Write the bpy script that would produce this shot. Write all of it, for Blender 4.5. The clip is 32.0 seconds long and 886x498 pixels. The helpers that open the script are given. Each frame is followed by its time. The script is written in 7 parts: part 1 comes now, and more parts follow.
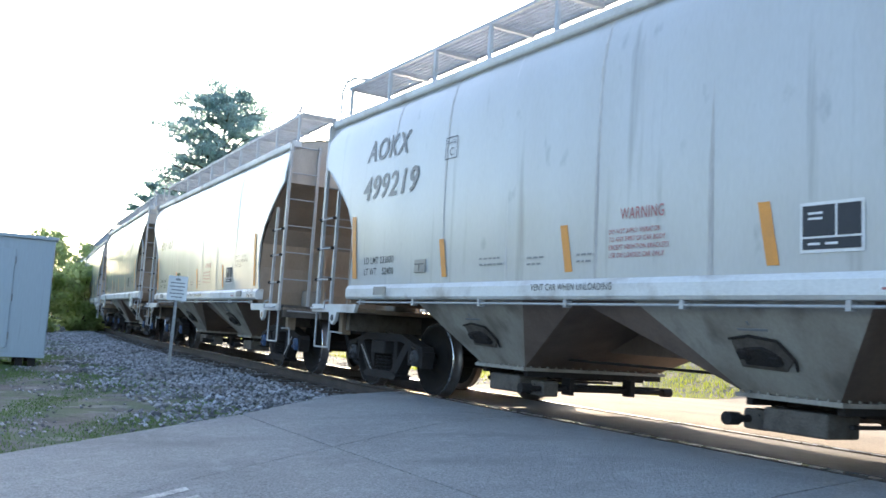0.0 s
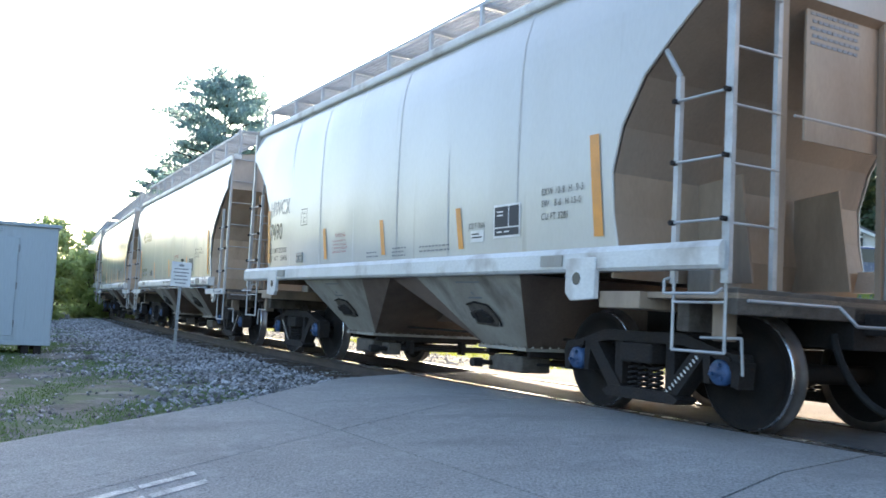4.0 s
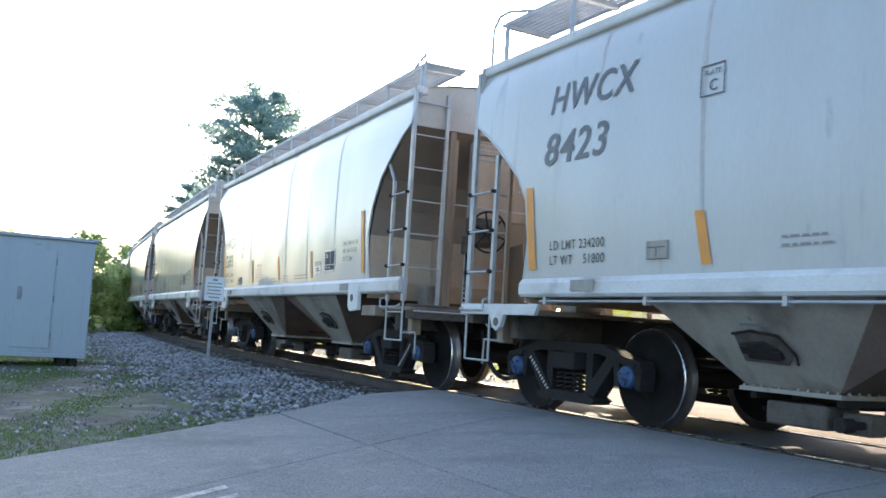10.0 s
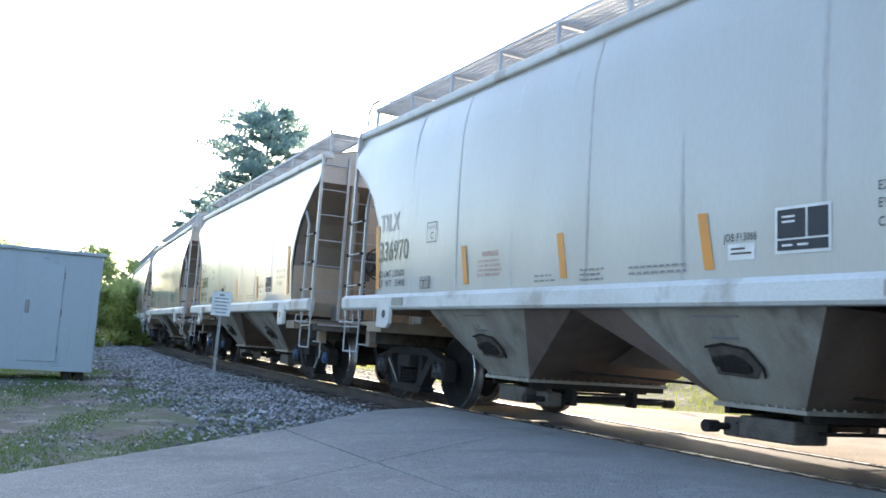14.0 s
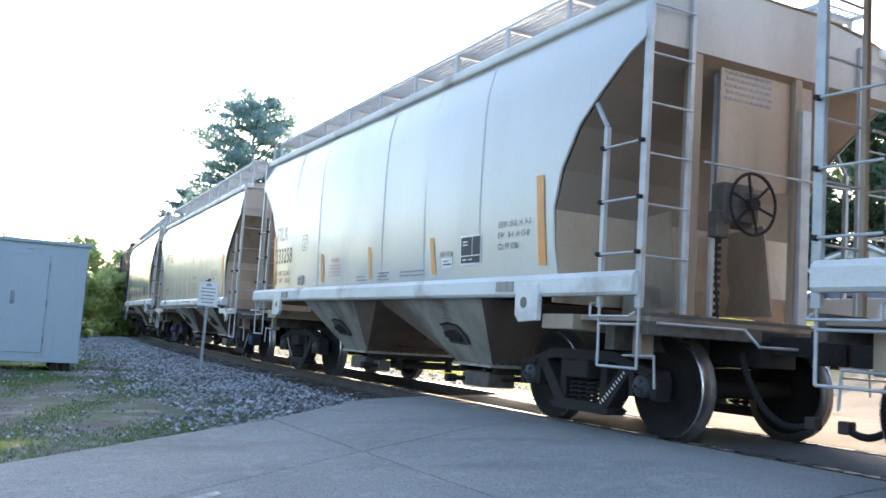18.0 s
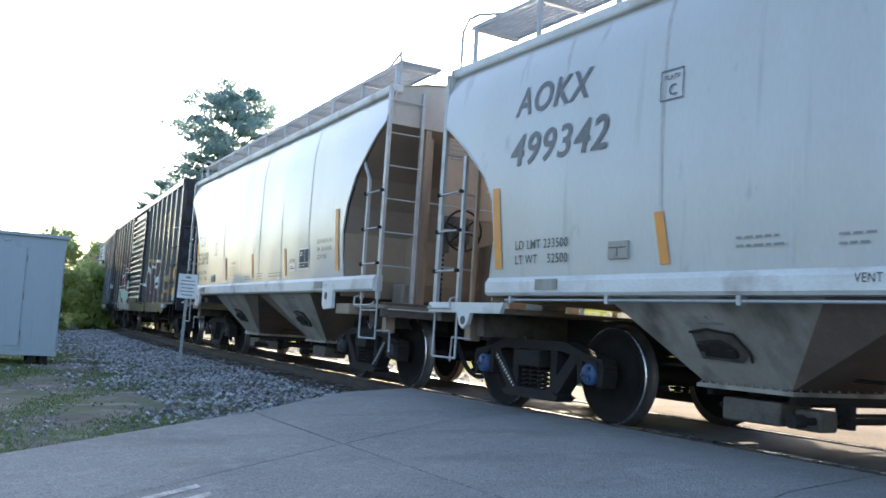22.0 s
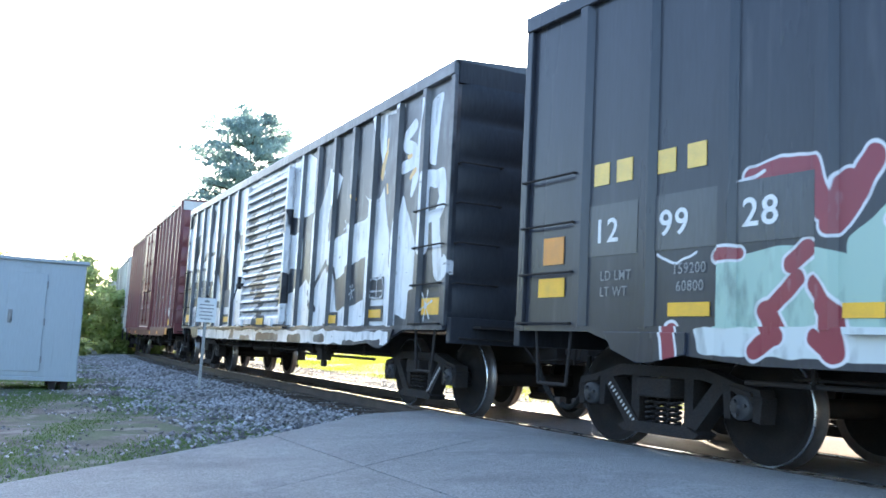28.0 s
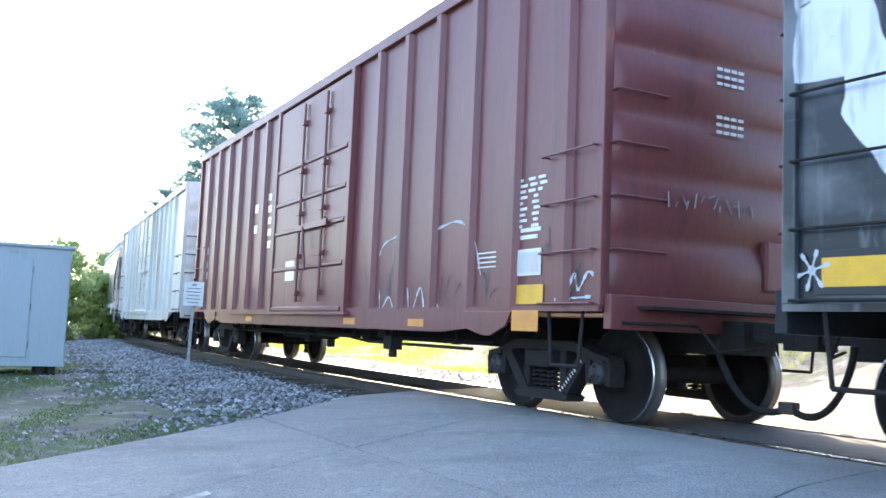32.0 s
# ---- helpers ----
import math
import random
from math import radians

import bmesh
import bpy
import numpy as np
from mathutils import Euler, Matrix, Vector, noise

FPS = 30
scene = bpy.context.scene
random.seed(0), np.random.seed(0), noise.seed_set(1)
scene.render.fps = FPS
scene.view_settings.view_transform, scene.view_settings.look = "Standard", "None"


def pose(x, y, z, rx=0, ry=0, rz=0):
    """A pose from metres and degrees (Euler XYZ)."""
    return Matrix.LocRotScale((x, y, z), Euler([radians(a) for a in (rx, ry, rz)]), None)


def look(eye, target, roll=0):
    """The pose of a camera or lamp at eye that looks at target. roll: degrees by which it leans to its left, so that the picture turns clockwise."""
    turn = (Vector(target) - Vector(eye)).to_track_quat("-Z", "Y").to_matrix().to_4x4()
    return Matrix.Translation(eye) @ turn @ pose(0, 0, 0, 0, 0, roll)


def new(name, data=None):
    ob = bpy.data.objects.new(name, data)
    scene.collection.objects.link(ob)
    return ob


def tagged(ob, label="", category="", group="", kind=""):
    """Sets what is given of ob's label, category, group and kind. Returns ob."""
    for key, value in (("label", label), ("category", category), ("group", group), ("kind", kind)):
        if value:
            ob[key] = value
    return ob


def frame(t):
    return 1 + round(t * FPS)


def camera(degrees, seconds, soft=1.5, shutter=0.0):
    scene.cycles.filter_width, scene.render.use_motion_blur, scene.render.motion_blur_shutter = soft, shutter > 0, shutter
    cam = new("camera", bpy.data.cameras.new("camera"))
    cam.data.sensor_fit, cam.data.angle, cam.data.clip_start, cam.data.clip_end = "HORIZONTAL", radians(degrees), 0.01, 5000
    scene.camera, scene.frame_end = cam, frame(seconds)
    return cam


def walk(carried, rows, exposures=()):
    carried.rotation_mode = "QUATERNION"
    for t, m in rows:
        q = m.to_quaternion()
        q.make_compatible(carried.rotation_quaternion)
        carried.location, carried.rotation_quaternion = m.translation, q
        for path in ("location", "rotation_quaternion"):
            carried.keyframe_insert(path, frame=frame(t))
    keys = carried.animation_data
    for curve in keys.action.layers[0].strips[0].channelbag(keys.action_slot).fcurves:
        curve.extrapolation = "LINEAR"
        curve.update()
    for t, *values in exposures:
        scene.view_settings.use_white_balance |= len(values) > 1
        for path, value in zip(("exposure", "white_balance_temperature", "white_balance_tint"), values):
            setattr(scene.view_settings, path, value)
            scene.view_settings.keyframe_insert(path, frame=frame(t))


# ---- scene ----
# The camera stands beside the road and only turns in the hand.
EYE = (0.0, 0.0, 0.779)
TURNS = [
    (0.0, 95.38, -3.83, -1.58),
    (0.5, 95.58, -3.78, -1.81),
    (1.0, 95.67, -3.72, -2.07),
    (1.5, 95.73, -3.67, -2.11),
    (2.0, 95.79, -3.81, -2.08),
    (2.5, 95.49, -3.66, -2.00),
    (3.0, 95.01, -3.43, -1.65),
    (3.5, 94.51, -3.15, -1.49),
    (5.5, 94.01, -3.19, -0.93),
    (6.0, 93.92, -3.35, -0.82),
    (6.5, 94.29, -3.37, -0.86),
    (7.0, 94.89, -3.36, -0.89),
    (7.5, 95.36, -3.13, -0.96),
    (8.0, 95.88, -3.28, -1.12),
    (8.5, 96.01, -3.50, -0.94),
    (9.0, 95.62, -3.48, -0.34),
    (9.5, 95.31, -3.36, 0.38),
    (10.0, 95.14, -3.48, 0.63),
    (10.5, 94.96, -3.58, 0.55),
    (11.0, 95.02, -3.57, 0.57),
    (11.5, 95.06, -3.42, 0.35),
    (12.0, 95.14, -3.22, 0.09),
    (12.5, 95.40, -3.09, 0.18),
    (13.0, 95.78, -3.39, 0.38),
    (13.5, 95.99, -3.62, 0.75),
    (14.0, 96.17, -3.92, 1.03),
    (14.5, 96.31, -3.67, 1.12),
    (16.5, 95.82, -3.84, 0.16),
    (17.0, 95.67, -3.65, 0.04),
    (17.5, 95.66, -3.61, 0.14),
    (18.0, 95.54, -3.67, 0.25),
    (18.5, 95.51, -3.77, 0.18),
    (19.0, 95.73, -3.65, -0.10),
    (19.5, 95.91, -3.41, -0.49),
    (20.0, 95.97, -3.52, -0.84),
    (20.5, 96.10, -3.71, -0.93),
    (21.0, 95.88, -3.87, -1.02),
    (21.5, 95.32, -3.77, -0.99),
    (22.0, 95.14, -3.61, -0.97),
    (22.5, 95.47, -3.37, -1.10),
    (23.0, 95.72, -3.41, -0.97),
    (23.5, 95.66, -3.27, -0.65),
    (24.0, 95.49, -3.24, -0.37),
    (24.5, 95.54, -2.97, -0.17),
    (25.0, 95.72, -2.92, 0.14),
    (25.5, 95.85, -2.90, 0.41),
    (27.5, 96.82, -3.13, 0.04),
    (28.0, 96.39, -2.94, 0.19),
    (28.5, 96.03, -2.84, 0.09),
    (29.0, 95.85, -2.75, -0.14),
    (29.5, 95.59, -2.79, -0.25),
    (30.0, 95.31, -2.62, -0.23),
    (30.5, 95.28, -2.22, -0.32),
    (31.0, 95.27, -2.15, -0.40),
    (31.5, 95.21, -2.22, -0.44),
    (32.0, 95.24, -2.37, -0.55),
]
GAIN = [(0.0, 0.34), (1.0, 0.41), (2.0, 0.36), (3.0, 0.31), (6.0, 0.61), (7.0, 0.15), (8.0, 0.21), (9.0, 0.28), (10.0, 0.22), (11.0, 0.37), (12.0, 0.24), (13.0, 0.33), (14.0, 0.33), (17.0, 0.28), (18.0, 0.42), (19.0, 0.33), (20.0, 0.37), (21.0, 0.25), (22.0, 0.07), (23.0, 0.56), (24.0, 0.31), (25.0, 0.7), (28.0, 0.72), (29.0, 0.48), (30.0, 0.14), (31.0, 0.25), (32.0, 1.02)]
cam = camera(52.22, 32.0, soft=1.6, shutter=0.08)
walk(cam, [(t, pose(*EYE, a, b, c)) for t, a, b, c in TURNS], exposures=[(t, 1.75 + e, 5950 if t < 24.5 else 5780, 10) for t, e in GAIN])

# Low sun ahead of the camera, beyond the train.
SUN_AZ, SUN_EL = 2.0, 21.5
world = bpy.data.worlds.new("world")
scene.world = world
world.use_nodes = True
wn = world.node_tree.nodes
sky = wn.new("ShaderNodeTexSky")
sky.sky_type = "NISHITA"
sky.sun_disc = False
sky.sun_elevation = radians(SUN_EL)
sky.sun_rotation = radians(SUN_AZ)
sky.air_density = 1.0
sky.dust_density = 2.0
world.node_tree.links.new(sky.outputs[0], wn["Background"].inputs[0])
wn["Background"].inputs[1].default_value = 0.12
sun = new("sun", bpy.data.lights.new("sun", "SUN"))
sun.data.energy = 2.8
sun.data.angle = radians(0.5)
sun.data.color = (1.0, 0.77, 0.51)
az, el = radians(SUN_AZ), radians(SUN_EL)
sun.matrix_world = look((60 * math.sin(az) * math.cos(el), 60 * math.cos(az) * math.cos(el), 60 * math.sin(el)), (0, 0, 0))


# ---- materials ----
def mat(name, colour, rough=0.6, metal=0.0, vary=0.15, scale=3.0, fine=60.0, bump=0.1, second=None, amount=0.5, stretch=(1, 1, 1), per_object=0.0, coat=0.0):
    """A surface with colour varied at two scales, a second colour in patches, uneven gloss and fine relief."""
    m = bpy.data.materials.new(name)
    m.use_nodes = True
    n, l = m.node_tree.nodes, m.node_tree.links
    bsdf = n["Principled BSDF"]
    tex = n.new("ShaderNodeTexCoord")
    mp = n.new("ShaderNodeMapping")
    mp.inputs["Scale"].default_value = stretch
    l.new(tex.outputs["Object"], mp.inputs[0])
    big = n.new("ShaderNodeTexNoise")
    big.inputs["Scale"].default_value, big.inputs["Detail"].default_value = scale, 5
    small = n.new("ShaderNodeTexNoise")
    small.inputs["Scale"].default_value, small.inputs["Detail"].default_value = fine, 3
    l.new(mp.outputs[0], big.inputs["Vector"])
    l.new(mp.outputs[0], small.inputs["Vector"])
    second = second or tuple(c * 0.55 for c in colour)
    ramp = n.new("ShaderNodeMapRange")
    ramp.inputs[1].default_value, ramp.inputs[2].default_value = 0.42, 0.72
    ramp.inputs[4].default_value = amount
    l.new(big.outputs[0], ramp.inputs[0])
    mix = n.new("ShaderNodeMix")
    mix.data_type = "RGBA"
    mix.inputs[6].default_value, mix.inputs[7].default_value = (*colour, 1), (*second, 1)
    l.new(ramp.outputs[0], mix.inputs[0])
    hsv = n.new("ShaderNodeHueSaturation")
    val = n.new("ShaderNodeMapRange")
    val.inputs[1].default_value, val.inputs[2].default_value = 0.25, 0.75
    val.inputs[3].default_value, val.inputs[4].default_value = 1 - vary, 1 + vary
    l.new(small.outputs[0], val.inputs[0])
    l.new(mix.outputs[2], hsv.inputs["Color"])
    if per_object:
        info = n.new("ShaderNodeObjectInfo")
        ro = n.new("ShaderNodeMapRange")
        ro.inputs[3].default_value, ro.inputs[4].default_value = 1 - per_object, 1 + per_object
        l.new(info.outputs["Random"], ro.inputs[0])
        mul = n.new("ShaderNodeMath")
        mul.operation = "MULTIPLY"
        l.new(val.outputs[0], mul.inputs[0])
        l.new(ro.outputs[0], mul.inputs[1])
        l.new(mul.outputs[0], hsv.inputs["Value"])
    else:
        l.new(val.outputs[0], hsv.inputs["Value"])
    l.new(hsv.outputs[0], bsdf.inputs["Base Color"])
    rr = n.new("ShaderNodeMapRange")
    rr.inputs[3].default_value, rr.inputs[4].default_value = max(0.03, rough - 0.12), min(1, rough + 0.12)
    l.new(big.outputs[0], rr.inputs[0])
    l.new(rr.outputs[0], bsdf.inputs["Roughness"])
    bsdf.inputs["Metallic"].default_value = metal
    bsdf.inputs["Coat Weight"].default_value, bsdf.inputs["Coat Roughness"].default_value = coat, 0.16
    if bump:
        bp = n.new("ShaderNodeBump")
        bp.inputs["Strength"].default_value, bp.inputs["Distance"].default_value = bump, 0.02
        l.new(small.outputs[0], bp.inputs["Height"])
        l.new(bp.outputs[0], bsdf.inputs["Normal"])
    return m


def stained(m, colour, low=0.60, high=0.78, scale=(5.0, 5.0, 0.35), strength=0.75):
    """Adds runs of dirt down the sheets to a paint."""
    n, l = m.node_tree.nodes, m.node_tree.links
    bsdf = n["Principled BSDF"]
    src = bsdf.inputs["Base Color"].links[0].from_socket
    tex = n.new("ShaderNodeTexCoord")
    info = n.new("ShaderNodeObjectInfo")
    shift = n.new("ShaderNodeVectorMath")
    shift.operation = "MULTIPLY_ADD"
    l.new(info.outputs["Random"], shift.inputs[0])
    shift.inputs[1].default_value = (40, 40, 40)
    l.new(tex.outputs["Object"], shift.inputs[2])
    mp = n.new("ShaderNodeMapping")
    mp.inputs["Scale"].default_value = scale
    l.new(shift.outputs[0], mp.inputs[0])
    no = n.new("ShaderNodeTexNoise")
    no.inputs["Scale"].default_value, no.inputs["Detail"].default_value = 1.0, 7
    l.new(mp.outputs[0], no.inputs["Vector"])
    rg = n.new("ShaderNodeMapRange")
    rg.inputs[1].default_value, rg.inputs[2].default_value, rg.inputs[4].default_value = low, high, strength
    l.new(no.outputs[0], rg.inputs[0])
    mix = n.new("ShaderNodeMix")
    mix.data_type = "RGBA"
    mix.inputs[7].default_value = (*colour, 1)
    l.new(rg.outputs[0], mix.inputs[0])
    l.new(src, mix.inputs[6])
    l.new(mix.outputs[2], bsdf.inputs["Base Color"])
    return m


STREAK = (1, 1, 0.12)
M = {}
M["hopper"] = mat("hopper_grey_paint", (0.48, 0.49, 0.485), 0.32, 0, 0.04, 1.2, 40, 0.02, (0.42, 0.41, 0.385), 0.55, (1, 1, 0.3), coat=0.9)
M["hopper_b"] = mat("hopper_pale_paint", (0.49, 0.485, 0.46), 0.32, 0, 0.04, 1.1, 40, 0.02, (0.43, 0.405, 0.36), 0.55, (1, 1, 0.3), coat=0.9)
M["seam"] = mat("weld_seam_dirty_paint", (0.50, 0.50, 0.49), 0.4, 0, 0.1, 2.0, 40, 0.03, (0.32, 0.30, 0.28), 0.8, (1, 1, 0.3))
M["sill"] = mat("sill_white_paint", (0.66, 0.66, 0.64), 0.45, 0, 0.08, 2.5, 50, 0.05, (0.45, 0.42, 0.38), 0.6, (1, 0.5, 1))
M["bay_dark"] = mat("bay_bracket_grime", (0.12, 0.105, 0.09), 0.7, 0, 0.2, 8, 60, 0.2, (0.06, 0.05, 0.045), 0.7)
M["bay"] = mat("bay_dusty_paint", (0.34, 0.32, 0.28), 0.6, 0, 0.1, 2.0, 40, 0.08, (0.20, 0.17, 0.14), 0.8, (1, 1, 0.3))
# Shade on the sloping undersides of the bays, put into a darker brown.
M["bay_shade_brown"] = mat("bay_slope_shade_brown", (0.17, 0.125, 0.10), 0.65, 0, 0.12, 2.0, 40, 0.08, (0.10, 0.07, 0.055), 0.8, (1, 1, 0.3))
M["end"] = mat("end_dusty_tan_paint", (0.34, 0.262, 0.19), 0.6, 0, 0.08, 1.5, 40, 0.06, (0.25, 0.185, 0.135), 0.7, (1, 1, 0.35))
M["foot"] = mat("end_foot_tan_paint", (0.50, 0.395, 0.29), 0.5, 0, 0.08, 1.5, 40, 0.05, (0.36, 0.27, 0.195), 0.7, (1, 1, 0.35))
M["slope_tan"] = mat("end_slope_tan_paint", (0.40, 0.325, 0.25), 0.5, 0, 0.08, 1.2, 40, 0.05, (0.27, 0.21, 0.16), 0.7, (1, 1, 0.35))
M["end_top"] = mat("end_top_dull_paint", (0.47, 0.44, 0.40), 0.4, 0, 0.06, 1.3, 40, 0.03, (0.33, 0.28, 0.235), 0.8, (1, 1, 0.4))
# Darker than the foot: shade of the down-facing sheet is in the colour.
M["slope"] = mat("end_slope_shaded_grimy_paint", (0.25, 0.205, 0.165), 0.6, 0, 0.08, 1.2, 40, 0.06, (0.17, 0.14, 0.115), 0.8, (1, 1, 0.35))
M["galv"] = mat("galvanised_steel", (0.44, 0.45, 0.46), 0.45, 0.3, 0.08, 5, 60, 0.05)
M["truck"] = mat("cast_truck_grime", (0.027, 0.025, 0.025), 0.8, 0.1, 0.3, 6, 60, 0.3, (0.045, 0.034, 0.028), 0.6)
M["grating"] = mat("grating_zinc", (0.42, 0.46, 0.50), 0.5, 0.2, 0.08, 5, 60, 0.03)
M["wheel"] = mat("wheel_brown_steel", (0.015, 0.014, 0.014), 0.8, 0.0, 0.2, 5, 60, 0.15, (0.030, 0.023, 0.019), 0.6)
M["tread"] = mat("worn_tread", (0.20, 0.18, 0.17), 0.38, 0.7, 0.1, 8, 80, 0.04, (0.12, 0.10, 0.09), 0.6)
M["rim_edge"] = mat("polished_rim_edge", (0.62, 0.62, 0.63), 0.25, 1.0, 0.06, 8, 80, 0.02)
M["cap"] = mat("bearing_cap_blue", (0.035, 0.085, 0.21), 0.5, 0, 0.2, 10, 90, 0.05, (0.03, 0.04, 0.06), 0.6)
M["cap_dark"] = mat("bearing_cap_dark", (0.05, 0.05, 0.055), 0.6, 0.2, 0.2, 10, 90, 0.05)
M["panel_black"] = mat("panel_black", (0.022, 0.026, 0.034), 0.55, 0, 0.1, 8, 80, 0.0, (0.04, 0.042, 0.05), 0.5)
M["orange"] = mat("reflective_orange_stripe", (0.72, 0.30, 0.05), 0.4, 0, 0.08, 6, 80, 0.02, (0.5, 0.24, 0.08), 0.5)
M["yellow"] = mat("reflective_yellow_stripe", (0.85, 0.47, 0.03), 0.4, 0, 0.06, 6, 80, 0.02, (0.6, 0.33, 0.06), 0.5)
M["black"] = mat("stencil_black", (0.035, 0.038, 0.045), 0.6, 0, 0.1, 8, 80, 0.0, (0.10, 0.10, 0.105), 0.5, coat=0.9)
M["grey_ink"] = mat("faded_stencil", (0.20, 0.21, 0.23), 0.6, 0, 0.1, 8, 80, 0.0, (0.3, 0.3, 0.3), 0.6, coat=0.9)
M["red_ink"] = mat("stencil_red", (0.38, 0.12, 0.13), 0.6, 0, 0.1, 8, 80, 0.0, (0.35, 0.12, 0.12), 0.5, coat=0.9)
M["white_ink"] = mat("stencil_white", (0.72, 0.72, 0.72), 0.6, 0, 0.1, 8, 80, 0.0, (0.5, 0.5, 0.5), 0.5, coat=0.9)
M["yellow_ink"] = mat("stencil_yellow", (0.80, 0.52, 0.08), 0.5, 0, 0.1, 8, 80, 0.0, (0.6, 0.4, 0.1), 0.5, coat=0.9)
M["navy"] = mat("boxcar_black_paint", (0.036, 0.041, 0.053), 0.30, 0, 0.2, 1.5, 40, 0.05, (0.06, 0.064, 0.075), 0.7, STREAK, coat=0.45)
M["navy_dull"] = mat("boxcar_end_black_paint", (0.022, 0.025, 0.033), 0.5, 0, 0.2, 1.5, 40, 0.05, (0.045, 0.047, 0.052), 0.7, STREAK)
M["oxide"] = mat("boxcar_oxide_paint", (0.165, 0.042, 0.045), 0.45, 0, 0.12, 1.5, 40, 0.05, (0.185, 0.07, 0.068), 0.7, STREAK, coat=0.12)
M["reefer"] = mat("boxcar_white_paint", (0.62, 0.61, 0.58), 0.45, 0, 0.1, 1.5, 40, 0.05, (0.42, 0.38, 0.33), 0.8, STREAK)
# Grime on faces the spray missed, with their shade put into the dark colour.
M["post_flank"] = mat("grime_and_shade_flank", (0.035, 0.04, 0.048), 0.5, 0, 0.2, 2.2, 50, 0.03, (0.22, 0.23, 0.25), 0.7, (1, 1, 0.3))
M["spray_white"] = mat("spray_white", (0.62, 0.63, 0.66), 0.5, 0, 0.08, 2.0, 50, 0.02, (0.42, 0.43, 0.46), 0.8, (1, 1, 0.4))
M["spray_red"] = mat("spray_maroon", (0.24, 0.035, 0.05), 0.5, 0, 0.1, 3, 50, 0.02)
M["spray_dark"] = mat("spray_dark", (0.03, 0.033, 0.04), 0.5, 0, 0.1, 3, 50, 0.02)
M["road"] = mat("worn_concrete_road", (0.25, 0.255, 0.25), 0.85, 0, 0.46, 0.9, 58, 0.9, (0.21, 0.21, 0.21), 0.8, per_object=0.04)
M["dirt_road"] = mat("dusty_far_road", (0.25, 0.20, 0.15), 0.9, 0, 0.4, 0.8, 40, 0.8, (0.17, 0.135, 0.10), 0.8, per_object=0.04)
M["road_paint"] = mat("worn_road_paint", (0.46, 0.46, 0.45), 0.7, 0, 0.4, 9, 50, 0.2, (0.25, 0.255, 0.25), 1.0)
M["tar"] = mat("joint_filler", (0.06, 0.06, 0.06), 0.8, 0, 0.2, 6, 80, 0.2)
M["rail"] = mat("rail_rust", (0.065, 0.05, 0.042), 0.8, 0.0, 0.2, 4, 60, 0.2, (0.04, 0.034, 0.03), 0.6)
M["rail_head"] = mat("rail_head_steel", (0.6, 0.6, 0.6), 0.28, 1.0, 0.05, 6, 60, 0.02)
M["tie"] = mat("creosoted_tie", (0.065, 0.05, 0.04), 0.9, 0, 0.3, 5, 40, 0.4, (0.11, 0.09, 0.07), 0.6, (1, 6, 6), per_object=0.25)
M["cabinet"] = mat("cabinet_grey_paint", (0.35, 0.40, 0.44), 0.5, 0, 0.05, 1.2, 40, 0.03, (0.31, 0.355, 0.395), 0.6, STREAK)
M["post"] = mat("sign_post_steel", (0.27, 0.28, 0.29), 0.5, 0.4, 0.1, 6, 60, 0.05)
M["sign"] = mat("sign_white_face", (0.72, 0.73, 0.74), 0.45, 0, 0.04, 3, 50, 0.0)
M["bark"] = mat("bark", (0.10, 0.075, 0.055), 0.9, 0, 0.3, 4, 30, 0.6, None, 0.5, (1, 1, 0.2))
M["house"] = mat("house_white_siding", (0.72, 0.72, 0.70), 0.6, 0, 0.05, 1.5, 30, 0.05)
M["shingle"] = mat("roof_shingle", (0.13, 0.12, 0.12), 0.9, 0, 0.25, 2, 20, 0.3)
M["car_blue"] = mat("car_blue_paint", (0.02, 0.05, 0.13), 0.25, 0.2, 0.05, 3, 50, 0.0, coat=0.6)
M["rubber"] = mat("rubber", (0.02, 0.02, 0.02), 0.8, 0, 0.2, 8, 60, 0.1)
M["glass_dark"] = mat("dark_glass", (0.02, 0.025, 0.03), 0.08, 0, 0.02, 3, 30, 0.0)


stained(M["hopper"], (0.20, 0.18, 0.17), 0.62, 0.82)
stained(M["hopper"], (0.16, 0.16, 0.17), 0.66, 0.74, (1.0, 4.0, 2.2), 0.35)
stained(M["hopper_b"], (0.26, 0.22, 0.18), 0.67, 0.85)
stained(M["sill"], (0.24, 0.19, 0.15), 0.56, 0.75, (3.0, 2.0, 2.0), 0.8)
stained(M["bay"], (0.10, 0.085, 0.07), 0.52, 0.72, (3.0, 3.0, 0.8), 0.8)
stained(M["foot"], (0.20, 0.14, 0.10), 0.58, 0.78, (3.5, 3.5, 0.5), 0.7)
stained(M["slope_tan"], (0.17, 0.13, 0.10), 0.56, 0.78, (3.0, 3.0, 0.6), 0.7)
stained(M["end"], (0.13, 0.10, 0.08), 0.52, 0.75, (2.5, 2.5, 0.5), 0.8)
stained(M["oxide"], (0.07, 0.03, 0.028), 0.55, 0.75, (4.0, 4.0, 0.4), 0.7)
stained(M["oxide"], (0.34, 0.22, 0.21), 0.68, 0.84, (6.0, 6.0, 0.5), 0.6)
stained(M["reefer"], (0.25, 0.19, 0.14), 0.55, 0.75, (4.0, 4.0, 0.4), 0.8)
stained(M["cabinet"], (0.22, 0.24, 0.26), 0.58, 0.75, (2.0, 2.0, 0.6), 0.6)
stained(M["road"], (0.15, 0.15, 0.15), 0.56, 0.74, (0.7, 1.6, 1.0), 0.6)
stained(M["road"], (0.34, 0.345, 0.34), 0.55, 0.68, (7.0, 7.0, 7.0), 0.45)
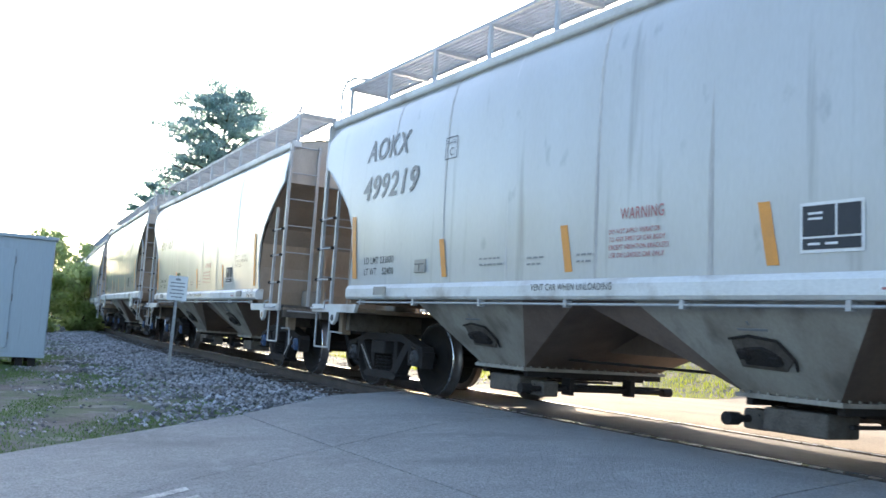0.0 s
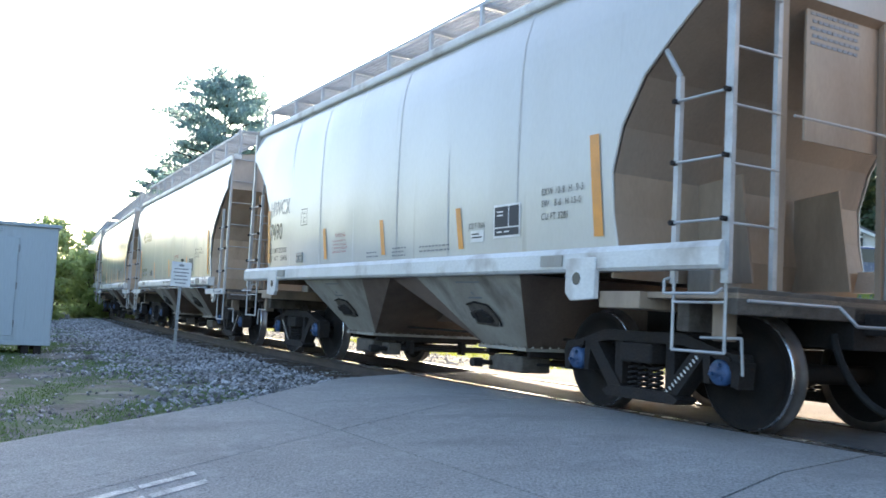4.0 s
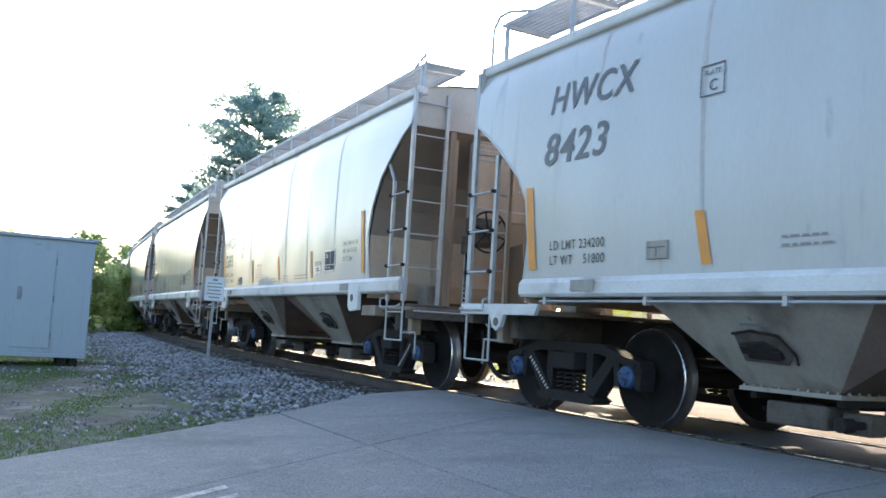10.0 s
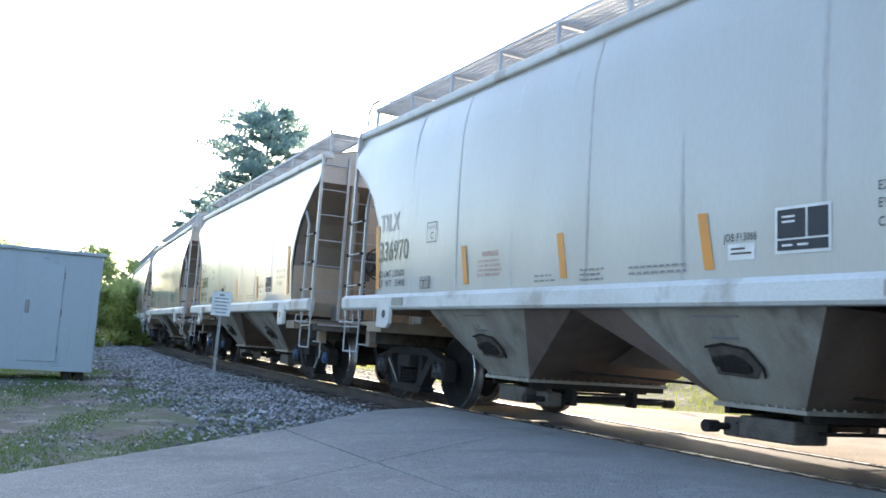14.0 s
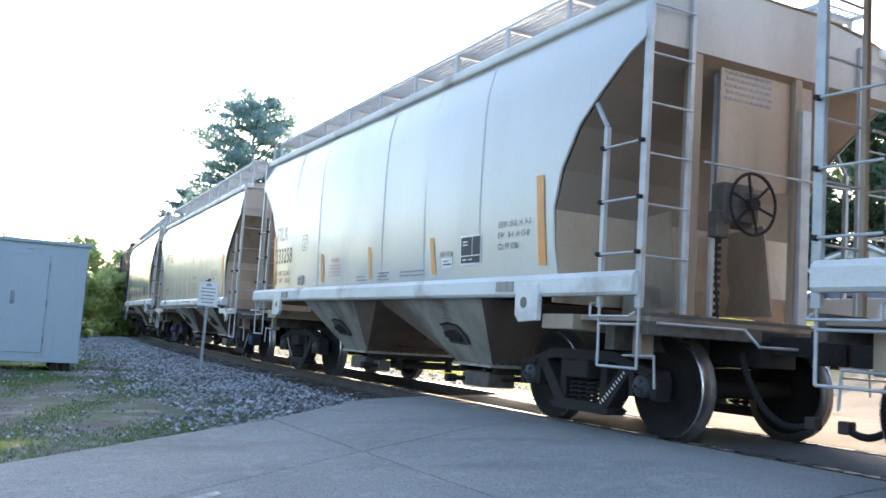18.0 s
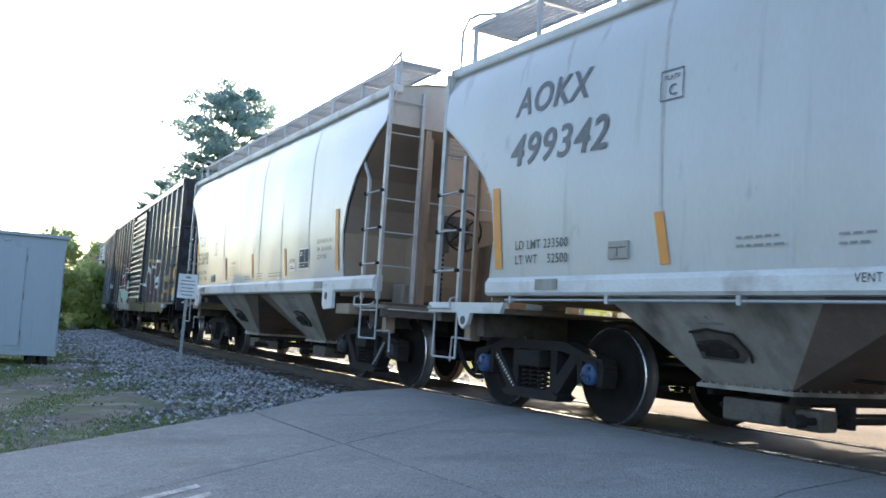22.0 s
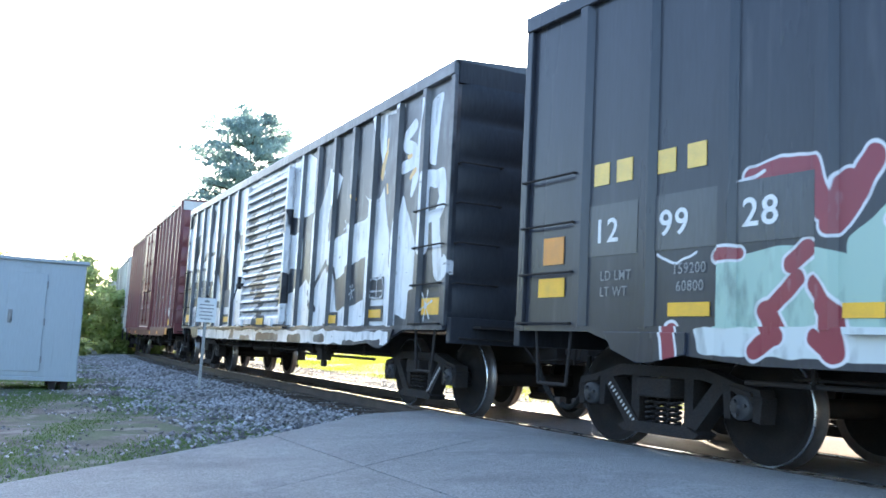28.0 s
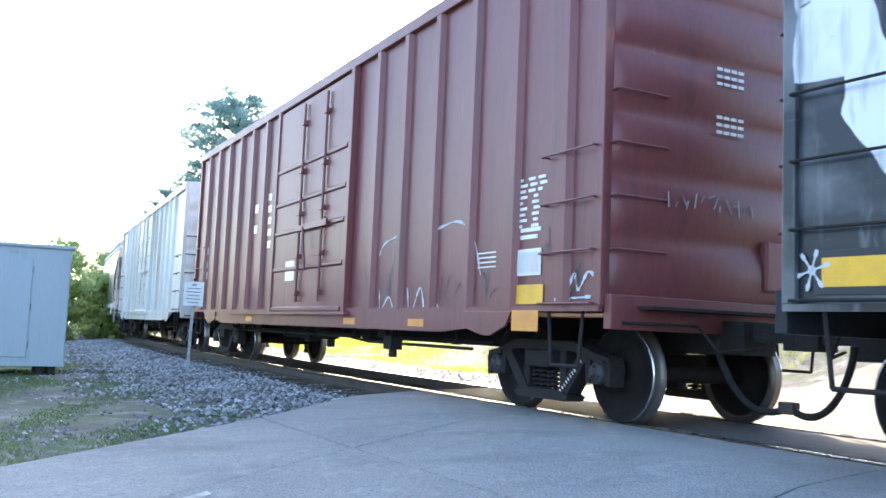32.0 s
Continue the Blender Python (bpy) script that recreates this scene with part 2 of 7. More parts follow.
stained(M["road"], (0.12, 0.12, 0.12), 0.66, 0.70, (16.0, 16.0, 16.0), 0.6)
stained(M["galv"], (0.25, 0.20, 0.16), 0.60, 0.80, (6.0, 6.0, 3.0), 0.7)


for name, level in (("wheel", 0.15), ("truck", 0.2), ("navy_dull", 0.25), ("bay_dark", 0.2), ("rubber", 0.2)):
    M[name].node_tree.nodes["Principled BSDF"].inputs["Specular IOR Level"].default_value = level


def sprayed(name, base, layers, rough=0.45, drip=0.045):
    """Car paint with graffiti: each layer is a colour, its width and capsules (y, z, y, z, radius), blocks (y, z, half, half) or convex outlines of (y, z)."""
    mt = mat(name, base, rough, 0, 0.12, 1.5, 40, 0.04, tuple(min(1, c * 1.5 + 0.004) for c in base), 0.6, STREAK, coat=0.3)
    n, l = mt.node_tree.nodes, mt.node_tree.links
    bsdf = n["Principled BSDF"]

    def vm(op, a, b=None):
        q = n.new("ShaderNodeVectorMath")
        q.operation = op
        for i, v in enumerate((a, b)):
            if v is None:
                continue
            if isinstance(v, tuple):
                q.inputs[i].default_value = v
            else:
                l.new(v, q.inputs[i])
        return q

    def mm(op, a, b=None, clamp=False):
        q = n.new("ShaderNodeMath")
        q.operation, q.use_clamp = op, clamp
        for i, v in enumerate((a, b)):
            if v is None:
                continue
            if isinstance(v, (int, float)):
                q.inputs[i].default_value = v
            else:
                l.new(v, q.inputs[i])
        return q.outputs[0]

    tex = n.new("ShaderNodeTexCoord")
    wob = n.new("ShaderNodeTexNoise")
    wob.inputs["Scale"].default_value, wob.inputs["Detail"].default_value = 2.2, 2
    l.new(tex.outputs["Object"], wob.inputs["Vector"])
    off = vm("SCALE", vm("SUBTRACT", wob.outputs["Color"], (0.5, 0.5, 0.5)).outputs[0])
    off.inputs["Scale"].default_value = drip * 3
    flat = vm("MULTIPLY", vm("ADD", tex.outputs["Object"], off.outputs[0]).outputs[0], (0, 1, 1)).outputs[0]
    colour = bsdf.inputs["Base Color"].links[0].from_socket
    rub = n.new("ShaderNodeTexNoise")
    rub.inputs["Scale"].default_value, rub.inputs["Detail"].default_value = 7, 6
    mp = n.new("ShaderNodeMapping")
    mp.inputs["Scale"].default_value = (1, 1, 0.35)
    l.new(tex.outputs["Object"], mp.inputs[0])
    l.new(mp.outputs[0], rub.inputs["Vector"])
    known = {}
    for col, grow, shapes in layers:
        if not shapes:
            continue
        dist = known.get(tuple(shapes))
        if dist is None:
            for shp in shapes:
                if isinstance(shp[0], tuple):
                    my, mz = sum(p[0] for p in shp) / len(shp), sum(p[1] for p in shp) / len(shp)
                    d = None
                    for (y0, z0), (y1, z1) in zip(shp, shp[1:] + shp[:1]):
                        ny, nz = z1 - z0, y0 - y1
                        k = 1.0 / max(1e-6, math.hypot(ny, nz))
                        if (my - y0) * ny + (mz - z0) * nz > 0:
                            k = -k
                        e = mm("SUBTRACT", vm("DOT_PRODUCT", flat, (0.0, ny * k, nz * k)).outputs["Value"], (y0 * ny + z0 * nz) * k)
                        d = e if d is None else mm("SMOOTH_MAX", d, e)
                        if d is not e:
                            d.node.inputs[2].default_value = 0.06
                elif len(shp) == 5:
                    y0, z0, y1, z1, r = shp
                    by, bz = y1 - y0, z1 - z0
                    pa = vm("SUBTRACT", flat, (0.0, y0, z0)).outputs[0]
                    t = mm("MULTIPLY", vm("DOT_PRODUCT", pa, (0.0, by, bz)).outputs["Value"], 1.0 / max(1e-6, by * by + bz * bz), True)
                    sc = vm("SCALE", (0.0, by, bz))
                    l.new(t, sc.inputs["Scale"])
                    d = mm("SUBTRACT", vm("LENGTH", vm("SUBTRACT", pa, sc.outputs[0]).outputs[0]).outputs["Value"], r)
                else:
                    cy, cz, hy, hz = shp
                    ab = vm("SUBTRACT", vm("ABSOLUTE", vm("SUBTRACT", flat, (0.0, cy, cz)).outputs[0]).outputs[0], (0.0, hy, hz)).outputs[0]
                    sep = n.new("ShaderNodeSeparateXYZ")
                    l.new(ab, sep.inputs[0])
                    d = mm("MAXIMUM", sep.outputs[1], sep.outputs[2])
                dist = d if dist is None else mm("MINIMUM", dist, d)
            known[tuple(shapes)] = dist
        edge = mm("MULTIPLY", mm("SUBTRACT", grow, dist), 110.0, True)
        wear = mm("ADD", mm("MULTIPLY", rub.outputs[0], 2.6), -0.20 if max(col) > 0.3 else 0.1, True)
        mix = n.new("ShaderNodeMix")
        mix.data_type = "RGBA"
        mix.inputs[7].default_value = (*col, 1)
        l.new(mm("MULTIPLY", edge, wear), mix.inputs[0])
        l.new(colour, mix.inputs[6])
        colour = mix.outputs[2]
    l.new(colour, bsdf.inputs["Base Color"])
    bsdf.inputs["Specular IOR Level"].default_value = 0.35
    return mt


def leaf_mat(name, colour, thin):
    m = mat(name, colour, 0.55, 0, 0.3, 0.6, 8, 0.0, tuple(c * 0.6 for c in colour), 0.7)
    m.node_tree.nodes["Principled BSDF"].inputs["Transmission Weight"].default_value = 0.0
    n, l = m.node_tree.nodes, m.node_tree.links
    tr = n.new("ShaderNodeBsdfTranslucent")
    tr.inputs[0].default_value = (*thin, 1)
    mx = n.new("ShaderNodeMixShader")
    mx.inputs[0].default_value = 0.55
    l.new(n["Principled BSDF"].outputs[0], mx.inputs[1])
    l.new(tr.outputs[0], mx.inputs[2])
    l.new(mx.outputs[0], n["Material Output"].inputs[0])
    return m


M["leaf"] = leaf_mat("leaf_dark_green", (0.085, 0.12, 0.08), (0.26, 0.36, 0.22))
M["leaf_light"] = leaf_mat("leaf_light_green", (0.25, 0.31, 0.13), (0.74, 0.82, 0.38))
# Green leaves turned pale blue: bright haze before the trees put into their colour.
M["leaf_blue"] = leaf_mat("leaf_green_hazed_blue", (0.17, 0.24, 0.24), (0.50, 0.68, 0.64))
M["grass"] = leaf_mat("grass_blade", (0.095, 0.15, 0.05), (0.15, 0.23, 0.07))


# ---- mesh helpers ----
class Shape:
    """Collects boxes, tubes and plates of one part into one mesh."""

    def __init__(self):
        self.v, self.f, self.smooth, self.slot = [], [], [], []
        self.now = 0

    def add(self, vs, fs, smooth=False):
        k = len(self.v)
        self.v += [tuple(p) for p in vs]
        self.f += [tuple(k + i for i in q) for q in fs]
        self.smooth += [smooth] * len(fs)
        self.slot += [self.now] * len(fs)
        return self

    def box(self, x0, x1, y0, y1, z0, z1, m=None):
        vs = [Vector((x, y, z)) for x in (x0, x1) for y in (y0, y1) for z in (z0, z1)]
        if m is not None:
            vs = [m @ p for p in vs]
        return self.add(vs, [(0, 1, 3, 2), (4, 6, 7, 5), (0, 4, 5, 1), (2, 3, 7, 6), (0, 2, 6, 4), (1, 5, 7, 3)])

    def tube(self, p, q, r, n=8, r2=None, caps=True):
        p, q = Vector(p), Vector(q)
        d = (q - p).normalized()
        a = d.orthogonal().normalized()
        b = d.cross(a)
        r2 = r if r2 is None else r2
        ring = [(math.cos(i * math.tau / n), math.sin(i * math.tau / n)) for i in range(n)]
        vs = [p + a * c * r + b * s * r for c, s in ring] + [q + a * c * r2 + b * s * r2 for c, s in ring]
        self.add(vs, [(i, (i + 1) % n, n + (i + 1) % n, n + i) for i in range(n)], True)
        if caps:
            self.add(vs[:n], [tuple(reversed(range(n)))])
            self.add(vs[n:], [tuple(range(n))])
        return self

    def pipe(self, pts, r, n=6):
        for p, q in zip(pts, pts[1:]):
            self.tube(p, q, r, n)
        return self

    def prism(self, pts, a, b, axis="x"):
        """An outline (two coordinates) pushed from a to b along the axis."""
        put = {"x": lambda u, v, w: (w, u, v), "y": lambda u, v, w: (u, w, v), "z": lambda u, v, w: (u, v, w)}[axis]
        n = len(pts)
        vs = [put(u, v, a) for u, v in pts] + [put(u, v, b) for u, v in pts]
        return self.add(vs, [tuple(reversed(range(n))), tuple(range(n, 2 * n))] + [(i, (i + 1) % n, n + (i + 1) % n, n + i) for i in range(n)])

    def spin(self, profile, n=32, axis="x", at=(0, 0, 0)):
        """A profile of (along the axis, radius) turned about the axis."""
        vs = []
        for i in range(n):
            c, s = math.cos(i * math.tau / n), math.sin(i * math.tau / n)
            for w, r in profile:
                p = {"x": (w, r * c, r * s), "y": (r * c, w, r * s), "z": (r * c, r * s, w)}[axis]
                vs.append((p[0] + at[0], p[1] + at[1], p[2] + at[2]))
        k = len(profile)
        fs = [(i * k + j, i * k + j + 1, (i + 1) % n * k + j + 1, (i + 1) % n * k + j) for i in range(n) for j in range(k - 1)]
        return self.add(vs, fs, True)

    def mesh(self, name, *mats):
        me = bpy.data.meshes.new(name)
        me.from_pydata(self.v, [], self.f)
        for m in mats:
            me.materials.append(m)
        me.polygons.foreach_set("use_smooth", self.smooth)
        me.polygons.foreach_set("material_index", self.slot)
        bm = bmesh.new()
        bm.from_mesh(me)
        bmesh.ops.recalc_face_normals(bm, faces=bm.faces)
        bm.to_mesh(me)
        bm.free()
        me.update()
        return me


def part(name, shape, material, parent, label="", m=None, bevel=0.0):
    """One mesh object under a thing or under a part."""
    me = shape if isinstance(shape, bpy.types.Mesh) else shape.mesh(name, *(material if isinstance(material, (list, tuple)) else [material]))
    ob = new(name, me)
    ob.parent = parent
    if m is not None:
        ob.matrix_basis = m
    if bevel:
        mod = ob.modifiers.new("bevel", "BEVEL")
        mod.width, mod.segments, mod.limit_method, mod.angle_limit = bevel, 2, "ANGLE", radians(40)
    if label:
        ob["label"] = label
    if name in ("stencil", "panel_mark", "label_bars", "lettering", "panel_field", "pocket_slot", "chalk_graffiti", "scuff", "chalk_tag", "white_curl", "black_tag", "spray_star", "white_lines", "flange", "plate_outline"):
        ob["kind"] = "stuff"
    return ob


def thing(name, label, category, group="", kind=""):
    return tagged(new(name), label, category, group, kind)


FONT = {}


def text_shape(words, height, slant=0.0, wide=1.0):
    """Flat letters of the built-in font: x along the line from 0, z up from 0."""
    key = (words, height, slant, wide)
    if key not in FONT:
        cu = bpy.data.curves.new("letters", "FONT")
        cu.body, cu.size, cu.shear, cu.resolution_u = words, height / 0.70, slant, 4
        cu.space_character = 1.10
        cu.offset = (0.014 if height > 0.15 else 0.008) * height / 0.70
        ob = bpy.data.objects.new("letters", cu)
        me = bpy.data.meshes.new_from_object(ob)
        FONT[key] = ([(p.co.x * wide, p.co.y) for p in me.vertices], [tuple(q.vertices) for q in me.polygons])
        bpy.data.objects.remove(ob)
        bpy.data.meshes.remove(me)
        bpy.data.curves.remove(cu)
    return FONT[key]


def lettering(sh, words, y, z, height, x, slant=0.0, wide=1.0, centre=False):
    """Letters on a car's side at x: the line runs from y along the way of travel."""
    vs, fs = text_shape(words, height, slant, wide)
    w = max(p[0] for p in vs) if vs else 0
    sh.add([(x, y - w / 2 * centre + p[0], z + p[1]) for p in vs], fs)
    return w


# ---- the track's line: s runs away from the camera, q is the distance from the centre line towards it ----
Y0, PHI, K1, K2 = 13.604, 0.4859, -0.00381, 0.000081


def heading(s):
    s = np.clip(s, -60, 95)
    return PHI + K1 * s + K2 * s * s / 2


STEP = 0.25
_s = np.arange(-230, 300, STEP)
_h = heading(_s + STEP / 2)
_x = np.concatenate([[0], np.cumsum(-np.sin(_h) * STEP)])[:-1]
_y = np.concatenate([[0], np.cumsum(np.cos(_h) * STEP)])[:-1]
_i0 = int(230 / STEP)
_x -= _x[_i0]
_y += Y0 - _y[_i0]


def at(s, q=0.0, z=0.0):
    h = float(heading(s))
    return Vector((float(np.interp(s, _s, _x)) - q * math.cos(h), float(np.interp(s, _s, _y)) - q * math.sin(h), z))


def to_sq(x, y):
    """Arrays of s and q of places."""
    x, y = np.asarray(x, float), np.asarray(y, float)
    s = np.zeros_like(x)
    for _ in range(8):
        h = heading(s)
        cx, cy = np.interp(s, _s, _x), np.interp(s, _s, _y)
        s = np.clip(s - (x - cx) * np.sin(h) + (y - cy) * np.cos(h), -229, 298)
    h = heading(s)
    return s, -(x - np.interp(s, _s, _x)) * np.cos(h) - (y - np.interp(s, _s, _y)) * np.sin(h)


def road_z(q):
    """The road climbs to the rails on the near side and falls gently beyond."""
    q = np.asarray(q, float)
    return -0.10 * np.clip(q - 2.2, 0, 4.3) - 0.02 * np.clip(q - 6.5, 0, 12) - 0.035 * np.clip(-2.2 - q, 0, 6) + bank(q)


def bank(q):
    """Beyond the crossing the land climbs to the houses."""
    f = np.clip((-q - 8.5) / 9.0, 0, 1)
    return 2.5 * f * f * (3 - 2 * f) + 0.11 * np.clip(-q - 17.5, 0, 25)


def ground_z(s, q):
    near = -0.22 - 0.09 * np.clip(q - 1.7, 0, 1.6) - 0.035 * np.clip(q - 3.3, 0, 5)
    far = -0.22 - 0.04 * np.clip(-q - 1.8, 0, 6)
    z = np.where(q > 0, near, far) + bank(q) * np.clip((45 - s) / 25, 0, 1) * np.clip((s + 60) / 20, 0, 1)
    rz = road_z(q) - 0.07
    w = np.clip((ROAD_EDGE(q) - s) / 0.5 + 0.35, 0, 1)
    w2 = np.clip((s - ROAD_FAR_EDGE(q)) / 0.8, 0, 1)
    w = w * w2
    return z * (1 - w) + rz * w


def ROAD_EDGE(q):
    q = np.asarray(q, float)
    return np.where(q > 3.66, -3.10 - 0.51 * (q - 3.66), np.where(q > 0, -3.10 + 0.80 * (3.66 - q) * 1.0, -0.3 + 0.15 * -q))


def ROAD_FAR_EDGE(q):
    return -17.0 - 0.45 * np.asarray(q, float)


def grid_mesh(name, xs, ys, zfun, material):
    X, Y = np.meshgrid(xs, ys)
    Z = zfun(X, Y)
    nx, ny = len(xs), len(ys)
    v = np.stack([X.ravel(), Y.ravel(), Z.ravel()], 1).tolist()
    f = [(j * nx + i, j * nx + i + 1, (j + 1) * nx + i + 1, (j + 1) * nx + i) for j in range(ny - 1) for i in range(nx - 1)]
    me = bpy.data.meshes.new(name)
    me.from_pydata(v, [], f)
    me.materials.append(material)
    me.polygons.foreach_set("use_smooth", [True] * len(f))
    return me


def ground_height(x, y):
    s, q = to_sq(x, y)
    z = ground_z(s, q)
    bumps = 0.02 * np.sin(x * 2.3 + 1.1 * np.sin(y * 1.7)) * np.sin(y * 1.9 + 0.7 * np.sin(x * 2.9)) + 0.03 * np.sin(x * 0.6) * np.sin(y * 0.5)
    return z + bumps * np.clip((np.abs(q) - 2.2) / 1.5, 0, 1) * np.clip((s - ROAD_EDGE(q)) / 1.0, 0, 1)


def ground_material():
    """Trodden soil with green patches of low grass and pale gravelly spots."""
    m = mat("verge_soil", (0.135, 0.128, 0.115), 0.95, 0, 0.55, 1.6, 26, 0.9, (0.065, 0.058, 0.048), 0.9)
    stained(m, (0.075, 0.105, 0.042), 0.44, 0.58, (0.9, 1.5, 1.0), 0.85)
    stained(m, (0.045, 0.042, 0.038), 0.55, 0.66, (5.0, 7.0, 5.0), 0.7)
    stained(m, (0.22, 0.21, 0.195), 0.57, 0.66, (1.7, 2.3, 1.0), 0.8)
    return m


gx = np.concatenate([-np.geomspace(2500, 17, 18), np.arange(-16, 16.1, 0.3), np.geomspace(17, 2500, 18)])
gy = np.concatenate([-np.geomspace(2500, 5, 14), np.arange(-4, 46, 0.3), np.geomspace(47, 3500, 22)])
M["soil"] = ground_material()
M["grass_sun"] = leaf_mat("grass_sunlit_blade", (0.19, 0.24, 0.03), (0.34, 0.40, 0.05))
ground = tagged(new("ground", grid_mesh("ground", gx, gy, ground_height, M["soil"])), "bare soil and thin grass beside the railway", "ground", kind="structure")


# ---- road ----
def road_slab(name, corners, parent, thick=0.22, mtl="road", gap=0.012, n=10):
    """A concrete slab between four (s, q) corners, laid on the road's slope, with rounded-off edges at its joints."""
    c = [Vector(p) for p in corners]
    sh = Shape()
    mid = (c[0] + c[1] + c[2] + c[3]) / 4
    c = [p + (mid - p).normalized() * gap for p in c]
    top, low = [], []
    for j in range(n + 1):
        for i in range(n + 1):
            a, b = i / n, j / n
            p = c[0].lerp(c[1], a).lerp(c[3].lerp(c[2], a), b)
            edge = i in (0, n) or j in (0, n)
            z = float(road_z(p.y)) - (0.006 if edge else 0)
            top.append(at(p.x, p.y, z))
    k = n + 1
    sh.add(top, [(j * k + i, j * k + i + 1, (j + 1) * k + i + 1, (j + 1) * k + i) for j in range(n) for i in range(n)], True)
    rim = [i for i in range(k)] + [j * k + n for j in range(1, k)] + [n * k + i for i in range(n - 1, -1, -1)] + [j * k for j in range(n - 1, 0, -1)]
    vs = [top[i] for i in rim] + [top[i] - Vector((0, 0, thick)) for i in rim]
    r = len(rim)
    sh.add(vs, [(i, (i + 1) % r, r + (i + 1) % r, r + i) for i in range(r)])
    ob = new(name, sh.mesh(name, M[mtl]))
    ob.parent = parent
    return ob


road = thing("road", "worn grey concrete road slabs climbing to the level crossing", "road", kind="structure")
lean = lambda s0, q: s0 - 0.45 * (q - 3.6)
QS = [3.6, 7.6, 12.0, 18.0]
LANES = [-3.1, -5.35, -8.7, -12.0, -15.4]
for qa, qb in zip(QS, QS[1:]):
    for la, lb in zip(LANES, LANES[1:]):
        road_slab("slab", [(lean(la, qa), qa), (lean(lb, qa), qa), (lean(lb, qb), qb), (lean(la, qb), qb)], road)
for la, lb, ea, eb in zip(LANES, LANES[1:], [-1.25, -4.2, -8.0, -11.4], [-4.2, -8.0, -11.4, -15.4]):
    road_slab("slab", [(la, 3.6), (lb, 3.6), (eb, 0.86), (ea, 0.86)], road)
for la, lb in zip([0.4, -5.0, -10.0], [-5.0, -10.0, -16.0]):
    road_slab("slab", [(la, -0.86), (lb, -0.86), (lb - 1.0, -8.0), (la + 1.5, -8.0)], road, mtl="dirt_road")
    road_slab("slab", [(la + 1.5, -8.0), (lb - 1.0, -8.0), (lb - 4.0, -26.0), (la - 2.0, -26.0)], road, mtl="dirt_road")
road_slab("crossing_panel", [(-1.1, 0.62), (-15.4, 0.62), (-15.4, -0.62), (-0.6, -0.62)], road, mtl="tar", n=12)
# worn double line
for da in (0.0, 0.26):
    sh = Shape()
    for k in range(6):
        q0, q1 = 4.95 + k * 0.4, 5.32 + k * 0.4
        pts = [(lean(-5.55 - da, q0), q0), (lean(-5.65 - da, q0), q0), (lean(-5.65 - da, q1), q1), (lean(-5.55 - da, q1), q1)]
        vs = [at(s, q, float(road_z(q)) + 0.004) for s, q in pts]
        sh.add(vs, [(0, 1, 2, 3)])
    part("road_marking", sh, M["road_paint"], road)


# ---- railway track ----
track = thing("railway_track", "curving railway track with rusty rails on timber ties", "track", kind="structure")
RAIL = [(-0.07, -0.172), (0.07, -0.172), (0.07, -0.160), (0.012, -0.14), (0.010, -0.045), (0.036, -0.036), (0.036, -0.004), (0.030, 0.0), (-0.030, 0.0), (-0.036, -0.004), (-0.036, -0.036), (-0.010, -0.045), (-0.012, -0.14), (-0.07, -0.160)]
for side in (0.7535, -0.7535):
    sh = Shape()
    ss = np.concatenate([np.arange(-40, 40, 0.5), np.arange(40, 140, 1.5)])
    n = len(RAIL)
    vs = [at(s, side + a, b) for s in ss for a, b in RAIL]
    for j in range(len(ss) - 1):
        for i in range(n):
            sh.slot += [0]
            sh.now = 1 if i in (6, 7, 8) else 0
            sh.slot.pop()
            sh.f.append((j * n + i, j * n + (i + 1) % n, (j + 1) * n + (i + 1) % n, (j + 1) * n + i))
            sh.smooth.append(False)
            sh.slot.append(sh.now)
    sh.v = [tuple(p) for p in vs]
    part("rail", sh, [M["rail"], M["rail_head"]], track, "rusty rail with a polished head")
tie_me = Shape().box(-1.3, 1.3, -0.11, 0.11, -0.36, -0.18).mesh("tie", M["tie"])
for k in range(110):
    s = -1.0 + 0.53 * k
    p = at(s)
    ob = new("tie", tie_me)
    ob.parent = track
    ob.matrix_basis = pose(p.x, p.y, random.uniform(-0.01, 0.005), 0, 0, math.degrees(heading(s)) + random.uniform(-1, 1))


# ---- freight cars: y runs the way of travel, x towards the road's near side, z from the rail top ----
WHEEL_R = 0.457


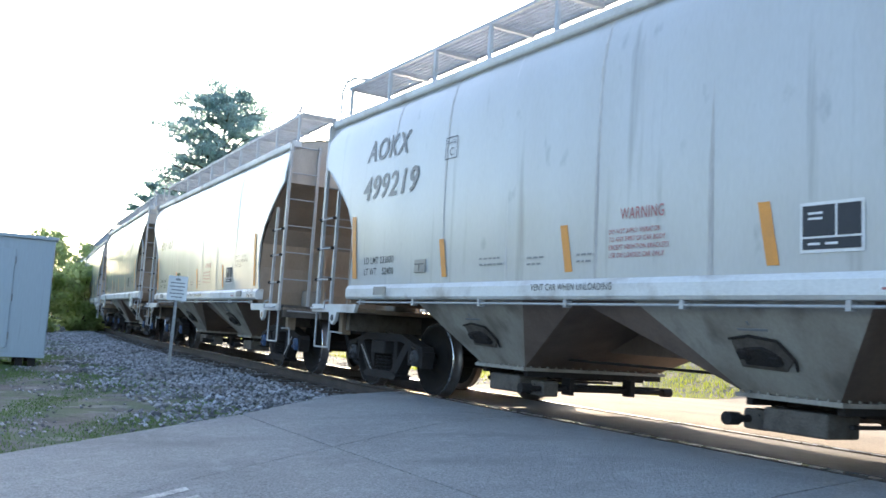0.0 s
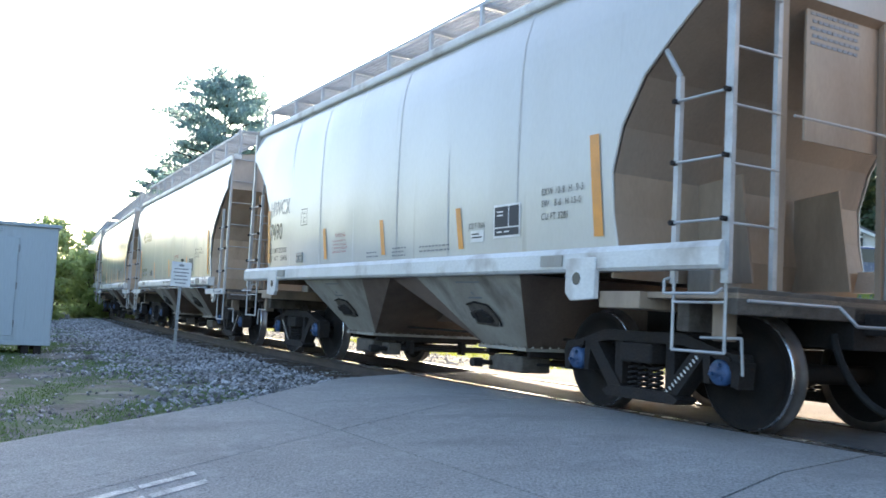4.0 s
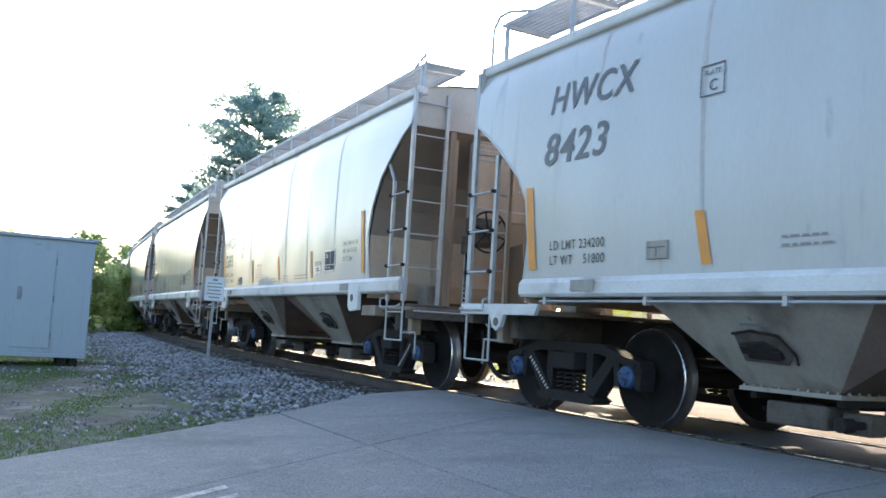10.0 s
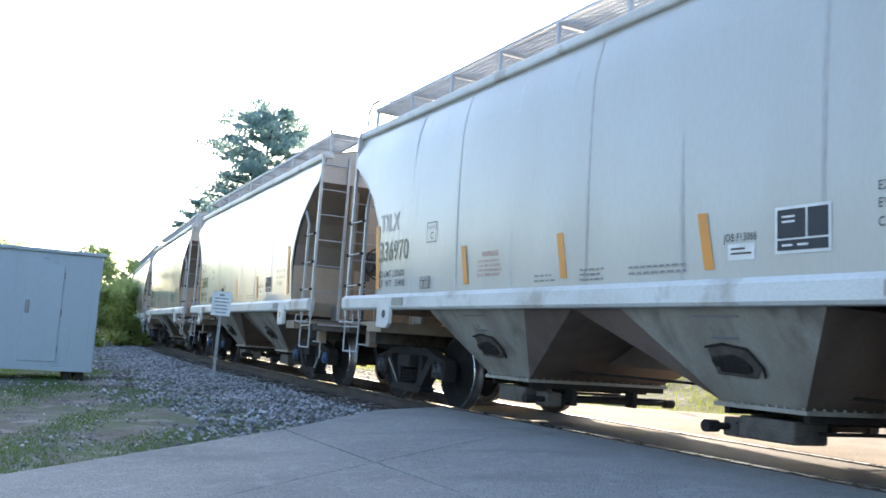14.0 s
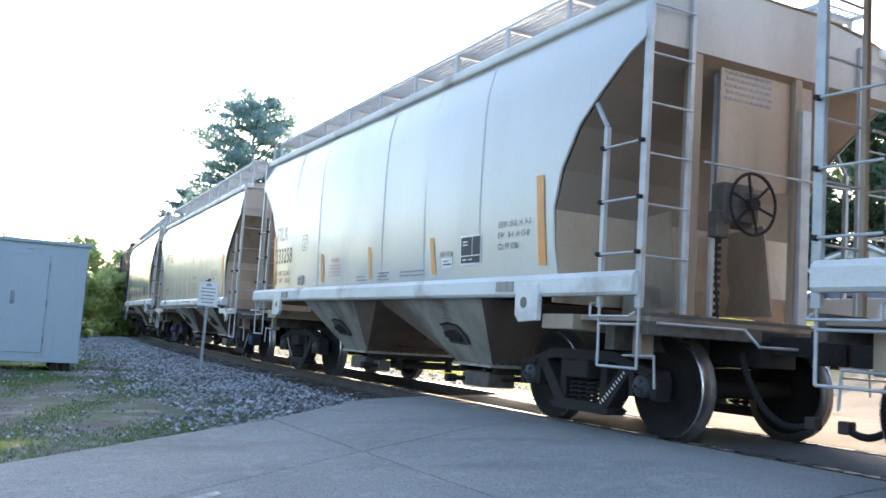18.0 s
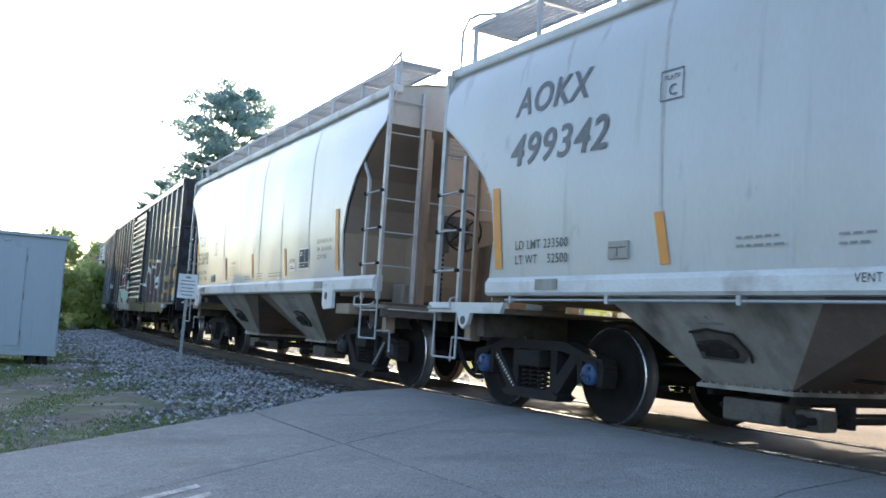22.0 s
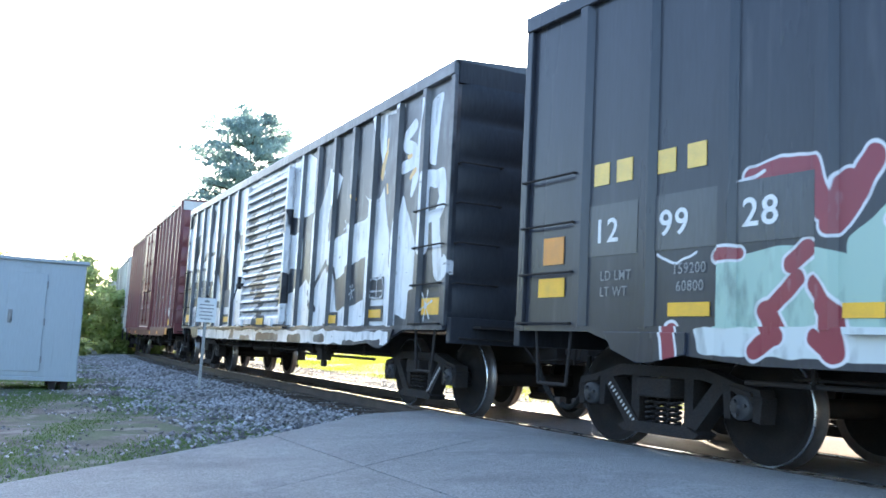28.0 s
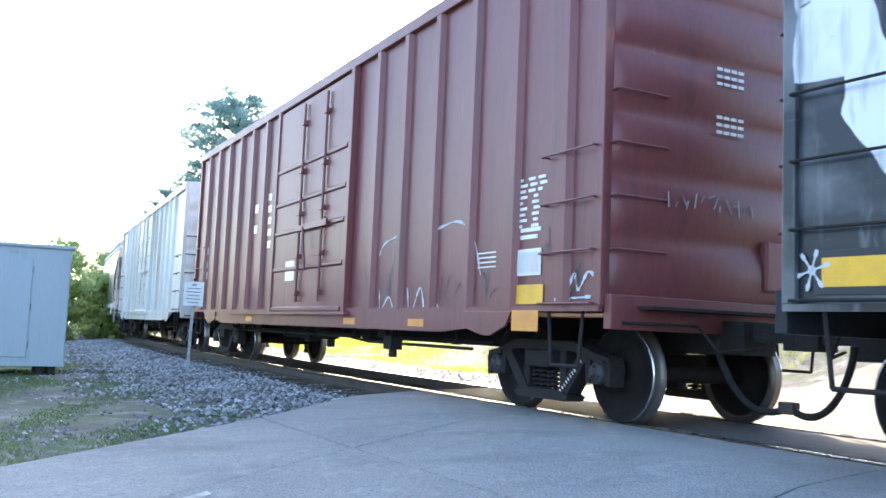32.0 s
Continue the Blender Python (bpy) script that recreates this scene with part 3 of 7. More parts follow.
def wheelset_mesh(cap):
    sh = Shape()
    sh.now = 0
    sh.tube((-0.75, 0, 0), (0.75, 0, 0), 0.085, 12)
    sh.tube((-1.08, 0, 0), (-0.75, 0, 0), 0.075, 12).tube((0.75, 0, 0), (1.08, 0, 0), 0.075, 12)
    for d in (1, -1):
        prof = [(0.68, 0.09), (0.68, 0.15), (0.715, 0.20), (0.725, 0.33), (0.70, 0.395), (0.685, 0.40)]
        face = [(0.82, 0.09), (0.83, 0.13), (0.80, 0.17), (0.765, 0.22), (0.76, 0.33), (0.80, 0.385), (0.815, 0.40), (0.815, 0.446)]
        sh.now = 0
        sh.spin([(d * a, r) for a, r in prof], 40)
        sh.spin([(d * a, r) for a, r in face], 40)
        sh.now = 1
        sh.spin([(d * a, r) for a, r in [(0.800, 0.456), (0.72, 0.459), (0.705, 0.485), (0.687, 0.482), (0.685, 0.40)]], 40)
        sh.now = 3
        sh.spin([(d * a, r) for a, r in [(0.815, 0.446), (0.812, 0.457), (0.800, 0.4585)]], 40)
        sh.now = 2
        sh.spin([(d * a, r) for a, r in [(1.06, 0.105), (1.115, 0.10), (1.125, 0.085), (1.125, 0.03), (1.14, 0.028), (1.14, 0.0)]], 20)
        for i in range(3):
            a = i * math.tau / 3
            sh.tube((d * 1.12, 0.062 * math.cos(a), 0.062 * math.sin(a)), (d * 1.15, 0.062 * math.cos(a), 0.062 * math.sin(a)), 0.016, 6)
        sh.now = 0
        sh.spin([(d * a, r) for a, r in [(0.9, 0.08), (0.9, 0.11), (1.06, 0.112)]], 20)
    return sh.mesh("wheelset", M["wheel"], M["tread"], M[cap], M["rim_edge"])


WHEELSETS = {c: wheelset_mesh(c) for c in ("cap", "cap_dark")}


def side_frame_mesh():
    """Cast side frame: arched top, two sloping arms, spring pocket, jaws over the axles."""
    sh = Shape()
    x0, x1 = 0.93, 1.10
    top = [(-1.09, 0.50), (-1.06, 0.60), (-0.86, 0.635), (-0.50, 0.74), (0.50, 0.74), (0.86, 0.635), (1.06, 0.60), (1.09, 0.50), (1.02, 0.46), (0.80, 0.575), (0.48, 0.645), (-0.48, 0.645), (-0.80, 0.575), (-1.02, 0.46)]
    n = len(top) // 2
    for i in range(n - 1):
        quad = [top[i], top[i + 1], top[len(top) - 2 - i], top[len(top) - 1 - i]]
        sh.prism(quad, x0, x1)
    for d in (1, -1):
        sh.prism([(d * 0.74, 0.60), (d * 0.60, 0.62), (d * 0.22, 0.21), (d * 0.40, 0.20)], x0, x1)
        sh.prism([(d * 0.27, 0.65), (d * 0.37, 0.65), (d * 0.37, 0.33), (d * 0.27, 0.27)], x0 + 0.01, x1 - 0.02)
        sh.prism([(d * 0.70, 0.60), (d * 0.78, 0.60), (d * 0.78, 0.36), (d * 0.72, 0.36)], x0, x1)
        sh.prism([(d * 1.00, 0.56), (d * 1.09, 0.54), (d * 1.07, 0.34), (d * 1.00, 0.36)], x0, x1)
        sh.prism([(d * 0.78, 0.585), (d * 1.00, 0.545), (d * 1.00, 0.575), (d * 0.78, 0.62)], x0, x1 + 0.02)
    sh.prism([(-0.42, 0.155), (0.42, 0.155), (0.48, 0.20), (0.36, 0.25), (-0.36, 0.25), (-0.48, 0.20)], x0 - 0.02, x1 + 0.03)
    return sh.mesh("side_frame", M["truck"])


def spring_mesh():
    sh = Shape()
    pts = []
    for i in range(49):
        a = i / 48 * math.tau * 5
        pts.append((0.055 * math.cos(a), 0.055 * math.sin(a), 0.25 + 0.22 * i / 48))
    sh.pipe(pts, 0.014, 5)
    return sh.mesh("spring", M["truck"])


def frame_stencil_mesh(way):
    """A slanting row of small chalked marks on one arm of the frame."""
    sh = Shape()
    for i in range(11):
        f = i / 10
        y, z = 0.64 - 0.32 * f, 0.555 - 0.30 * f
        sh.prism([(-way * (y + a), z + b) for a, b in ((0.018, -0.008), (-0.008, 0.017), (-0.016, 0.006), (0.008, -0.017))], 1.101, 1.104)
    return sh.mesh("stencil", M["white_ink"])


SIDE_FRAME, SPRING, FRAME_STENCIL = side_frame_mesh(), spring_mesh(), {1: frame_stencil_mesh(1), -1: frame_stencil_mesh(-1)}


def add_trucks(car, centres, cap):
    """Two four-wheel trucks under a car. Returns the wheelsets, to be rolled later."""
    for yc in centres:
        sh = Shape().box(-1.18, 1.18, -0.20, 0.20, 0.47, 0.64).box(-0.35, 0.35, -0.28, 0.28, 0.62, 0.78)
        sh.box(-0.95, 0.95, -0.85, -0.79, 0.38, 0.46).box(-0.95, 0.95, 0.79, 0.85, 0.38, 0.46)
        truck = part("truck", sh, M["truck"], car, "black cast four-wheel truck", pose(0, yc, 0), 0.02)
        for d in (1, -1):
            frame_side = part("side_frame", SIDE_FRAME, None, truck, m=pose(0, 0, 0, 0, 0, 0 if d > 0 else 180))
            if d > 0:
                part("stencil", FRAME_STENCIL[-1 if yc > 0 else 1], None, frame_side)
            for yy in (-0.13, 0.0, 0.13):
                part("spring", SPRING, None, truck, m=pose(d * 1.05, yy, 0))
        for y in (-0.889, 0.889):
            part("wheelset", WHEELSETS[cap], None, truck, "dark steel wheelset with bright rim edges", pose(0, y, WHEEL_R))


def add_coupler(car, y, d):
    sh = Shape().box(-0.09, 0.09, min(y, y + d * 0.55), max(y, y + d * 0.55), 0.80, 0.97)
    sh.prism([(-0.14, y + d * 0.5), (0.13, y + d * 0.5), (0.17, y + d * 0.68), (0.05, y + d * 0.80), (-0.02, y + d * 0.66), (-0.14, y + d * 0.78)], 0.74, 1.02, "z")
    part("coupler", sh, M["truck"], car, bevel=0.01)
    hose = [(0.40 - 0.14 * k / 14, y + d * 0.66 * (k / 14) ** 1.3, 0.80 - 0.58 * math.sin(math.pi * 0.62 * (k / 14) ** 0.9)) for k in range(15)]
    tube = part("air_hose", Shape().pipe(hose, 0.030, 8), M["rubber"], car, "black rubber air hose")
    part("glad_hand", Shape().box(hose[-1][0] - 0.05, hose[-1][0] + 0.05, hose[-1][1] - 0.05, hose[-1][1] + 0.05, hose[-1][2] - 0.04, hose[-1][2] + 0.06), M["rail"], tube, bevel=0.01)


def ladder(car, name, stiles, rungs, r=0.011, w=0.03, material="galv"):
    """stiles: pairs of end points; rungs: pairs of end points."""
    sh = Shape()
    for p, q in stiles:
        sh.tube(p, q, w, 4)
    lad = part(name, sh, M[material], car)
    for p, q in rungs:
        part("rung", Shape().tube(p, q, r, 6), M[material], lad)
    return lad


HOP = {
    "a": dict(sill_z=(1.155, 1.315), eave=3.66, side="hopper", long=4.62, top=5.70, short=5.25, tall=5.72, low=4.60,
              edge=[(4.62, 1.315), (4.55, 1.72), (4.60, 2.12), (4.76, 2.38), (5.15, 2.72), (5.50, 2.97), (5.66, 3.06), (5.70, 3.66)]),
    "b": dict(sill_z=(1.22, 1.41), eave=3.84, side="hopper_b", long=5.57, top=5.58, short=5.05, tall=5.57, low=4.36,
              edge=[(4.42, 1.41), (4.36, 1.70), (4.34, 2.05), (4.45, 2.42), (4.70, 2.80), (5.00, 3.05), (5.34, 3.30), (5.54, 3.41), (5.58, 3.84)]),
}


def hopper_car(kind, marks, number, weights, cap="cap", brake=True, tone="tan"):
    h = HOP[kind]
    label = "pale grey hopper car with orange stripes" if kind == "a" else "cream grey curved-end hopper with orange stripes"
    label += (" and tan ends" if tone == "tan" else " and rusty ends") + (", brake wheel" if brake else "")
    car = thing("hopper_car", label, "hopper car", "freight train")
    X = 1.58
    z0, z1 = h["sill_z"]
    ev, top, edge = h["eave"], h["top"], h["edge"]
    ez, ey = [p[1] for p in edge], [p[0] for p in edge]
    reach = lambda z: float(np.interp(z, ez, ey))
    belly = lambda z: X + 0.035 * math.sin(math.pi * min(1, (z - z1) / (ev - z1))) - 0.10 * max(0, (z - 3.2) / (ev - 3.2)) ** 2
    zs = sorted(set([1.55, 1.9, 2.2, 2.6, 2.9, 3.2, 3.4, 3.55] + ez))
    zs = sorted(set([z for z in zs if z1 <= z <= ev] + [z1 + 0.012, ev - 0.012]))
    # smooth the curved rim
    if kind == "b":
        zs = sorted(set(zs + list(np.linspace(2.05, 3.41, 14))))
    for d in (1, -1):
        sh = Shape()
        ny = 36
        vs = []
        for z in zs:
            for i in range(ny + 1):
                y = reach(z) * max(-1, min(1, (-0.998 + (i - 1) / (ny - 2) * 1.996 if 0 < i < ny else i / ny * 2 - 1)))
                ripple = 0.0028 * math.sin(y * 2.1 + z * 1.3) + 0.002 * math.sin(y * 5.3 - z * 2.2)
                vs.append((d * (belly(z) + ripple), y, z))
        k = ny + 1
        sh.add(vs, [(j * k + i, j * k + i + 1, (j + 1) * k + i + 1, (j + 1) * k + i) for j in range(len(zs) - 1) for i in range(ny)], True)
        side = part("side_sheet", sh, M[h["side"]], car)
        mod = side.modifiers.new("plate", "SOLIDIFY")
        mod.thickness, mod.offset = 0.014, 0
        if d > 0:
            for y in np.array([-3.4, -2.15, -0.95, 0.35, 1.6, 2.95]) * (1.03 if kind == "a" else 1.0):
                seam = Shape()
                pts = [(d * (belly(z) + 0.006), y, z) for z in zs]
                for p, q in zip(pts, pts[1:]):
                    seam.add([(p[0], y - 0.026, p[2]), (p[0] + d * 0.004, y, p[2]), (p[0], y + 0.026, p[2]), (q[0], y - 0.026, q[2]), (q[0] + d * 0.004, y, q[2]), (q[0], y + 0.026, q[2])], [(0, 1, 4, 3), (1, 2, 5, 4)], True)
                part("seam", seam, M["seam"], side)
            # rolled rim of the cut-out at each end
            for e in (1, -1):
                part("rim", Shape().pipe([(d * belly(z), e * reach(z), z) for z in zs], 0.014, 6), M[h["side"]], side)
        part("eave_rail", Shape().box(min(d * 1.38, d * 1.545), max(d * 1.38, d * 1.545), -top, top, ev - 0.03, ev + 0.09), M["sill"], car, bevel=0.03)
        L = h["long"]
        sh = Shape().prism([(d * 1.50, z0), (d * 1.615, z0), (d * 1.64, z0 + 0.03), (d * 1.64, z1 - 0.03), (d * 1.60, z1 + 0.02), (d * 1.50, z1 + 0.02)], -L, L, "y")
        part("side_sill", sh, M["sill"], car, "white side sill", bevel=0.008)
        for e in (1, -1):
            part("placard_holder", Shape().box(min(d * 1.64, d * 1.655), max(d * 1.64, d * 1.655), e * 3.6 - 0.16, e * 3.6 + 0.16, z0 + 0.05, z0 + 0.15), M["bay"], car)
        if kind == "a":
            rail = part("pipe_rail", Shape().tube((d * 1.60, -4.3, z0 - 0.04), (d * 1.60, 4.3, z0 - 0.04), 0.012, 8), M["galv"], car)
            for y in np.arange(-4.2, 4.3, 1.4):
                part("clip", Shape().box(min(d * 1.55, d * 1.62), max(d * 1.55, d * 1.62), y - 0.02, y + 0.02, z0 - 0.07, z0), M["galv"], rail)
    # roof
    sh = Shape()
    prof = [(-1.46, ev + 0.05), (-1.1, ev + 0.15), (-0.5, ev + 0.22), (0.5, ev + 0.22), (1.1, ev + 0.15), (1.46, ev + 0.05)]
    for (a, b), (c, e) in zip(prof, prof[1:]):
        sh.add([(a, -top, b), (c, -top, e), (c, top, e), (a, top, b)], [(0, 1, 2, 3)], True)
    part("roof", sh, M[h["side"]], car)
    hatch = part("hatch", Shape().box(-0.38, 0.38, -5.0, 5.0, ev + 0.21, ev + 0.33), M["galv"], car, "long roof hatch", bevel=0.02)
    for y in np.arange(-4.6, 4.8, 1.3):
        part("hatch_clamp", Shape().box(-0.42, 0.42, y - 0.03, y + 0.03, ev + 0.33, ev + 0.36), M["galv"], hatch)
    # running boards on brackets
    zb = ev + (0.62 if kind == "a" else 0.48)
    for d in (1, -1):
        xa, xb = sorted((d * 0.76, d * 1.34))
        sh = Shape()
        for x in (xa, xb):
            sh.box(x - 0.012, x + 0.012, -top + 0.05, top - 0.20, zb - 0.045, zb)
        n = 230 if d > 0 else 80
        for i in range(n + 1):
            y = -top + 0.06 + i * (2 * top - 0.27) / n
            sh.box(xa, xb, y - 0.005, y + 0.005, zb - 0.022, zb - 0.004)
        for i in range(1, 9):
            x = xa + (xb - xa) * i / 9
            sh.box(x - 0.005, x + 0.005, -top + 0.06, top - 0.21, zb - 0.020, zb - 0.002)
        board = part("running_board", sh, M["grating"], car, "galvanised grating walkway")
        for i in range(10):
            y = -top + 0.15 + i * (2 * top - 0.5) / 9
            xo = xb if d > 0 else xa
            s2 = Shape().box(xo - 0.02, xo + 0.02, y - 0.022, y + 0.022, ev + 0.10, zb - 0.03).box(xa, xb, y - 0.03, y + 0.03, zb - 0.07, zb - 0.03)
            part("bracket", s2, M["grating"], board)
        if d > 0:
            for e in (1, -1):
                part("end_handrail", Shape().pipe([(1.44, e * (top - 0.02), ev - 0.02), (1.44, e * (top - 0.02), zb - 0.08), (1.42, e * (top - 0.10), zb + 0.06), (1.36, e * (top - 0.22), zb + 0.10), (1.33, e * (top - 0.65), zb)], 0.018), M["galv"], car)
    zp_b = z0 - 0.16
    # ends: upright top panel, slope sheet, upright foot
    for e in (1, -1):
        sh = Shape()
        inner = [(y - 0.015, z) for y, z in edge[:-1]]
        rows_ = [(top - 0.04, ev + 0.07)] + [(y, z) for y, z in reversed(inner)] + [(h["low"] - 0.02, z0 - 0.05)]
        vs = []
        for y, z in rows_:
            for x in (-1.57, -0.5, 0.5, 1.57):
                vs.append((x, e * y, z))
        k = len(vs)
        vs += [(0.5, e * (top - 0.04), ev + 0.21), (-0.5, e * (top - 0.04), ev + 0.21)]
        sh.add(vs, [(j * 4 + i, j * 4 + i + 1, j * 4 + 5 + i, j * 4 + 4 + i) for j in range(len(rows_) - 1) for i in range(3)] + [(0, 1, k + 1), (1, 2, k, k + 1), (2, 3, k)])
        # Slope faces look downward; a darker colour than the foot's holds their shade.
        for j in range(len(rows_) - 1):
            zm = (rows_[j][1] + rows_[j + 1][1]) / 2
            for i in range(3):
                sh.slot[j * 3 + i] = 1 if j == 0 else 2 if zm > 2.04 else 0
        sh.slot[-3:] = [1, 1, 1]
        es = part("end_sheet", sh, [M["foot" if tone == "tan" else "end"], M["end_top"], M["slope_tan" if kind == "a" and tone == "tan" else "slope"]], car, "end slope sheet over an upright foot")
        mod = es.modifiers.new("plate", "SOLIDIFY")
        mod.thickness, mod.offset = 0.015, 0
        if kind == "b" and e > 0:
            part("centre_plate", Shape().box(-0.55, 0.62, min(e * (top - 0.15), e * (top - 0.13)), max(e * (top - 0.15), e * (top - 0.13)), 2.30, ev - 0.30), M["slope_tan"], car, "tan plate behind the brake wheel")
            for x in (-0.3, 0.95):
                part("end_stay", Shape().box(x - 0.045, x + 0.045, min(e * (top - 0.12), e * (top - 0.06)), max(e * (top - 0.12), e * (top - 0.06)), zp_b, ev - 0.02), M["end"], car, "upright stay", bevel=0.006)
        bars = Shape()
        for r_ in range(5):
            for i in range(9):
                x = 0.55 - i * 0.065 - 0.02 * (r_ % 2)
                zz = ev - (0.34 if kind == "a" else 0.52) - r_ * 0.06
                bars.box(x - 0.026, x + 0.026, e * (top - (0.03 if kind == "a" else 0.13)) - 0.006, e * (top - (0.03 if kind == "a" else 0.13)) + 0.006, zz, zz + 0.026)
        st = part("stencil", bars, M["grey_ink"], car)
        for x in (-0.62, 0.62):
            part("gusset", Shape().prism([(e * h["low"], 2.05), (e * (h["low"] + 0.48), 2.10), (e * (h["low"] + 0.62), z0 - 0.04), (e * h["low"], z0 - 0.04)], x - 0.012, x + 0.012), M["end"], car)
        # platform, end sill, centre post
        zp = z0 - 0.115 if kind == "a" else z0 - 0.16
        yt = h["tall"] + 0.06
        part("end_platform", Shape().box(-1.5, 1.5, min(e * (h["low"] - 0.05), e * yt), max(e * (h["low"] - 0.05), e * yt), zp - 0.05, zp), M["end"], car, "tan end platform", bevel=0.006)
        part("end_sill", Shape().prism([(e * (yt - 0.10), zp - 0.16), (e * yt, zp - 0.16), (e * yt, zp + 0.03), (e * (yt - 0.10), zp + 0.03)], -1.5, 1.5), M["bay_dark"], car, bevel=0.01)
        if brake and e > 0:
            part("end_post", Shape().box(0.80, 0.95, min(e * (yt - 0.30), e * (yt - 0.24)), max(e * (yt - 0.30), e * (yt - 0.24)), zp, ev - 0.32), M["end"], car, bevel=0.01)
            part("stanchion", Shape().box(0.57, 0.61, min(e * (yt - 0.28), e * (yt - 0.24)), max(e * (yt - 0.28), e * (yt - 0.24)), zp, ev - 0.40), M["galv"], car)
        part("centre_post", Shape().box(-0.42, -0.30, min(e * (yt - 0.16), e * (yt - 0.06)), max(e * (yt - 0.16), e * (yt - 0.06)), zp, 3.1), M["galv" if kind == "b" else "end"], car, bevel=0.008)
        for d in (1, -1):
            sh = Shape().box(d * 1.24 - 0.07, d * 1.24 + 0.07, min(e * (yt - 0.42), e * (yt - 0.30)), max(e * (yt - 0.42), e * (yt - 0.30)), zp - 0.36, zp - 0.05)
            br = part("step_bracket", sh, M["end"], car, "tan bracket under the platform", bevel=0.01)
            part("lift_rod", Shape().pipe([(d * 1.34, e * (yt - 0.50), zp - 0.34), (d * 1.34, e * (yt - 0.10), zp - 0.33), (d * 1.34, e * (yt - 0.08), zp - 0.60)], 0.012), M["galv"], br)
        part("cross_beam", Shape().box(-1.35, 1.35, min(e * (yt - 0.75), e * (yt - 0.62)), max(e * (yt - 0.75), e * (yt - 0.62)), zp - 0.30, zp - 0.05), M["bay_dark"], car, bevel=0.01)
        part("draft_sill", Shape().box(-0.22, 0.22, min(e * 3.3, e * yt), max(e * 3.3, e * yt), 0.68, zp - 0.05), M["truck"], car, bevel=0.01)
        part("valve_box", Shape().box(0.5, 0.85, min(e * (h["low"] + 0.10), e * (h["low"] + 0.40)), max(e * (h["low"] + 0.10), e * (h["low"] + 0.40)), zp, zp + 0.32), M["bay"], car, bevel=0.03)
        part("uncoupling_lever", Shape().pipe([(1.45, e * (yt + 0.05), zp - 0.06), (0.5, e * (yt + 0.08), zp - 0.06), (0.45, e * (yt + 0.2), zp - 0.20), (0.1, e * (yt + 0.3), zp - 0.2)], 0.013), M["galv"], car)
        part("hand_rail", Shape().pipe([(0.93, e * (yt - 0.02), 2.42), (-0.93, e * (yt - 0.02), 2.42)], 0.012), M["galv"], car)
        for d in (1, -1):
            x = d * 1.555
            ya, yb = e * h["short"], e * h["tall"]
            zt = 2.68 if kind == "a" else 2.72
            foot = 0.49 if kind == "a" else 0.62
            stiles = [((x, ya, foot), (x, ya, zt)), ((x, yb, foot), (x, yb, ev + 0.02))]
            if kind == "b":
                stiles.append(((x, ya, zt), (d * 1.58, e * (h["short"] - 0.14), zt + 0.24)))
            rungs = [((x + d * 0.035, ya, z), (x + d * 0.035, yb, z)) for z in (1.43, 1.87, 2.29) ] if kind == "a" else [((x + d * 0.035, ya, z), (x + d * 0.035, yb, z)) for z in (1.58, 2.04, 2.52)]
            rungs += [((x, ya, foot), (x, yb, foot))] + ([((x, ya, foot + 0.36), (x, yb, foot + 0.36))] if kind == "b" else [])
            sh = Shape()
            for i, (p, q) in enumerate(stiles):
                w = 0.036 if i == 1 else 0.024
                if i < 2:
                    sh.box(p[0] - 0.02, p[0] + 0.02, p[1] - w, p[1] + w, p[2] + (0.5 if p[2] < 1 else 0), q[2])
                    sh.tube(p, (p[0], p[1], p[2] + 0.55), 0.014, 6)
                else:
                    sh.tube(p, q, 0.024, 6)
            lad = part("side_ladder", sh, M["galv"], car, "galvanised side ladder")
            for p, q in rungs:
                part("rung", Shape().tube(p, q, 0.012, 6), M["galv"], lad)
            for p, q in rungs[:3]:
                for w in (p, q):
                    part("bolt", Shape().tube((w[0] - d * 0.02, w[1], w[2]), (w[0] + d * 0.03, w[1], w[2]), 0.022, 6), M["truck"], lad)
            xe = d * 1.08
            sh = Shape().box(xe - 0.022, xe + 0.022, yb - 0.02, yb + 0.02, zp, ev + 0.02)
            lad = part("end_ladder", sh, M["galv" if e > 0 else "end"], car)
            for z in np.arange(z0 + 0.33, ev, 0.43):
                part("rung", Shape().tube((xe, yb + e * 0.03, z), (x, yb + e * 0.03, z), 0.011, 6), M["galv"], lad)
            if kind == "a":
                pl = [(e * 4.30, z0 - 0.07), (e * 5.76, z0 - 0.07), (e * 5.76, z0 - 0.18), (e * 5.16, z0 - 0.18), (e * 5.11, z0 - 0.30), (e * 5.03, z0 - 0.35), (e * 4.95, z0 - 0.30), (e * 4.90, z0 - 0.18), (e * 4.36, z0 - 0.18)]
                sh = Shape().prism(pl, min(d * 1.57, d * 1.62), max(d * 1.57, d * 1.62))
                jp = part("pull_bracket", sh, M["sill"], car, "white pull bracket", bevel=0.006)
                part("pull_hole", Shape().tube((d * 1.61, e * 5.03, z0 - 0.255), (d * 1.626, e * 5.03, z0 - 0.255), 0.045, 16), M["black"], jp)
            else:
                pl = [(e * 3.82, z0 + 0.12), (e * 4.22, z0 + 0.12), (e * 4.22, z0 - 0.23), (e * 3.90, z0 - 0.25), (e * 3.82, z0 - 0.18)]
                sh = Shape().prism(pl, min(d * 1.60, d * 1.655), max(d * 1.60, d * 1.655))
                jp = part("jacking_plate", sh, M["sill"], car, "white jacking plate", bevel=0.008)
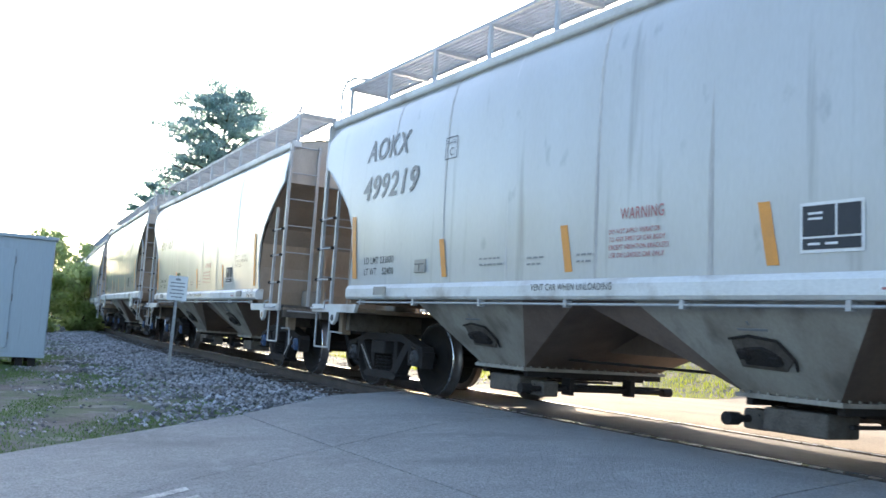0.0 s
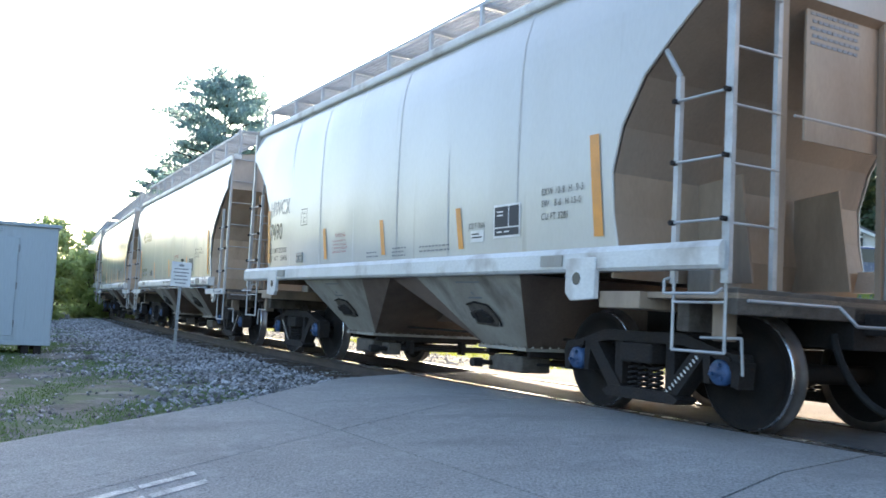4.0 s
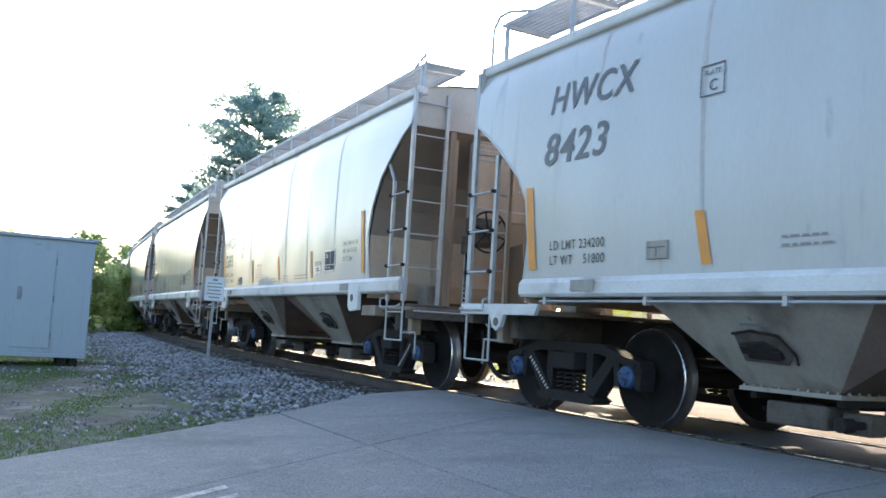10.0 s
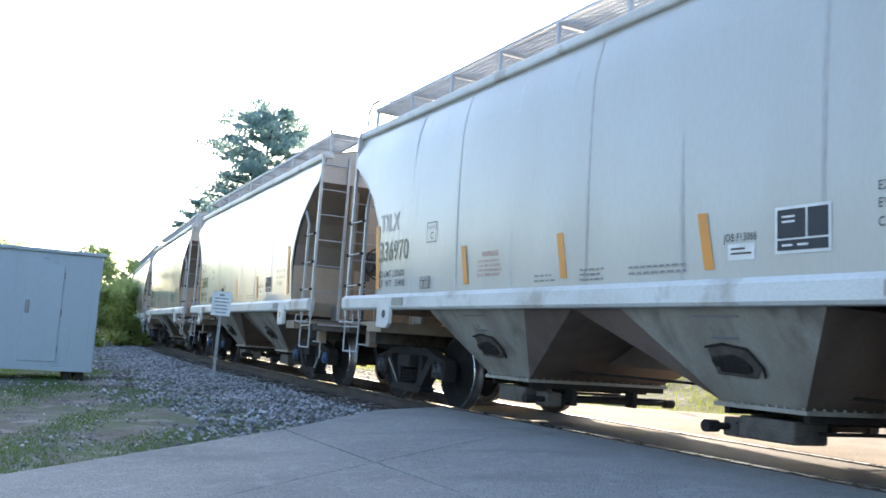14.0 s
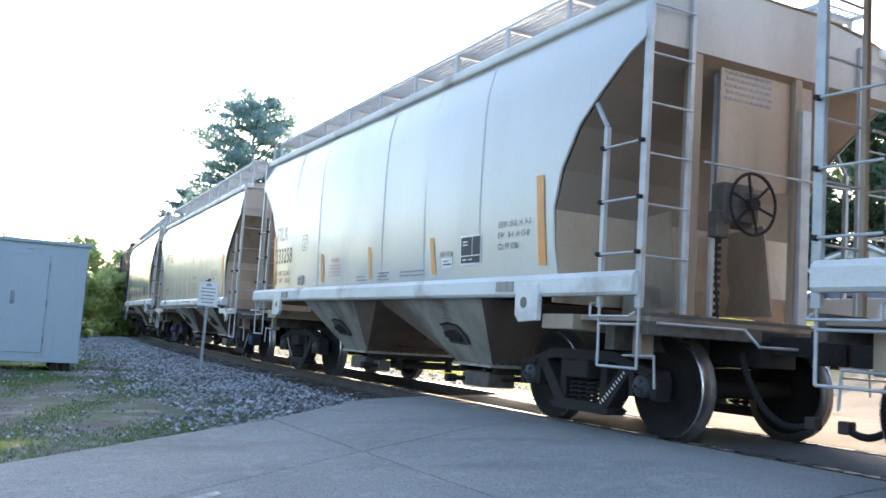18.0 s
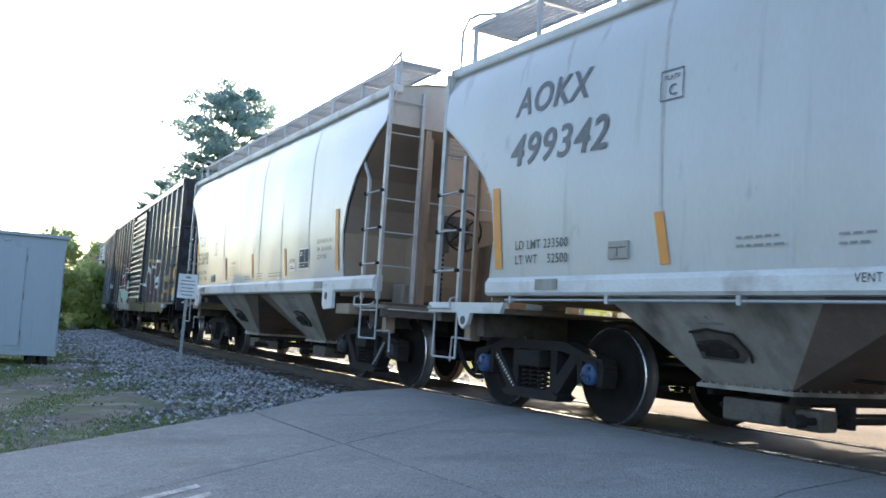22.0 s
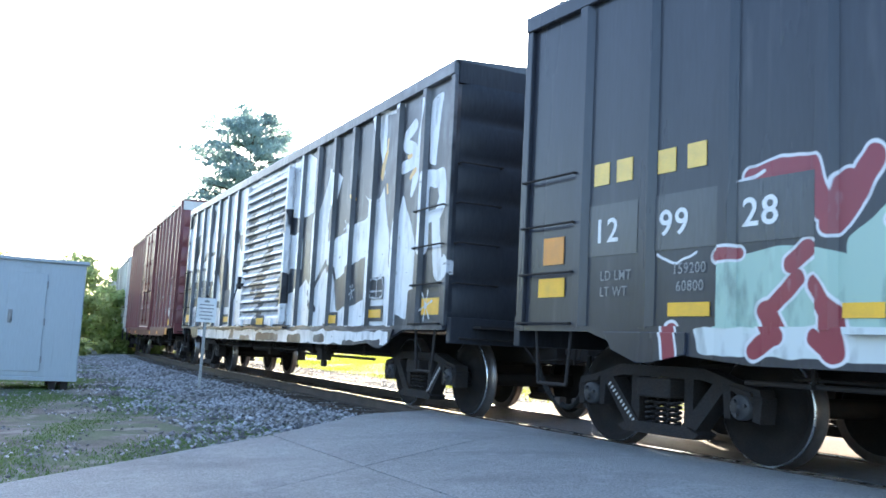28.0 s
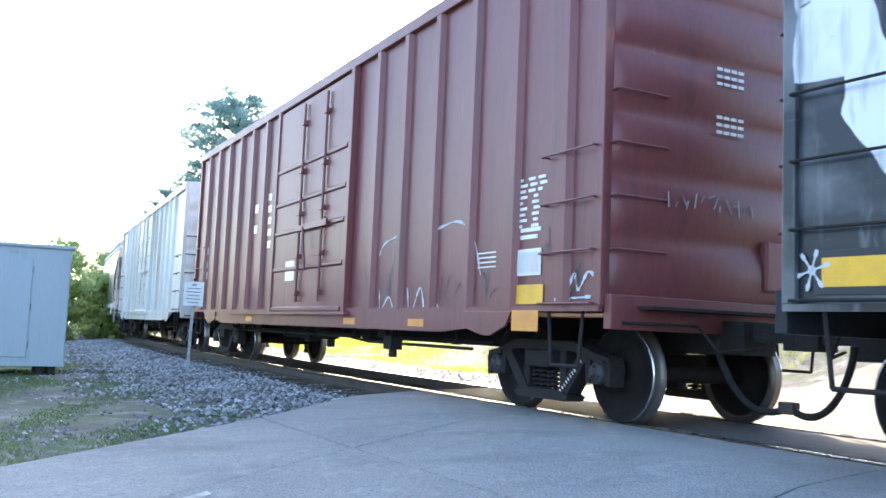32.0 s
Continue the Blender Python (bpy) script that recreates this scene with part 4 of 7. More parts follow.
                part("pull_hole", Shape().tube((d * 1.645, e * 3.98, z0 - 0.06), (d * 1.66, e * 3.98, z0 - 0.06), 0.055, 16), M["black"], jp)
                part("bolster_web", Shape().box(min(d * 0.3, d * 1.58), max(d * 0.3, d * 1.58), min(e * 4.2, e * 4.7), max(e * 4.2, e * 4.7), z0 - 0.30, z0 - 0.16), M["end"], car, bevel=0.01)
            sh = Shape().pipe([(x + d * 0.04, ya, zp + 0.10), (x + d * 0.10, ya, zp + 0.08), (x + d * 0.10, ya, zp - 0.02), (x + d * 0.10, yb, zp - 0.02), (x + d * 0.04, yb, zp + 0.02)], 0.012)
            part("grab_iron", sh, M["galv"], car)
        add_coupler(car, e * (yt - 0.05), e)
    # bays
    for yc, sg in ((1.87, 1), (-1.87, -1)):
        sh = Shape()
        ya, yb = (yc + 1.05, yc - 1.10) if sg > 0 else (yc + 1.10, yc - 1.05)
        t = [(1.52, ya), (-1.52, ya), (-1.52, yb), (1.52, yb)]
        b = [(0.95, yc + 0.42), (-0.95, yc + 0.42), (-0.95, yc - 0.42), (0.95, yc - 0.42)]
        zb_ = 0.49
        ridge = [(1.47, sg * 0.02, z0), (-1.47, sg * 0.02, z0)]
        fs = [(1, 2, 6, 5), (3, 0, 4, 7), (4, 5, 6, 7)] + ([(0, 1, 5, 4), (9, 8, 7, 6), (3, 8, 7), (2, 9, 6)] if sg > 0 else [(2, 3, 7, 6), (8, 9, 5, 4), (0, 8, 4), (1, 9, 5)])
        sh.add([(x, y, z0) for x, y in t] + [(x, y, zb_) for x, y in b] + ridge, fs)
        # Slopes and bottom take the darker brown, their shade set by facing.
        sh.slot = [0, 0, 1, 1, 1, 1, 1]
        bay = part("hopper_bay", sh, [M["bay"], M["bay_shade_brown"]], car, "dusty grey hopper bay")
        sh = Shape().box(-1.0, 1.0, yc - 0.47, yc + 0.47, 0.455, 0.488)
        for i in range(17):
            for s_ in (1, -1):
                if i < 11:
                    sh.tube((s_ * 0.985, yc - 0.43 + i * 0.086, 0.485), (s_ * 0.985, yc - 0.43 + i * 0.086, 0.508), 0.013, 6)
                sh.tube((-0.9 + i * 0.1125, yc + s_ * 0.455, 0.485), (-0.9 + i * 0.1125, yc + s_ * 0.455, 0.508), 0.013, 6)
        part("flange", sh, M["bay"], bay)
        # sliding gate under its frame, with the drive shaft on the inner side
        sh = Shape().box(-0.80, 0.55, yc - 0.34, yc + 0.34, 0.37, 0.455)
        for dy in (-0.40, 0.40):
            sh.box(-0.98, 0.92, yc + dy - 0.03, yc + dy + 0.03, 0.395, 0.455).box(-0.98, 0.80, yc + dy - 0.015, yc + dy + 0.015, 0.30, 0.33)
        gate = part("outlet_gate", sh, M["truck"], bay, "black outlet gate", bevel=0.006)
        part("gear_box", Shape().box(0.55, 0.93, yc - 0.26, yc + 0.30, 0.215, 0.395).box(0.60, 0.80, yc - sg * 0.44 - 0.12, yc - sg * 0.44 + 0.12, 0.20, 0.36), M["bay_dark"], gate, "grimy gear box", bevel=0.02)
        ys_ = yc - sg * 0.50
        part("drive_shaft", Shape().tube((-1.0, ys_, 0.28), (1.0, ys_, 0.28), 0.030, 10).tube((0.93, ys_, 0.28), (1.06, ys_, 0.28), 0.052, 12).tube((-1.06, ys_, 0.28), (-0.93, ys_, 0.28), 0.052, 12).box(0.40, 0.46, ys_ - 0.07, ys_ + 0.07, 0.22, 0.40).box(-0.46, -0.40, ys_ - 0.07, ys_ + 0.07, 0.22, 0.40), M["truck"], gate)
        for d in (1, -1):
            tilt = math.degrees(math.atan2(0.57, z0 - zb_))
            m = pose(d * (0.95 + 0.57 * 0.45) + d * 0.010, yc - 0.02, zb_ + (z0 - zb_) * 0.45, 0, d * tilt, 0)
            sh = Shape().prism([(-0.27, -0.13), (0.13, -0.15), (0.24, -0.04), (0.17, 0.12), (-0.05, 0.16), (-0.24, 0.13)], -0.010, 0.010)
            vb = part("vibrator_bracket", sh, M["bay_dark"], bay, m=m, bevel=0.006)
            lug = Shape().prism([(-0.20, -0.09), (0.08, -0.10), (0.12, 0.02), (0.02, 0.08), (-0.17, 0.06)], -0.030, 0.030)
            lug.box(-0.045, 0.045, -0.22, -0.12, -0.03, 0.05).box(-0.045, 0.045, 0.06, 0.14, -0.08, 0.0)
            part("lug", lug, M["truck"], vb, bevel=0.012)
            rim_ = [(0.012 * d, a, b_) for a, b_ in ((-0.25, 0.14), (-0.05, 0.175), (0.18, 0.135), (0.255, -0.04), (0.23, -0.13))]
            part("weld_rim", Shape().pipe(rim_, 0.011, 5), M["truck"], vb)
            part("stencil", Shape().box(-0.001, 0.004, -0.13, 0.14, 0.215, 0.235).box(-0.001, 0.004, -0.22, 0.26, 0.42, 0.436).box(-0.001, 0.004, -0.02, 0.0, 0.265, 0.30), M["grey_ink"], vb)
    part("centre_sill", Shape().box(-0.20, 0.20, -3.3, 3.3, 0.70, 1.04), M["bay_shade_brown"], car)
    part("brake_rod", Shape().pipe([(0.55, -3.6, 0.60), (0.55, 3.6, 0.60)], 0.014), M["truck"], car)
    add_trucks(car, (4.47, -4.47) if kind == "a" else (4.22, -4.26), cap)
    if brake:
        yb = h["tall"] + 0.02
        bx = 0.45
        bk = part("brake_gear", Shape().box(bx - 0.17, bx + 0.19, yb - 0.20, yb - 0.03, 1.99, 2.38).box(bx - 0.15, bx + 0.13, yb - 0.05, yb + 0.05, 2.02, 2.30).box(bx + 0.1, bx + 0.26, yb - 0.16, yb - 0.04, 1.88, 2.12).tube((bx, yb - 0.05, 2.18), (bx, yb + 0.14, 2.18), 0.035, 10), M["bay_dark"], car, "grimy hand brake housing", pose(0, 0, -0.08), 0.02)
        sh = Shape()
        ring = [(bx + 0.27 * math.cos(a), yb + 0.12, 2.18 + 0.27 * math.sin(a)) for a in np.linspace(0, math.tau, 33)]
        sh.pipe(ring, 0.015, 6)
        for a in np.linspace(0.3, math.tau + 0.3, 7)[:-1]:
            sh.tube((bx, yb + 0.10, 2.18), (bx + 0.27 * math.cos(a), yb + 0.12, 2.18 + 0.27 * math.sin(a)), 0.013, 5)
        sh.tube((bx, yb + 0.08, 2.18), (bx, yb + 0.15, 2.18), 0.06, 12)
        part("brake_wheel", sh, M["truck"], bk, "spoked brake wheel")
        chain = part("chain", Shape().pipe([(bx + 0.2, yb - 0.10, 1.90), (bx + 0.19, yb - 0.10, 1.5), (bx + 0.15, yb - 0.10, 1.1)], 0.014, 6), M["truck"], bk)
        for i in range(12):
            part("link", Shape().box(bx + 0.155, bx + 0.205, yb - 0.115, yb - 0.085, 1.12 + i * 0.065, 1.155 + i * 0.065), M["truck"], chain)
    hopper_marks(car, kind, 1, X, z0, z1, marks, number, weights)
    return car


def on_side(d, X, z1, ev):
    return lambda z: d * (X + 0.035 * math.sin(math.pi * min(1, max(0, (z - z1) / (ev - z1)))) + 0.0145)


def hopper_marks(car, kind, d, X, z0, z1, marks, number, weights):
    h = HOP[kind]
    fx = on_side(d, X, z1, h["eave"])

    def patch(sh, y0, y1, za, zb, off=0.0, lean=0.0):
        n = 4
        for i in range(n):
            a, b = za + (zb - za) * i / n, za + (zb - za) * (i + 1) / n
            la, lb = lean * i / n, lean * (i + 1) / n
            sh.add([(fx(a) + d * off, y0 + la, a), (fx(a) + d * off, y1 + la, a), (fx(b) + d * off, y1 + lb, b), (fx(b) + d * off, y0 + lb, b)], [(0, 1, 2, 3)])

    def words(text, y, z, hh, m, slant=0.0, wide=1.0, x=None):
        if not text:
            return
        vs, fs = text_shape(text, hh, slant, wide)
        sh = Shape()
        sh.add([((fx(z + b) + d * 0.002) if x is None else x, y + a, z + b) for a, b in vs], fs)
        part("lettering", sh, M[m], car)

    def bars(m, y, z, rows, pitch=0.05, size=0.018):
        sh = Shape()
        rnd = random.Random(int(abs(y) * 100) + int(z * 100))
        for k, n in enumerate(rows):
            yy = y
            for i in range(n):
                w = rnd.uniform(0.03, 0.09)
                patch(sh, yy, yy + w, z - k * pitch, z - k * pitch + size, 0.002)
                yy += w + 0.02
        part("stencil", sh, M[m], car)

    for i, (y, za, zb) in enumerate(STRIPES[kind]):
        y -= 0.03
        sh = Shape()
        w = 0.062 if i in (0, 4) else 0.052
        patch(sh, y - w, y + w, za, zb, 0.0, -0.08)
        part("reflective_stripe", sh, M["orange"], car, "orange reflective stripe")
    ink = "black"
    if kind == "a":
        words(marks, -4.26, 2.93, 0.27, ink, 0.25, 0.94)
        words(number, -4.32, 2.43, 0.30, ink, 0.2, 1.04)
        words("LD LMT " + weights[0], -4.17, 1.60, 0.085, "black", 0, 0.92)
        words("LT WT    " + weights[1], -4.17, 1.46, 0.085, "black", 0, 0.92)
        words("WARNING", 0.68, 1.815, 0.095, "red_ink", 0, 0.72)
        for k, line in enumerate(("DO NOT APPLY VIBRATOR", "TO ANY PART OF CAR BODY", "EXCEPT VIBRATION BRACKETS", "USE ON LOADED CAR ONLY")):
            words(line, 0.54, 1.70 - k * 0.066, 0.040, "red_ink", 0, 0.80)
        words("VENT CAR WHEN UNLOADING", -0.48, z0 + 0.08, 0.06, "black", 0, 0.85, d * 1.644)
        lab = part("sill_label", Shape().box(d * 1.641, d * 1.644, 3.02, 3.30, z0 + 0.045, z0 + 0.125), M["white_ink"], car, "white sticker with a red line")
        part("label_line", Shape().box(d * 1.644, d * 1.646, 3.04, 3.26, z0 + 0.06, z0 + 0.075), M["red_ink"], lab)
        words("2 INCH TREAD", 4.02, z0 + 0.13, 0.052, "black", 0, 0.9, d * 1.644)
        words("COND SHOE", 4.07, z0 + 0.04, 0.052, "black", 0, 0.9, d * 1.644)
        by, bz = 2.66, 1.46
        bars("grey_ink", -1.45, 1.56, [5, 5], 0.06)
        bars("grey_ink", -0.62, 1.54, [3, 3], 0.06)
        bars("grey_ink", 0.12, 1.54, [3, 3], 0.06)
        words("EW 10-7     H 13-0", 3.05, 1.91, 0.062, "black", 0, 0.9)
        words("EXW 10-8   EXW H 9-5", 3.05, 1.83, 0.062, "black", 0, 0.85)
        words("CU FT 3250", 3.05, 1.75, 0.062, "black", 0, 0.9)
        pocket, plate = (-2.80, 1.46), (-2.25, 2.70)
    else:
        words(marks, -4.35, 2.28, 0.24, "grey_ink", 0.0, 0.8)
        words(number, -4.35, 1.88, 0.26, ink, 0, 0.76)
        words("LD LMT " + weights[0], -4.34, 1.66, 0.085, "black", 0, 0.92)
        words("LT  WT   " + weights[1], -4.32, 1.53, 0.085, "black", 0, 0.92)
        words("WARNING", -1.54, 1.79, 0.06, "red_ink", 0, 0.80)
        for k, line in enumerate(("DO NOT APPLY VIBRATOR", "TO ANY PART OF CAR BODY", "EXCEPT VIBRATION BRACKETS", "USE ON LOADED CAR ONLY")):
            words(line, -1.63, 1.725 - k * 0.05, 0.030, "red_ink", 0, 0.80)
        bars("grey_ink", -0.49, 1.53, [4, 4], 0.05)
        bars("grey_ink", 0.26, 1.56, [5, 4, 5], 0.045)
        bars("grey_ink", 0.96, 1.55, [9, 8], 0.05)
        words("JOB F13066", 2.06, 1.70, 0.06, "black", 0, 0.7)
        sh = Shape()
        patch(sh, 2.10, 2.36, 1.56, 1.68)
        lab = part("paper_label", sh, M["white_ink"], car, "white label with a black border")
        sh = Shape()
        patch(sh, 2.13, 2.33, 1.60, 1.615, 0.003)
        patch(sh, 2.13, 2.27, 1.635, 1.65, 0.003)
        part("label_bars", sh, M["black"], lab)
        by, bz = 2.78, 1.58
        words("EXW 10-8  H  9-3", 3.36, 1.94, 0.062, "black", 0, 0.85)
        words("EW   8-6  H 15-0", 3.36, 1.83, 0.062, "black", 0, 0.85)
        words("CU FT 3281", 3.36, 1.71, 0.062, "black", 0, 0.85)
        pocket, plate = (-3.04, 1.48), (-2.91, 2.04)
    # card pocket
    py, pz = pocket
    pk = part("card_pocket", Shape().box(fx(pz) - 0.01, fx(pz) + 0.025, py, py + 0.24, pz, pz + 0.15), M["bay"], car, bevel=0.006)
    part("pocket_slot", Shape().box(fx(pz) + 0.025, fx(pz) + 0.029, py + 0.02, py + 0.22, pz + 0.09, pz + 0.10).box(fx(pz) + 0.025, fx(pz) + 0.029, py + 0.115, py + 0.125, pz + 0.02, pz + 0.09), M["black"], pk)
    # plate mark
    sh = Shape()
    py, pz = plate
    for a, b, c, e in ((py, py + 0.25, pz, pz + 0.012), (py, py + 0.25, pz + 0.24, pz + 0.252), (py, py + 0.012, pz, pz + 0.25), (py + 0.24, py + 0.252, pz, pz + 0.25)):
        patch(sh, a, b, c, e, 0.002)
    part("plate_outline", sh, M[ink], car)
    words("C", py + 0.09, pz + 0.04, 0.09, ink)
    words("PLATE", py + 0.04, pz + 0.17, 0.04, ink)
    # consolidated stencil panel
    sh = Shape()
    patch(sh, by - 0.235, by + 0.235, bz, bz + 0.33)
    pan = part("stencil_panel", sh, M["white_ink"], car, "black data panel with a white border")
    sh = Shape()
    for a, b, c, e in ((-0.213, 0.028, 0.108, 0.308), (0.046, 0.213, 0.108, 0.308), (-0.213, 0.213, 0.022, 0.094)):
        patch(sh, by + a, by + b, bz + c, bz + e, 0.003)
    part("panel_field", sh, M["panel_black"], pan)
    sh = Shape()
    for k in range(2):
        patch(sh, by - 0.17, by - 0.06, bz + 0.215 + k * 0.035, bz + 0.23 + k * 0.035, 0.005)
    patch(sh, by - 0.17, by - 0.08, bz + 0.05, bz + 0.066, 0.005)
    patch(sh, by - 0.04, by + 0.05, bz + 0.05, bz + 0.066, 0.005)
    part("panel_mark", sh, M["white_ink"], pan)


STRIPES = {
    "a": [(-4.42, 1.42, 2.24), (-2.12, 1.40, 1.82), (0.04, 1.40, 1.82), (2.24, 1.39, 1.83), (4.40, 1.39, 2.30)],
    "b": [(-4.33, 1.50, 2.38), (-1.86, 1.50, 1.94), (0.04, 1.50, 1.94), (1.94, 1.50, 1.94), (4.22, 1.52, 2.40)],
}


def boxcar(label, paint, L, top, posts, door, roof="galv", door_kind="ribbed", cap="cap_dark", end_paint=None, flank=None):
    """An outside-post boxcar: body, posts, doors, corrugated ends, roof, trucks."""
    car = thing("boxcar", label, "boxcar", "freight train")
    X, H, z0 = 1.49, top, 1.06
    paints = (paint,) * 3 if isinstance(paint, str) else paint
    dy0, dy1 = door
    P3 = [M[p] for p in paints]
    P = P3[1]
    at_y = lambda y: P3[0 if y < dy0 else 2 if y > dy1 else 1]
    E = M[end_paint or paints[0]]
    sh = Shape()
    ys = (-L, dy0, dy1, L)
    sh.add([(x, y, z) for y in ys for x, z in ((-X, z0), (X, z0), (X, H), (-X, H))], [(4 * j + i, 4 * j + (i + 1) % 4, 4 * j + 4 + (i + 1) % 4, 4 * j + 4 + i) for j in range(3) for i in range(4)] + [(0, 1, 2, 3), (12, 13, 14, 15)])
    sh.slot = [0] * 4 + [1] * 4 + [2] * 4 + [0, 2]
    part("body", sh, P3, car)
    rf = part("roof", Shape().prism([(-X - 0.05, H), (X + 0.05, H), (X + 0.05, H + 0.02), (0, H + 0.13), (-X - 0.05, H + 0.02)], -L - 0.03, L + 0.03, "y"), M[roof], car)
    for i in range(15):
        y = -L + 0.5 + i * (2 * L - 1) / 14
        part("roof_rib", Shape().prism([(-X - 0.03, H + 0.02), (0, H + 0.13), (X + 0.03, H + 0.02), (X + 0.03, H + 0.045), (0, H + 0.16), (-X - 0.03, H + 0.045)], y - 0.03, y + 0.03, "y"), M[roof], rf)
    for d in (1, -1):
        xs = lambda a, b: (min(d * a, d * b), max(d * a, d * b))
        rear = [(-L, z0), (-L, z0 - 0.05), (-L + 1.1, z0 - 0.05), (-L + 1.5, z0 - 0.16), (-L + 2.9, z0 - 0.28), (dy0, z0 - 0.28), (dy0, z0)]
        fore = [(dy1, z0), (dy1, z0 - 0.28), (L - 2.9, z0 - 0.28), (L - 1.5, z0 - 0.16), (L - 1.1, z0 - 0.05), (L, z0 - 0.05), (L, z0)]
        middle = [(dy0, z0), (dy0, z0 - 0.28), (dy1, z0 - 0.28), (dy1, z0)]
        for k, line in enumerate((rear, middle, fore)):
            chord = [(d * X, H - 0.15), (d * (X + 0.055), H - 0.15), (d * (X + 0.065), H - 0.14), (d * (X + 0.065), H - 0.01), (d * (X + 0.055), H), (d * X, H)]
            part("top_chord", Shape().prism(chord, ys[k], ys[k + 1], "y"), P3[k], car)
            part("side_sill", Shape().prism(line, *xs(X + 0.01, X + 0.055)), P3[k], car)
        for y in posts:
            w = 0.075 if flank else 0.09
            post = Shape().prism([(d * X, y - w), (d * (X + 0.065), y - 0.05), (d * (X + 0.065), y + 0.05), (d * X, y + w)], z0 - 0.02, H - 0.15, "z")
            # Post flanks take the dark colour: missed by spray, and their shade painted in.
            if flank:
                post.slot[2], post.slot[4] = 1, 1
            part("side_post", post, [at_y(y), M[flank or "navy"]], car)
        for sg in (1, -1):
            part("corner_post", Shape().box(*xs(X, X + 0.05), sg * (L - 0.04) - 0.05, sg * (L - 0.04) + 0.05, z0, H - 0.15), at_y(sg * L), car, bevel=0.008)
            part("jacking_pad", Shape().prism([(sg * (L - 1.35), z0 - 0.05), (sg * (L - 2.3), z0 - 0.05), (sg * (L - 2.3), z0 - 0.22), (sg * (L - 1.9), z0 - 0.30), (sg * (L - 1.75), z0 - 0.30), (sg * (L - 1.45), z0 - 0.2)], *xs(X + 0.06, X + 0.085)), at_y(sg * L), car, bevel=0.006)
        # doors
        if door_kind == "ribbed":
            sh = Shape()
            n = 160
            vs = []
            for i in range(n + 1):
                z = z0 + 0.10 + (H - 0.30 - z0 - 0.10) * i / n
                f = (i / n * 16) % 1
                dep = 0.075 + 0.065 * (min(1.0, f / 0.06) if f < 0.35 else max(0.0, 1 - (f - 0.35) / 0.35))
                vs += [(d * (X + dep), dy0 + 0.05, z), (d * (X + dep), dy1 - 0.05, z)]
            sh.add(vs, [(2 * i, 2 * i + 1, 2 * i + 3, 2 * i + 2) for i in range(n)])
            # Underside of each rib coloured dark: its shade and dirt put in.
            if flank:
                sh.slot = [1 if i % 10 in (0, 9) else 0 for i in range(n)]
            sh.box(*xs(X, X + 0.075), dy0 + 0.05, dy1 - 0.05, z0 + 0.08, H - 0.28)
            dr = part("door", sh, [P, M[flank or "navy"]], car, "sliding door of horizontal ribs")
            for y in (dy0 + 0.04, dy1 - 0.04):
                part("door_edge", Shape().box(*xs(X + 0.04, X + 0.14), y - 0.05, y + 0.05, z0 + 0.06, H - 0.26), P, dr, bevel=0.008)
            part("door_foot", Shape().box(*xs(X + 0.05, X + 0.15), dy0, dy1, z0 + 0.02, z0 + 0.14), P, dr, bevel=0.01)
            for y in (dy0 + 0.35, dy1 - 0.45):
                part("roller_box", Shape().box(*xs(X + 0.13, X + 0.19), y - 0.09, y + 0.09, z0 - 0.02, z0 + 0.12), P, dr, bevel=0.01)
            part("door_track", Shape().box(*xs(X + 0.05, X + 0.13), dy0 - 2.6, dy1 + 0.2, z0 - 0.05, z0 - 0.01), P, car)
            part("door_latch", Shape().box(*xs(X + 0.12, X + 0.18), dy0 - 0.22, dy0 + 0.22, z0 + 0.80, z0 + 0.86).tube((d * (X + 0.16), dy0 - 0.10, z0 + 0.9), (d * (X + 0.2), dy0 - 0.32, z0 + 0.52), 0.014, 6).box(*xs(X + 0.1, X + 0.2), dy0 - 0.05, dy0 + 0.05, z0 + 0.75, z0 + 1.0), M["truck"], dr, "black latch gear", bevel=0.008)
        else:
            dr = part("door", Shape().box(*xs(X, X + 0.075), dy0 + 0.04, dy1 - 0.04, z0 - 0.02, H - 0.22), P, car, "plug door with locking bars", bevel=0.01)
            for y in (dy0, dy1):
                part("door_post", Shape().box(*xs(X, X + 0.10), y - 0.06, y + 0.06, z0 - 0.1, H - 0.15), P, car, bevel=0.01)
            w = dy1 - dy0
            for f in (0.42, 0.72):
                y = dy0 + w * f
                part("locking_bar", Shape().tube((d * (X + 0.11), y, z0 + 0.1), (d * (X + 0.11), y, H - 0.3), 0.022, 8), P, dr)
                for z in (1.3, 1.9, 2.6, 3.3, 4.1):
                    part("bar_guide", Shape().box(*xs(X + 0.07, X + 0.15), y - 0.06, y + 0.06, z - 0.04, z + 0.04), P, dr, bevel=0.008)
            for z in (1.05, 1.72, 2.35, 2.85, 3.44):
                part("door_brace", Shape().prism([(d * (X + 0.07), z - 0.05), (d * (X + 0.10), z - 0.02), (d * (X + 0.10), z + 0.02), (d * (X + 0.07), z + 0.05)], dy0 + 0.1, dy1 - 0.1, "y"), P, dr)
            part("operating_handle", Shape().box(*xs(X + 0.11, X + 0.15), dy0 + w * 0.40, dy0 + w * 0.80, 2.30, 2.40).tube((d * (X + 0.15), dy0 + w * 0.5, 2.35), (d * (X + 0.16), dy0 + w * 0.56, 1.65), 0.022, 6), P, dr, bevel=0.008)
            part("door_paper", Shape().box(*xs(X + 0.076, X + 0.08), dy0 + 0.75, dy0 + 1.2, 1.52, 1.85), M["white_ink"], dr, "peeling white paper")
            part("door_track", Shape().box(*xs(X + 0.05, X + 0.14), dy0 - 2.8, dy1 + 0.2, z0 - 0.10, z0 - 0.05), P, car)
    for e in (1, -1):
        sh = Shape()
        n = 60
